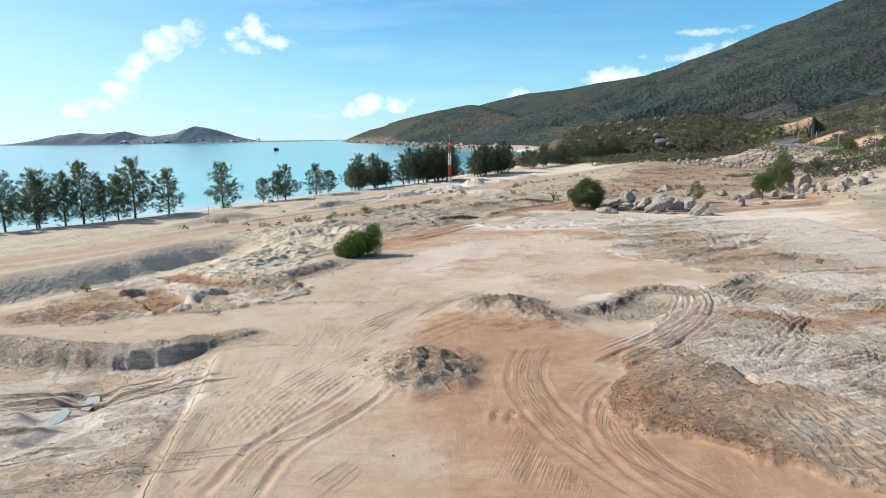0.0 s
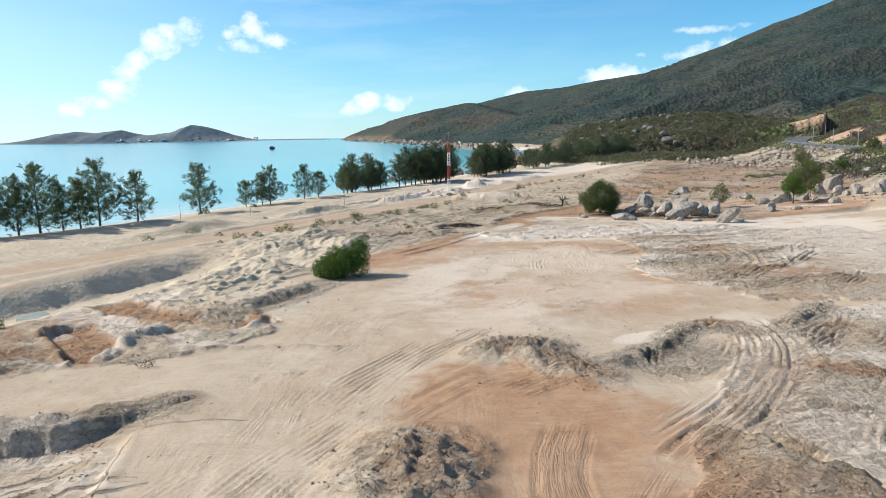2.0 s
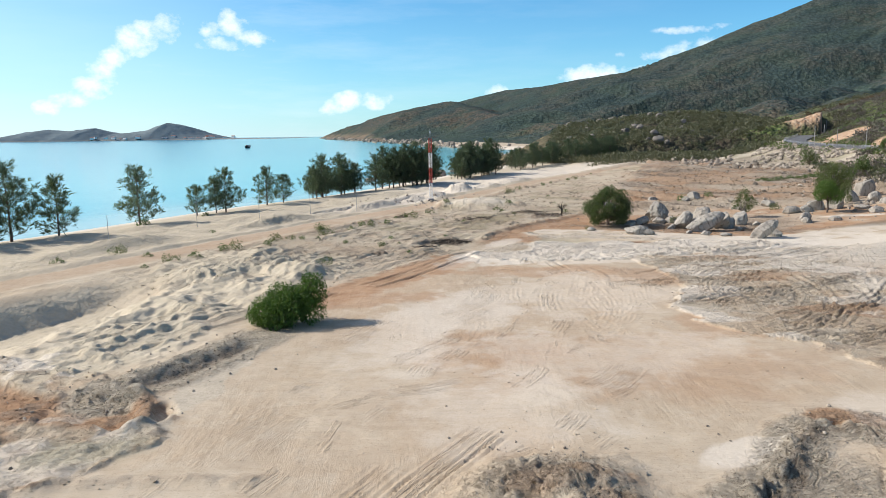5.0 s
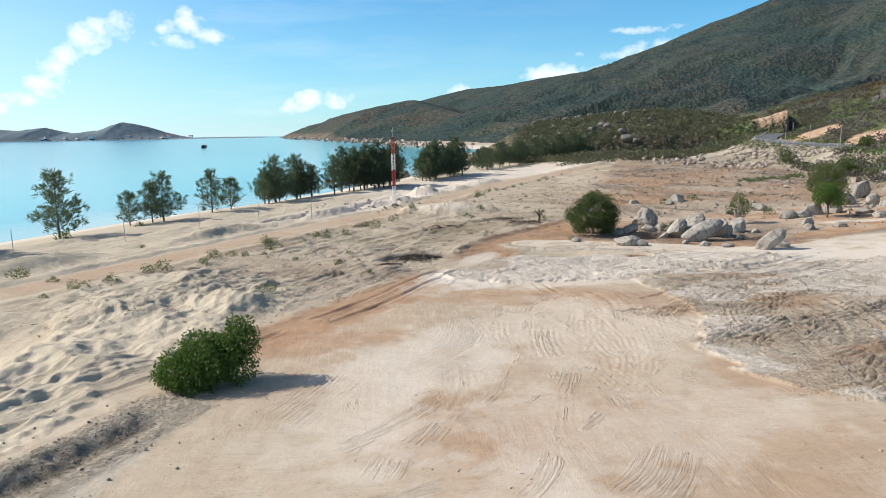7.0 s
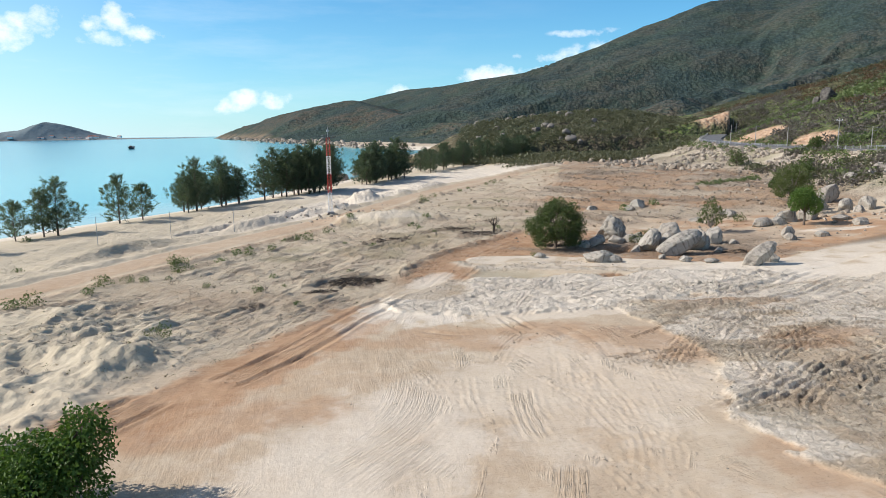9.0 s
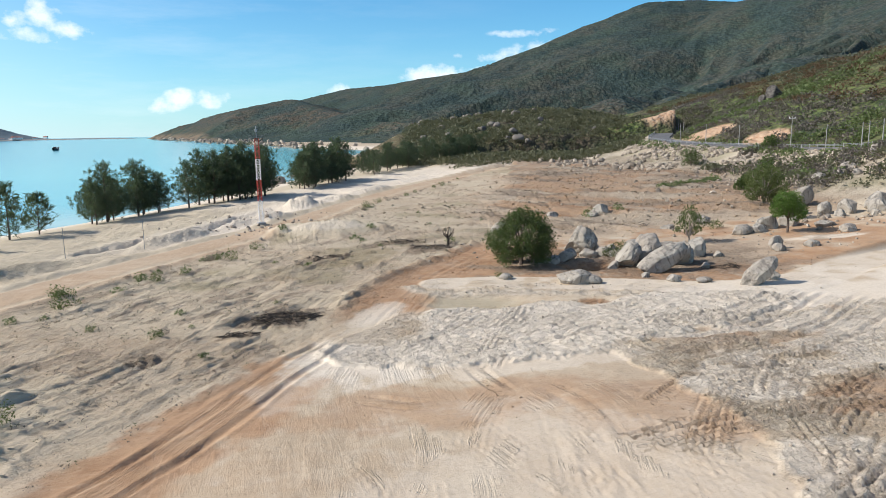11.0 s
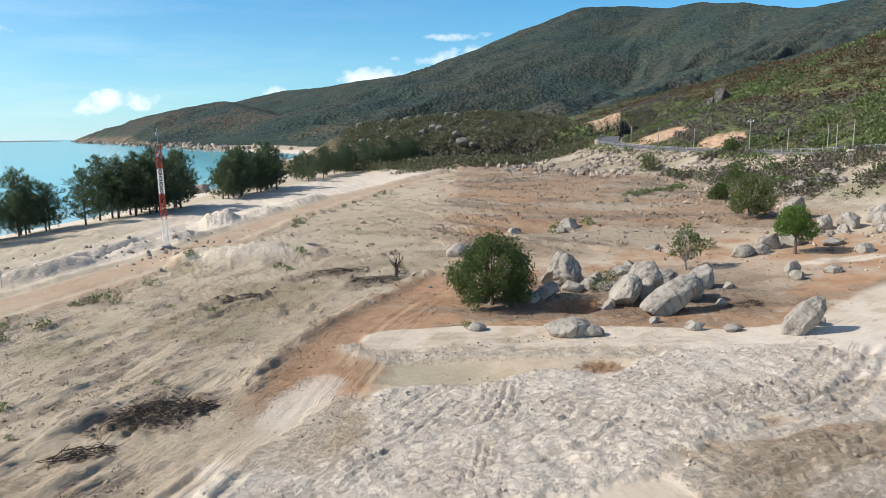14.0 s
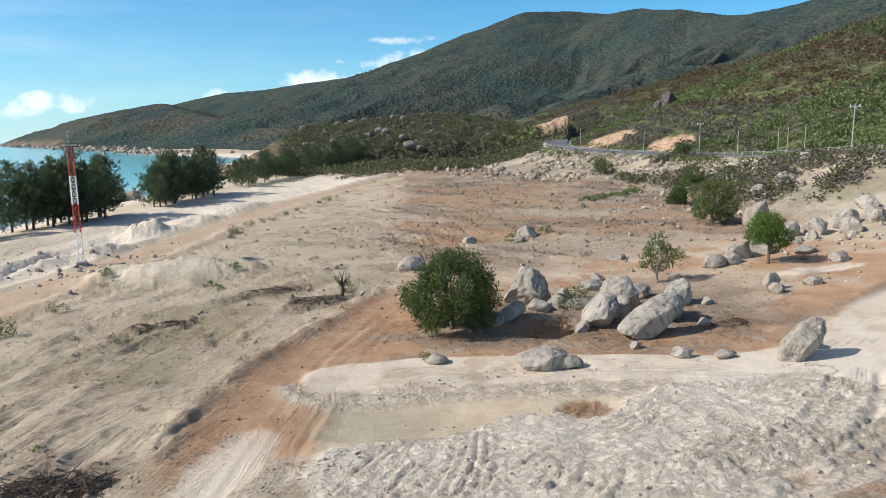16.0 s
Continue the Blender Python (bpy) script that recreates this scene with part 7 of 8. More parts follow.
def stones(name, places, seed, label, material=RUBBLE, detail=1):
    """Loose stones that nobody could count, one mesh."""
    base = bmesh.new()
    bmesh.ops.create_icosphere(base, subdivisions=detail, radius=1.0)
    bv = np.array([v.co for v in base.verts])
    bf = np.array([[v.index for v in f.verts] for f in base.faces])
    base.free()
    rng = np.random.default_rng(seed)
    vs, fs = [], []
    for k, (x, y, r) in enumerate(places):
        q = rng.normal(0, 1, (3, 3))
        q, _ = np.linalg.qr(q)
        v = (bv * (1 + rng.normal(0, 0.16, (len(bv), 1)))) * (r * rng.uniform(0.6, 1.2, 3)) @ q
        vs.append(v + np.array([x, y, floor_z(x, y) + r * 0.25]))
        fs.append(bf + k * len(bv))
    return tagged(new(name, np_mesh(name, np.concatenate(vs), np.concatenate(fs), material)), label, "stones", kind="stuff")


rng = random.Random(21)
nrng = np.random.default_rng(22)
cx_, cy_ = nrng.uniform(70, 122, 9000), nrng.uniform(146, 275, 9000)
ch_ = along(cx_, cy_, HIGHWAY)[1]
lump = fbm(cx_ / 8, cy_ / 8, 77, 3)
ok = (ch_ > -26) & (ch_ < -4.5) & ((lump > np.where(cy_ < 195, 0.57, 0.52)) | ((cy_ > 198) & (cy_ < 250) & (ch_ > -17) & (lump > 0.38)))
rip = [(x, y, rng.choice((0.18, 0.22, 0.28, 0.36, 0.5, 0.75)) * (0.85 if y > 195 else 0.65)) for x, y in zip(cx_[ok][:1900], cy_[ok][:1900])]
stones("rubble_bank", rip, 31, "tumbled pale quarry stones on the bank under the road", detail=2)
loose = []
for cx, cy, sx_, sy_, n, lo, hi in ((28, 108, 4, 1.0, 90, 0.03, 0.10), (20, 110.8, 4.0, 0.35, 170, 0.04, 0.13), (24, 105.5, 4, 1.0, 110, 0.04, 0.13), (35, 117, 9, 4, 140, 0.04, 0.16), (52, 120, 8, 4, 130, 0.08, 0.3), (14, 103, 4, 1, 60, 0.05, 0.16), (29, 98.5, 3.5, 1.5, 160, 0.05, 0.15),
                            (24, 83, 3, 4, 130, 0.05, 0.16), (5.8, 54, 2.5, 1.2, 60, 0.05, 0.16), (-1, 36, 1.6, 1.3, 60, 0.05, 0.15), (11, 32, 2.2, 2.2, 90, 0.05, 0.15), (17, 55, 3, 1, 50, 0.06, 0.2), (26, 58, 2.5, 1.5, 60, 0.06, 0.2), (33, 50, 6, 6, 160, 0.06, 0.22), (-13, 66, 3, 3.5, 110, 0.05, 0.16), (-20, 58, 4, 3, 60, 0.06, 0.2), (-21, 41.0, 4, 0.7, 60, 0.05, 0.14), (12, 114, 2.5, 3, 60, 0.03, 0.09), (21, 130, 4, 3, 70, 0.06, 0.25), (3, 107, 3, 2, 60, 0.03, 0.1), (90, 165, 14, 12, 160, 0.15, 0.6), (68, 150, 14, 10, 110, 0.1, 0.4), (0, 157, 7, 5, 110, 0.1, 0.4), (10, 70, 12, 12, 110, 0.03, 0.08), (70, 126, 8, 5, 120, 0.1, 0.45), (92, 235, 5, 14, 110, 0.4, 1.2)):
    small = 0.6 if cy < 125 else 1.0
    for _ in range(n if cy > 125 else n * 2 // 3):
        loose.append((rng.gauss(cx, sx_), rng.gauss(cy, sy_), small * (lo + (hi - lo) * rng.random() ** 2.5)))
stones("loose_stones", loose, 32, "loose stones and clods scattered over the site")
sea_rocks = []
for k in range(330):
    i = rng.randrange(60, 230)
    p = SHORE[min(i, len(SHORE) - 1)]
    spread = 5 + p[1] * 0.008
    sea_rocks.append((p[0] + rng.gauss(0, spread), p[1] + rng.gauss(0, spread * 2), rng.uniform(1.0, 2.2) * (1 + p[1] / 1400)))
for k in range(70):
    sea_rocks.append((rng.gauss(50, 7), rng.gauss(395, 14), rng.uniform(1.2, 3.6)))
stones("shore_rocks", sea_rocks, 33, "pale granite rocks along the foot of the cape", detail=2)


# crumbs and clods of the ground's own soil
def clods(name, n, x0, x1, y0, y1, lo, hi, seed, label):
    """Angular clods in drifts, thickest on broken ground, coloured as the soil under them."""
    g = np.random.default_rng(seed)
    xs, ys = g.uniform(x0, x1, n * 8), g.uniform(y0, y1, n * 8)
    i, j = np.searchsorted(land.y, ys), np.searchsorted(land.x, xs)
    broken, made = land.marks["clod"][i, j], land.soil["dark"][i, j]
    drift = ramp(fbm(xs / 4.0, ys / 4.0, seed + 3, 4, 0.6), 0.50, 0.68) * ramp(fbm(xs / 0.9, ys / 0.9, seed + 8, 2), 0.4, 0.65)
    want = 0.025 * drift + 0.6 * broken * (0.04 + drift) + 0.2 * made
    want *= along(xs, ys, COAST_ROAD)[1] > 3
    pick = np.flatnonzero(g.uniform(0, 0.6, n * 8) < want)[:n]
    xs, ys, i, j = xs[pick], ys[pick], i[pick], j[pick]
    n = len(pick)
    cube = np.array([(-1, -1, -1), (1, -1, -1), (1, 1, -1), (-1, 1, -1), (-1, -1, 1), (1, -1, 1), (1, 1, 1), (-1, 1, 1)], float)
    quad = np.array([(0, 3, 2, 1), (4, 5, 6, 7), (0, 1, 5, 4), (1, 2, 6, 5), (2, 3, 7, 6), (3, 0, 4, 7)])
    r = lo + (hi - lo) * g.uniform(0, 1, n) ** 5
    v = (cube[None] + g.uniform(-0.55, 0.55, (n, 8, 3))) * (0.6 * r[:, None] * g.uniform(0.6, 1.3, (n, 3)))[:, None, :]
    a = g.uniform(0, 6.283, n)
    c, s = np.cos(a)[:, None], np.sin(a)[:, None]
    v = np.stack([v[..., 0] * c - v[..., 1] * s, v[..., 0] * s + v[..., 1] * c, v[..., 2] * 0.75], -1)
    v += np.stack([xs, ys, land.Z[i, j] + r * 0.2], -1)[:, None, :]
    me = np_mesh(name, v.reshape(-1, 3), (quad[None] + 8 * np.arange(n)[:, None, None]).reshape(-1, 4), SOIL)
    take = lambda field: np.repeat(field[i, j], 8)
    paint(me, "soil", [take(land.soil[k]) for k in ("red", "white", "dull")])
    paint(me, "cover", [take(land.soil[k]) for k in ("sand", "dark", "green")])
    paint(me, "marks", [np.zeros(n * 8), take(land.marks["clod"]) * 0.3, take(land.marks["wet"])])
    crack_at = me.attributes.new("crack", "FLOAT", "POINT")
    crack_at.data.foreach_set("value", np.full(n * 8, 3.0, np.float32))
    return tagged(new(name, me), label, "clods", kind="stuff")


clods("soil_clods", 30000, -27, 42, 20, 75, 0.02, 0.08, 71, "broken clods and crumbs of dry soil")
clods("back_clods", 7000, 18, 105, 128, 235, 0.06, 0.28, 73, "broken clods and stones on brown levelled ground")
clods("far_clods", 26000, -27, 55, 75, 130, 0.02, 0.10, 72, "broken clods and crumbs of dry soil")

# rocks on the knoll and the slope
CRAGS = ((99, 384, 3.4), (105, 386, 2.8), (93, 388, 2.4), (110, 380, 2.2), (100, 318, 3.0), (103, 316, 2.0), (97, 322, 1.7), (86, 388, 2.0), (78, 392, 2.4), (128, 372, 2.0), (118, 340, 1.8))
for k in range(26):
    x, y, r = (CRAGS[k][0], CRAGS[k][1], 0.7 * CRAGS[k][2]) if k < len(CRAGS) else (rng.uniform(62, 165), rng.uniform(320, 385), rng.uniform(0.8, 2.0))
    z = slope_z(x, y)
    ob = new("boulder", boulder_mesh(1000 + k % 7, (r * 1.2, r, r * 0.9), 3))
    ob.data.materials[0] = HILL_ROCK
    ob.matrix_basis = pose(x, y, z + r * 0.35, 0, 0, rng.uniform(0, 360))
    tagged(ob, "grey granite outcrop among dark hillside scrub", "boulder", "outcrops on the hillside")
for x, y, r in ((171, 263, 3.4), (169, 265.5, 2.2)):
    ob = new("boulder", boulder_mesh(1010, (r, r * 0.8, r * 1.1), 3))
    ob.data.materials[0] = DARK_ROCK
    ob.matrix_basis = pose(x, y, slope_z(x, y) + r * 0.5, 0, 0, 30)
    tagged(ob, "dark standing rock on the hillside", "boulder", "outcrops on the hillside")


# scrub that covers the nearer slopes
def scrub(name, places, seed, material, label):
    """Rounded bushes made of leaf clumps, past counting, in one mesh."""
    rng = np.random.default_rng(seed)
    vs, fs, n0 = [], [], 0
    for x, y, z, r, n in places:
        d = rng.normal(0, 1, (n, 3))
        d /= np.linalg.norm(d, axis=1)[:, None]
        d[:, 2] = np.abs(d[:, 2]) * 0.8
        c = np.array([x, y, z]) + d * r * rng.uniform(0.75, 1.1, (n, 1))
        v, f = blades(rng, c, d + np.array([0, 0, 0.2]), r * 0.46, r * 0.30, 1, 0.12 * r)
        vs.append(v)
        fs.append(f + n0)
        n0 += len(v)
    return tagged(new(name, np_mesh(name, np.concatenate(vs), np.concatenate(fs), material)), label, "scrub", kind="stuff")


def hillside_spots(n, x0, x1, y0, y1, lo, hi, leaves, seed, test):
    """Places of bushes on the slopes where test holds."""
    g = np.random.default_rng(seed)
    xs, ys = g.uniform(x0, x1, n * 6), g.uniform(y0, y1, n * 6)
    hs = along(xs, ys, HIGHWAY)[1]
    zs, _, si = hill_heights(xs, ys)
    zs = road_cut(xs, ys, zs, hs)
    pick = test(xs, ys, zs, si, hs, fbm(xs / 30, ys / 30, 9, 3))
    return [(x, y, max(z, floor_z(x, y)) + 0.1, r, leaves) for x, y, z, r in zip(xs[pick][:n], ys[pick][:n], zs[pick][:n], g.uniform(lo, hi, n))]


def bank_bushes(n, seed):
    """Places of bushes below the southern bend of the road."""
    g = np.random.default_rng(seed)
    xs, ys = g.uniform(75, 120, n * 9), g.uniform(138, 200, n * 9)
    hs = along(xs, ys, HIGHWAY)[1]
    pick = (hs < -5) & (hs > -24) & (fbm(xs / 7, ys / 7, 63, 3) > 0.48)
    return list(zip(xs[pick][:n], ys[pick][:n], g.uniform(0.5, 1.5, n)))


def open_slope(x, y, s, h):
    free = (h > 9) & (s > 40)
    for cx, cy, rx, ry in QUARRIES:
        free &= np.hypot((x - cx) / rx, (y - cy) / ry) > 0.9
    return free


scrub("green_scrub", hillside_spots(2400, 100, 260, 110, 330, 0.8, 1.7, 46, 51, lambda x, y, z, s, h, g: open_slope(x, y, s, h) & (g > 0.46) & (h < 95)), 41, LEAF_SCRUB, "green scrub bushes on the slope above the road")
scrub("dry_scrub", hillside_spots(1300, 100, 260, 110, 420, 0.8, 1.7, 32, 52, lambda x, y, z, s, h, g: open_slope(x, y, s, h) & (g < 0.52) & (h < 38)), 42, LEAF_BARE, "leafless grey scrub on the slope above the road")
scrub("rusty_scrub", hillside_spots(2600, 100, 300, 110, 470, 0.8, 1.9, 36, 55, lambda x, y, z, s, h, g: open_slope(x, y, s, h) & (g < 0.60) & (h > 34)), 49, LEAF_RUST, "rust-brown scrub higher on the slope")
scrub("upper_scrub", hillside_spots(1500, 150, 300, 110, 560, 1.0, 2.2, 30, 53, lambda x, y, z, s, h, g: h > 45), 45, LEAF_OLIVE, "dark olive scrub high on the slope")
scrub("dark_scrub", hillside_spots(1500, 50, 200, 285, 400, 1.0, 2.2, 46, 54, lambda x, y, z, s, h, g: ((h > 9) | (h < -9)) & (s > 25) & (open_slope(x, y, 99, 99))), 43, LEAF_OLIVE, "dark green scrub on the rocky knoll")
scrub("bank_scrub", [(x, y, floor_z(x, y) + 0.2, r, 46) for x, y, r in bank_bushes(150, 61)], 50, LEAF_OLIVE, "olive bushes on the bank below the road")
scrub("dry_bank_scrub", [(x, y, floor_z(x, y) + 0.2, r, 46) for x, y, r in bank_bushes(110, 62)], 56, LEAF_BARE, "leafless grey-brown bushes on the bank below the road")
verge_spots = []
for k in range(260):
    i = rng.randrange(56, len(HIGHWAY) - 20)
    p, n = HIGHWAY[i], HIGHWAY[i + 1] - HIGHWAY[i - 1]
    n = n / np.hypot(*n)
    off = rng.choice((rng.uniform(5.5, 9), rng.uniform(5.5, 12), -rng.uniform(6, 9))) if p[1] > 180 else rng.choice((rng.uniform(5.5, 10), -rng.uniform(6, 22), -rng.uniform(6, 30)))
    x, y = p[0] + n[1] * off, p[1] - n[0] * off
    verge_spots.append((x, y, floor_z(x, y) + 0.1, rng.uniform(0.5, 1.5), 40))
scrub("verge_scrub", verge_spots, 44, LEAF_SCRUB, "mixed green bushes along the road verge")
fx_, fy_ = nrng.uniform(58, 150, 900), nrng.uniform(262, 330, 900)
fh_ = np.abs(along(fx_, fy_, HIGHWAY)[1])
ok = (fh_ > 6) & (along(fx_, fy_, SHORE)[1] > 24)
foot = [(x, y, floor_z(x, y) + 0.1, rng.uniform(0.8, 2.0), 36) for x, y in zip(fx_[ok], fy_[ok])]
scrub("foot_scrub", foot, 46, LEAF_OLIVE, "low dark bushes at the foot of the knoll")


tx_, ty_ = nrng.uniform(-24, 44, 9000), nrng.uniform(86, 200, 9000)
t_field = (along(tx_, ty_, FIELD_EDGE)[1] < -0.5) & (along(tx_, ty_, COAST_ROAD)[1] > 3.2) & (fbm(tx_ / 6, ty_ / 6, 91, 3) > 0.46)
tufts = [(x, y, floor_z(x, y), rng.uniform(0.07, 0.26), 9) for x, y in zip(tx_[t_field][:2600], ty_[t_field][:2600])]
scrub("green_tufts", tufts[:650], 57, LEAF_OLIVE, "low olive weeds and seedlings scattered over sand")
scrub("dry_tufts", tufts[650:], 47, LEAF_DRY, "dry grass tufts and twigs scattered over sand")
bx_, by_ = nrng.uniform(22, 105, 2500), nrng.uniform(126, 235, 2500)
t_back = (along(bx_, by_, FIELD_EDGE)[1] > 2) & (along(bx_, by_, HIGHWAY)[1] < -8) & (fbm(bx_ / 9, by_ / 9, 92, 3) > 0.46)
scrub("dry_weeds", [(x, y, floor_z(x, y), rng.uniform(0.08, 0.3), 8) for x, y in zip(bx_[t_back][:900], by_[t_back][:900])], 48, LEAF_DRY, "low dry weeds on brown levelled ground")


# ---- dead wood ----
def dead_tree(x, y):
    t = thing("dead_tree", "small charred leafless tree on sandy ground", "tree", pose(x, y, floor_z(x, y) - 0.1))
    bm = bmesh.new()
    r = random.Random(61)
    tube(bm, [(0, 0, 0), (0.1, 0, 0.7), (0.0, 0.1, 1.3)], [0.16, 0.12, 0.08], 7)
    for k in range(9):
        a, l = k * 0.75, r.uniform(0.7, 1.3)
        p = Vector((0.05, 0, r.uniform(0.6, 1.25)))
        q = p + Vector((math.cos(a) * l * 0.5, math.sin(a) * l * 0.5, l * 0.55))
        e = q + Vector((math.cos(a + 0.5) * l * 0.25, math.sin(a + 0.5) * l * 0.3, l * 0.45))
        tube(bm, [p, q, e], [0.05, 0.035, 0.012], 5)
    part("trunk", bm, t, material=CHAR)


dead_tree(21.4, 132.0)


def brush_pile(x, y, rx, ry, h, n, seed, label):
    """A heap of sticks and burnt branches."""
    bm = bmesh.new()
    r = random.Random(seed)
    for k in range(n):
        a, d = r.uniform(0, 6.283), math.sqrt(r.uniform(0, 1))
        px, py = math.cos(a) * rx * d, math.sin(a) * ry * d
        pz = floor_z(x + px, y + py) + h * (1 - d) * r.uniform(0.2, 1.0) + 0.03
        b, l, up = r.uniform(0, 6.283), r.uniform(0.4, 1.4), r.uniform(-0.15, 0.35)
        q = Vector((math.cos(b), math.sin(b), up)) * l
        p = Vector((px, py, pz))
        tube(bm, [p - q / 2, p + Vector((0, 0, 0.05)), p + q / 2], [0.014, 0.02, 0.008], 4)
    me = bpy.data.meshes.new("brush_pile")
    bm.to_mesh(me)
    bm.free()
    me.materials.append(CHAR)
    ob = new("brush_pile", me)
    ob.location = (x, y, 0)
    tagged(ob, label, "brushwood", "burnt brush piles", "stuff")


for k, (x, y, rx, ry, h, n) in enumerate(((3.4, 107.4, 2.4, 1.3, 0.45, 260), (0.5, 103.9, 1.3, 0.8, 0.2, 60), (19.4, 131.0, 2.4, 1.2, 0.3, 110), (17.0, 136.5, 3.0, 1.0, 0.25, 90), (8.0, 129.0, 2.2, 0.9, 0.2, 60), (25.8, 121.6, 2.5, 1.0, 0.4, 60), (29.6, 121.2, 1.4, 1.0, 0.7, 70), (42.0, 112.8, 1.5, 0.8, 0.3, 50))):
    brush_pile(x, y, rx, ry, h, n, 1100 + k, "heap of burnt black branches on sandy ground")


# ---- mast ----
def lattice_mast(x, y, height, half):
    z = floor_z(x, y)
    t = thing("radio_mast", "slim lattice mast painted in red and white bands", "mast", pose(x, y, z, 0, 0, 12))
    bm = bmesh.new()
    box(bm, (1.0, 1.0, 0.4), (0, 0, 0.0))
    bmesh.ops.bevel(bm, geom=bm.edges[:], offset=0.04, segments=1, affect="EDGES")
    part("base_block", bm, t, "concrete base block", CONCRETE)
    step, seg = height / 4, 4
    for k in range(4):
        bm = bmesh.new()
        z0 = 0.3 + k * (height - 0.3) / 4
        z1 = 0.3 + (k + 1) * (height - 0.3) / 4
        corners = [(-half, -half), (half, -half), (half, half), (-half, half)]
        for cx, cy in corners:
            tube(bm, [(cx, cy, z0), (cx, cy, z1)], [0.028, 0.028], 6)
        for i in range(seg):
            a, b = z0 + (z1 - z0) * i / seg, z0 + (z1 - z0) * (i + 1) / seg
            for (ax, ay), (bx, by) in zip(corners, corners[1:] + corners[:1]):
                tube(bm, [(ax, ay, a), (bx, by, b)], [0.013, 0.013], 5)
                tube(bm, [(bx, by, a), (ax, ay, b)], [0.013, 0.013], 5)
                tube(bm, [(ax, ay, b), (bx, by, b)], [0.02, 0.02], 5)
        part("mast_section", bm, t, "red lattice section" if k % 2 else "white lattice section", RED_PAINT if k % 2 else WHITE_PAINT)
    bm = bmesh.new()
    box(bm, (1.7, 1.7, 0.07), (0, 0, height + 0.05))
    for a in range(4):
        c, s = math.cos(a * math.pi / 2), math.sin(a * math.pi / 2)
        tube(bm, [(c * half, s * half, height - 0.5), (c * 0.8, s * 0.8, height)], [0.03, 0.03], 5)
        tube(bm, [(0.82 * (c - s), 0.82 * (s + c), height), (0.82 * (c - s), 0.82 * (s + c), height + 0.35)], [0.025, 0.025], 5)
        tube(bm, [(0.82 * (c - s), 0.82 * (s + c), height + 0.35), (0.82 * (-s - c), 0.82 * (c - s), height + 0.35)], [0.02, 0.02], 5)
    part("platform", bm, t, "dark steel platform", DARK_METAL)
    bm = bmesh.new()
    tube(bm, [(0, 0, height), (0, 0, height + 1.6)], [0.05, 0.03], 6)
    box(bm, (0.28, 0.28, 0.35), (0, 0, height + 1.0))
    part("aerial", bm, t, "short grey aerial", STEEL)
    return t


lattice_mast(1.9, 156.0, 11.3, 0.25)


# ---- highway, posts and lines ----
def ribbon(name, line, half, lift, thick, material, label, category):
    """A slab that follows a line, with its own thickness."""
    d = np.gradient(line, axis=0)
    n = np.stack([d[:, 1], -d[:, 0]], 1) / np.hypot(d[:, 0], d[:, 1])[:, None]
    z = np.array([float(highway_z(p[1])) for p in line])
    z = np.convolve(np.pad(z, 6, mode="edge"), np.ones(13) / 13, "valid") + lift
    rows = []
    for s, dz in ((-half, -thick), (-half, 0), (half, 0), (half, -thick)):
        rows.append(np.stack([line[:, 0] + n[:, 0] * s, line[:, 1] + n[:, 1] * s, z + dz], 1))
    v = np.concatenate(rows)
    k = len(line)
    f = [(r * k + i, r * k + i + 1, (r + 1) * k + i + 1, (r + 1) * k + i) for r in range(3) for i in range(k - 1)]
    return tagged(new(name, np_mesh(name, v, f, material)), label, category, kind="structure"), z, n


ROAD_LINE = HIGHWAY[HIGHWAY[:, 1] > 139]
road, road_z, road_n = ribbon("road", ROAD_LINE, 3.6, 0.35, 0.8, ASPHALT, "grey asphalt coast road winding past the hill", "road")
bm = bmesh.new()
box(bm, (0.16, 0.16, 0.9), (0, 0, 0.35))
bmesh.ops.bevel(bm, geom=bm.edges[:], offset=0.015, segments=1, affect="EDGES")
POST = bpy.data.meshes.new("guard_post")
bm.to_mesh(POST)
bm.free()
POST.materials.append(CONCRETE)
rail = thing("guard_rail", "pale concrete and steel guard rail along the road", "guard rail")
edge = np.stack([ROAD_LINE[:, 0] - road_n[:, 0] * 3.4, ROAD_LINE[:, 1] - road_n[:, 1] * 3.4], 1)
for dz, r in ((0.62, 0.05), (0.38, 0.04)):
    bm = bmesh.new()
    tube(bm, [(p[0], p[1], z + dz) for p, z in zip(edge[1:-4], road_z[1:-4])], [r] * len(edge[1:-4]), 5)
    part("rail", bm, rail, material=STEEL)
for k in range(1, len(edge) - 4):
    ob = part("post", POST, rail)
    ob.location = (edge[k, 0], edge[k, 1], road_z[k])


def utility_pole_meshes(height):
    bm = bmesh.new()
    tube(bm, [(0, 0, -0.4), (0, 0, height)], [0.12, 0.08], 8)
    pole = bpy.data.meshes.new("pole")
    bm.to_mesh(pole)
    bm.free()
    pole.materials.append(CONCRETE)
    bm = bmesh.new()
    box(bm, (0.12, 1.6, 0.12), (0, 0, height - 0.5))
    arm = bpy.data.meshes.new("crossarm")
    bm.to_mesh(arm)
    bm.free()
    arm.materials.append(STEEL)
    bm = bmesh.new()
    tube(bm, [(0, 0, height - 0.45), (0, 0, height - 0.3), (0, 0, height - 0.15)], [0.05, 0.08, 0.04], 6)
    ins = bpy.data.meshes.new("insulator")
    bm.to_mesh(ins)
    bm.free()
    ins.materials.append(WHITE_PAINT)
    return pole, arm, ins


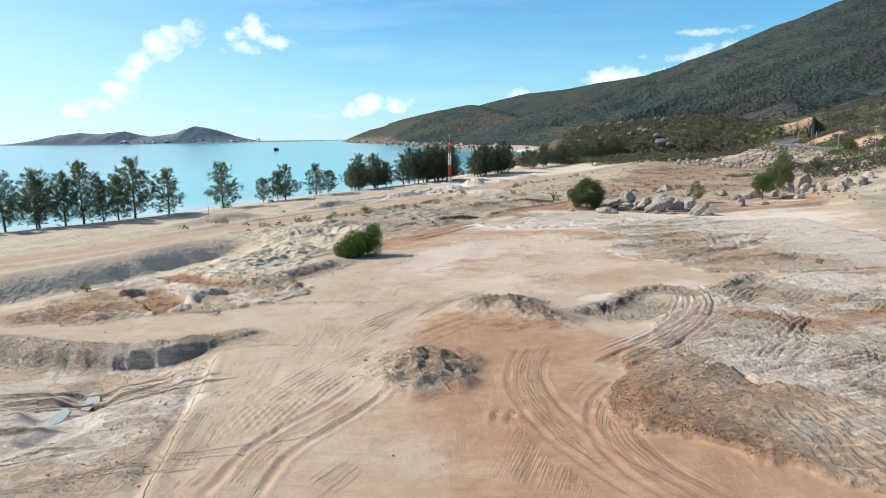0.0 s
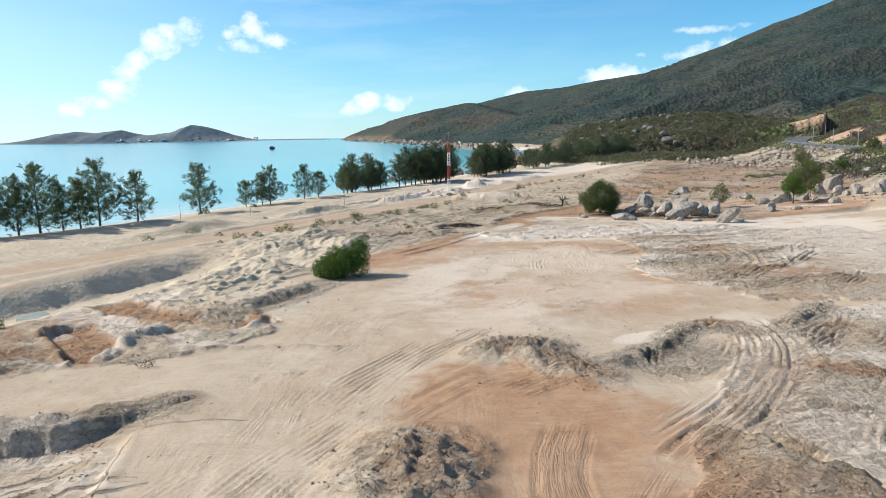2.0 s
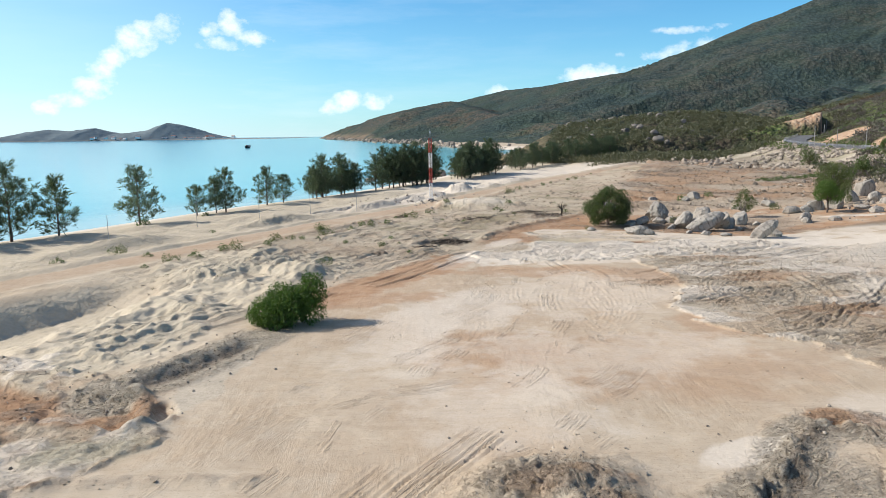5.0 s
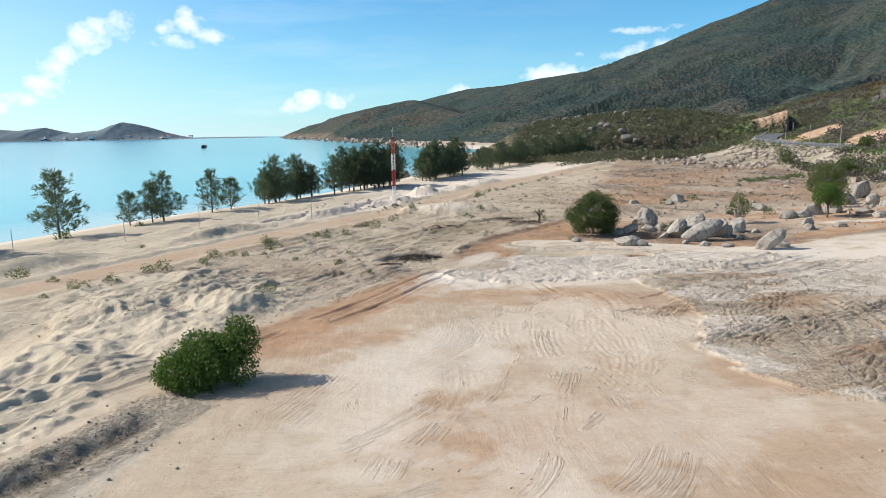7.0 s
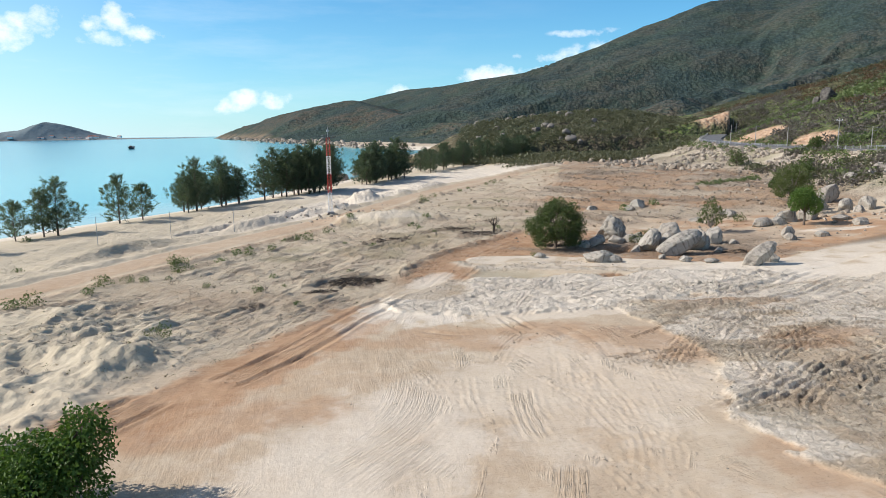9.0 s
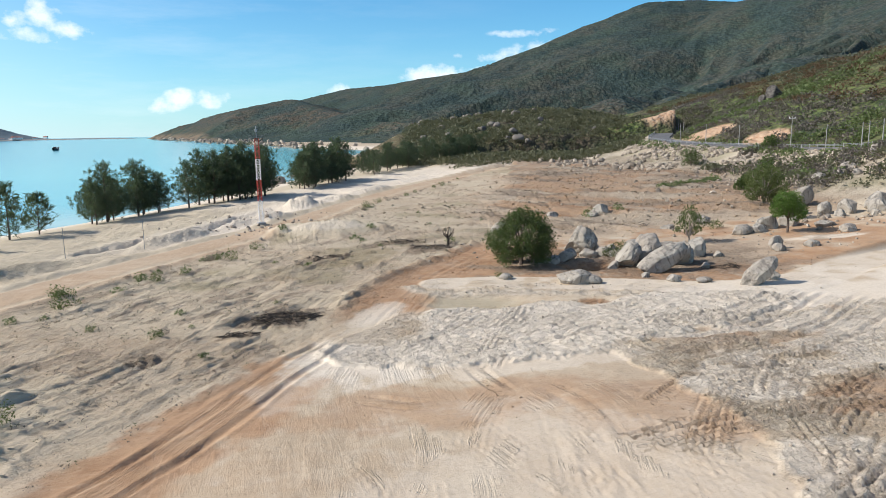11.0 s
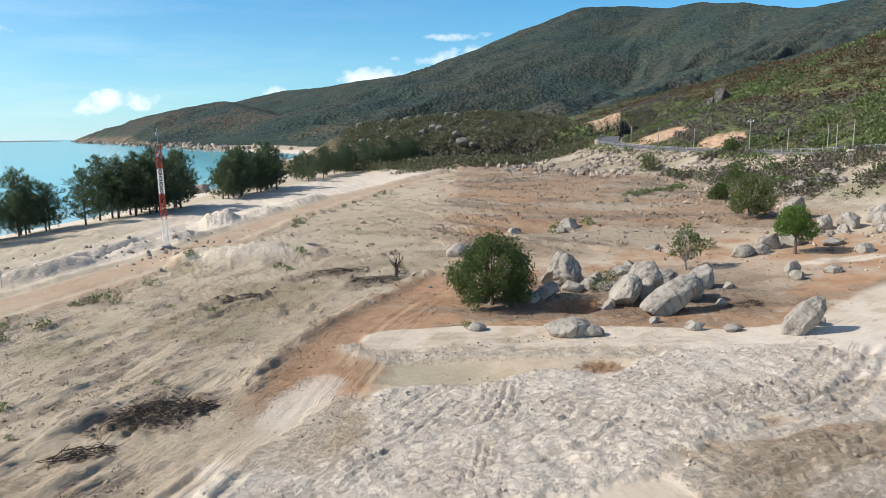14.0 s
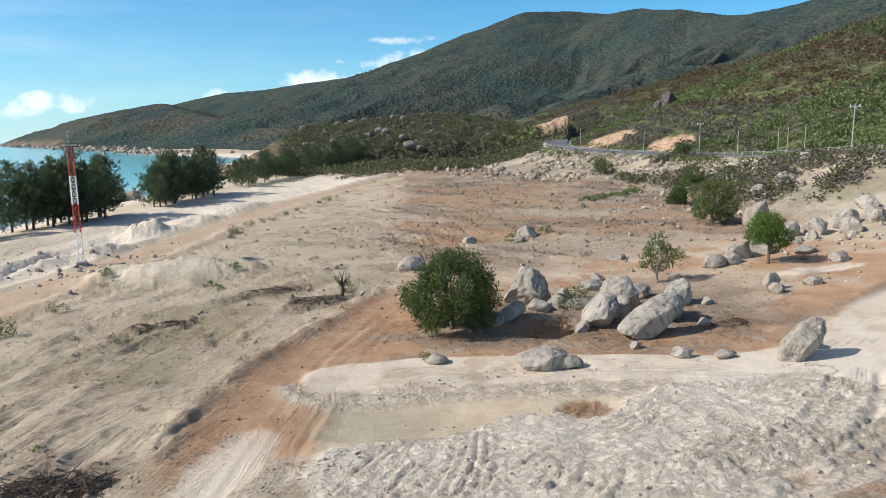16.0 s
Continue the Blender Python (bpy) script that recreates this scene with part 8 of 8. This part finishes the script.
POLES = {h: utility_pole_meshes(h) for h in (5.5, 6.0, 7.5)}
tops = []
for k, (x, y, h, arms) in enumerate(((129, 240, 5.5, False), (126.5, 222, 5.5, False), (126.5, 203, 7.5, True), (124.5, 190, 5.5, False), (121, 177, 5.5, False), (114.5, 166, 5.5, False), (108.5, 153, 7.5, True), (98, 137, 5.5, False), (131, 256, 5.5, False), (150, 283, 5.5, False), (176, 326, 6.0, False), (117.5, 172, 5.5, False))):
    z = floor_z(x, y)
    t = thing("utility_pole", "pale concrete utility pole beside the coast road", "utility pole", pose(x, y, z, 0, 0, 20), "poles along the road")
    part("pole", POLES[h][0], t)
    if arms:
        part("crossarm", POLES[h][1], t)
        for dy in (-0.65, 0, 0.65):
            part("insulator", POLES[h][2], t).location = (0, dy, 0)
    if k < 8:
        tops.append(Vector((x, y, z + h - 0.3)))
for a, b in zip(tops, tops[1:]):
    for off in (0.0, 0.7):
        bm = bmesh.new()
        pts = [a.lerp(b, f) + Vector((0, 0, off - 0.5 - 0.5 * (1 - (2 * f - 1) ** 2))) for f in np.linspace(0, 1, 9)]
        tube(bm, pts, [0.022] * 9, 4)
        me = bpy.data.meshes.new("power_line")
        bm.to_mesh(me)
        bm.free()
        me.materials.append(DARK_METAL)
        tagged(new("power_line", me), "dark power line strung between utility poles", "cable", "power lines")

# thin stakes along the coast road
bm = bmesh.new()
tube(bm, [(0, 0, -0.3), (0, 0, 3.2)], [0.04, 0.035], 6)
STAKE = bpy.data.meshes.new("stake")
bm.to_mesh(STAKE)
bm.free()
STAKE.materials.append(STEEL)
for x, y in ((-38.5, 113.5), (-24.5, 133), (-10.5, 141), (-31, 124), (-17.5, 137.5)):
    ob = new("stake", STAKE)
    ob.location = (x, y, floor_z(x, y))
    tagged(ob, "thin grey steel stake in the sand", "stake", "stakes along the coast road")


# ---- far across the water ----
def far_house(x, y, z, sx, sy, sz, turn, roof):
    t = thing("house", "small white village house on the island shore", "house", pose(x, y, z, 0, 0, turn), "houses on the island")
    bm = bmesh.new()
    box(bm, (sx, sy, sz), (0, 0, sz / 2))
    part("wall", bm, t, material=HOUSE_WALL)
    bm = bmesh.new()
    a = [bm.verts.new(p) for p in ((-sx * 0.55, -sy * 0.55, sz), (sx * 0.55, -sy * 0.55, sz), (sx * 0.55, sy * 0.55, sz), (-sx * 0.55, sy * 0.55, sz), (-sx * 0.5, 0, sz + roof), (sx * 0.5, 0, sz + roof))]
    for f in ((0, 1, 5, 4), (2, 3, 4, 5), (1, 2, 5), (3, 0, 4), (3, 2, 1, 0)):
        bm.faces.new([a[i] for i in f])
    part("roof", bm, t, material=ROOF_TILE)


rng = random.Random(77)
for k in range(34):
    f = rng.uniform(0.36, 0.80)
    ix, iy = float(np.interp(f, isle_run, isle[:, 0])), float(np.interp(f, isle_run, isle[:, 1]))
    back_ = rng.uniform(95, 140)
    far_house(ix - 0.36 * back_, iy - 0.93 * back_, rng.uniform(-0.5, 5.5), rng.uniform(8, 18), rng.uniform(7, 10), rng.uniform(4, 9), rng.uniform(-30, 40), rng.uniform(1, 3))
for x, y, s in ((235, 1080, 1.0), (262, 1090, 1.3)):
    far_house(x, y, float(hill_heights(np.array([x]), np.array([y]), FAR_RIDGES)[0][0]), 16 * s, 10, 6, 10, 2)


def fishing_boat(x, y):
    t = thing("fishing_boat", "small dark fishing boat on the calm bay", "boat", pose(x, y, SEA_Z, 0, 0, 80))
    bm = bmesh.new()
    secs = []
    for f in np.linspace(0, 1, 9):
        w = 1.7 * math.sin(math.pi * (0.18 + 0.72 * f)) ** 0.7
        lift = 1.3 * (2 * f - 0.9) ** 2
        secs.append([bm.verts.new((-6 + 12 * f, s * w * g, h + lift * u)) for s, g, h, u in ((-1, 1.0, 1.5, 1), (-1, 0.75, 0.2, 0.3), (0, 0, -0.5, 0.2), (1, 0.75, 0.2, 0.3), (1, 1.0, 1.5, 1))])
    for a, b in zip(secs, secs[1:]):
        for k in range(4):
            bm.faces.new((a[k], a[k + 1], b[k + 1], b[k]))
        bm.faces.new((a[4], a[0], b[0], b[4]))
    part("hull", bm, t, material=DARK_METAL)
    bm = bmesh.new()
    box(bm, (3.2, 2.2, 2.0), (-2.2, 0, 2.6))
    bmesh.ops.bevel(bm, geom=bm.edges[:], offset=0.12, segments=1, affect="EDGES")
    part("cabin", bm, t, material=ROOF_TILE)


fishing_boat(-205, 862)
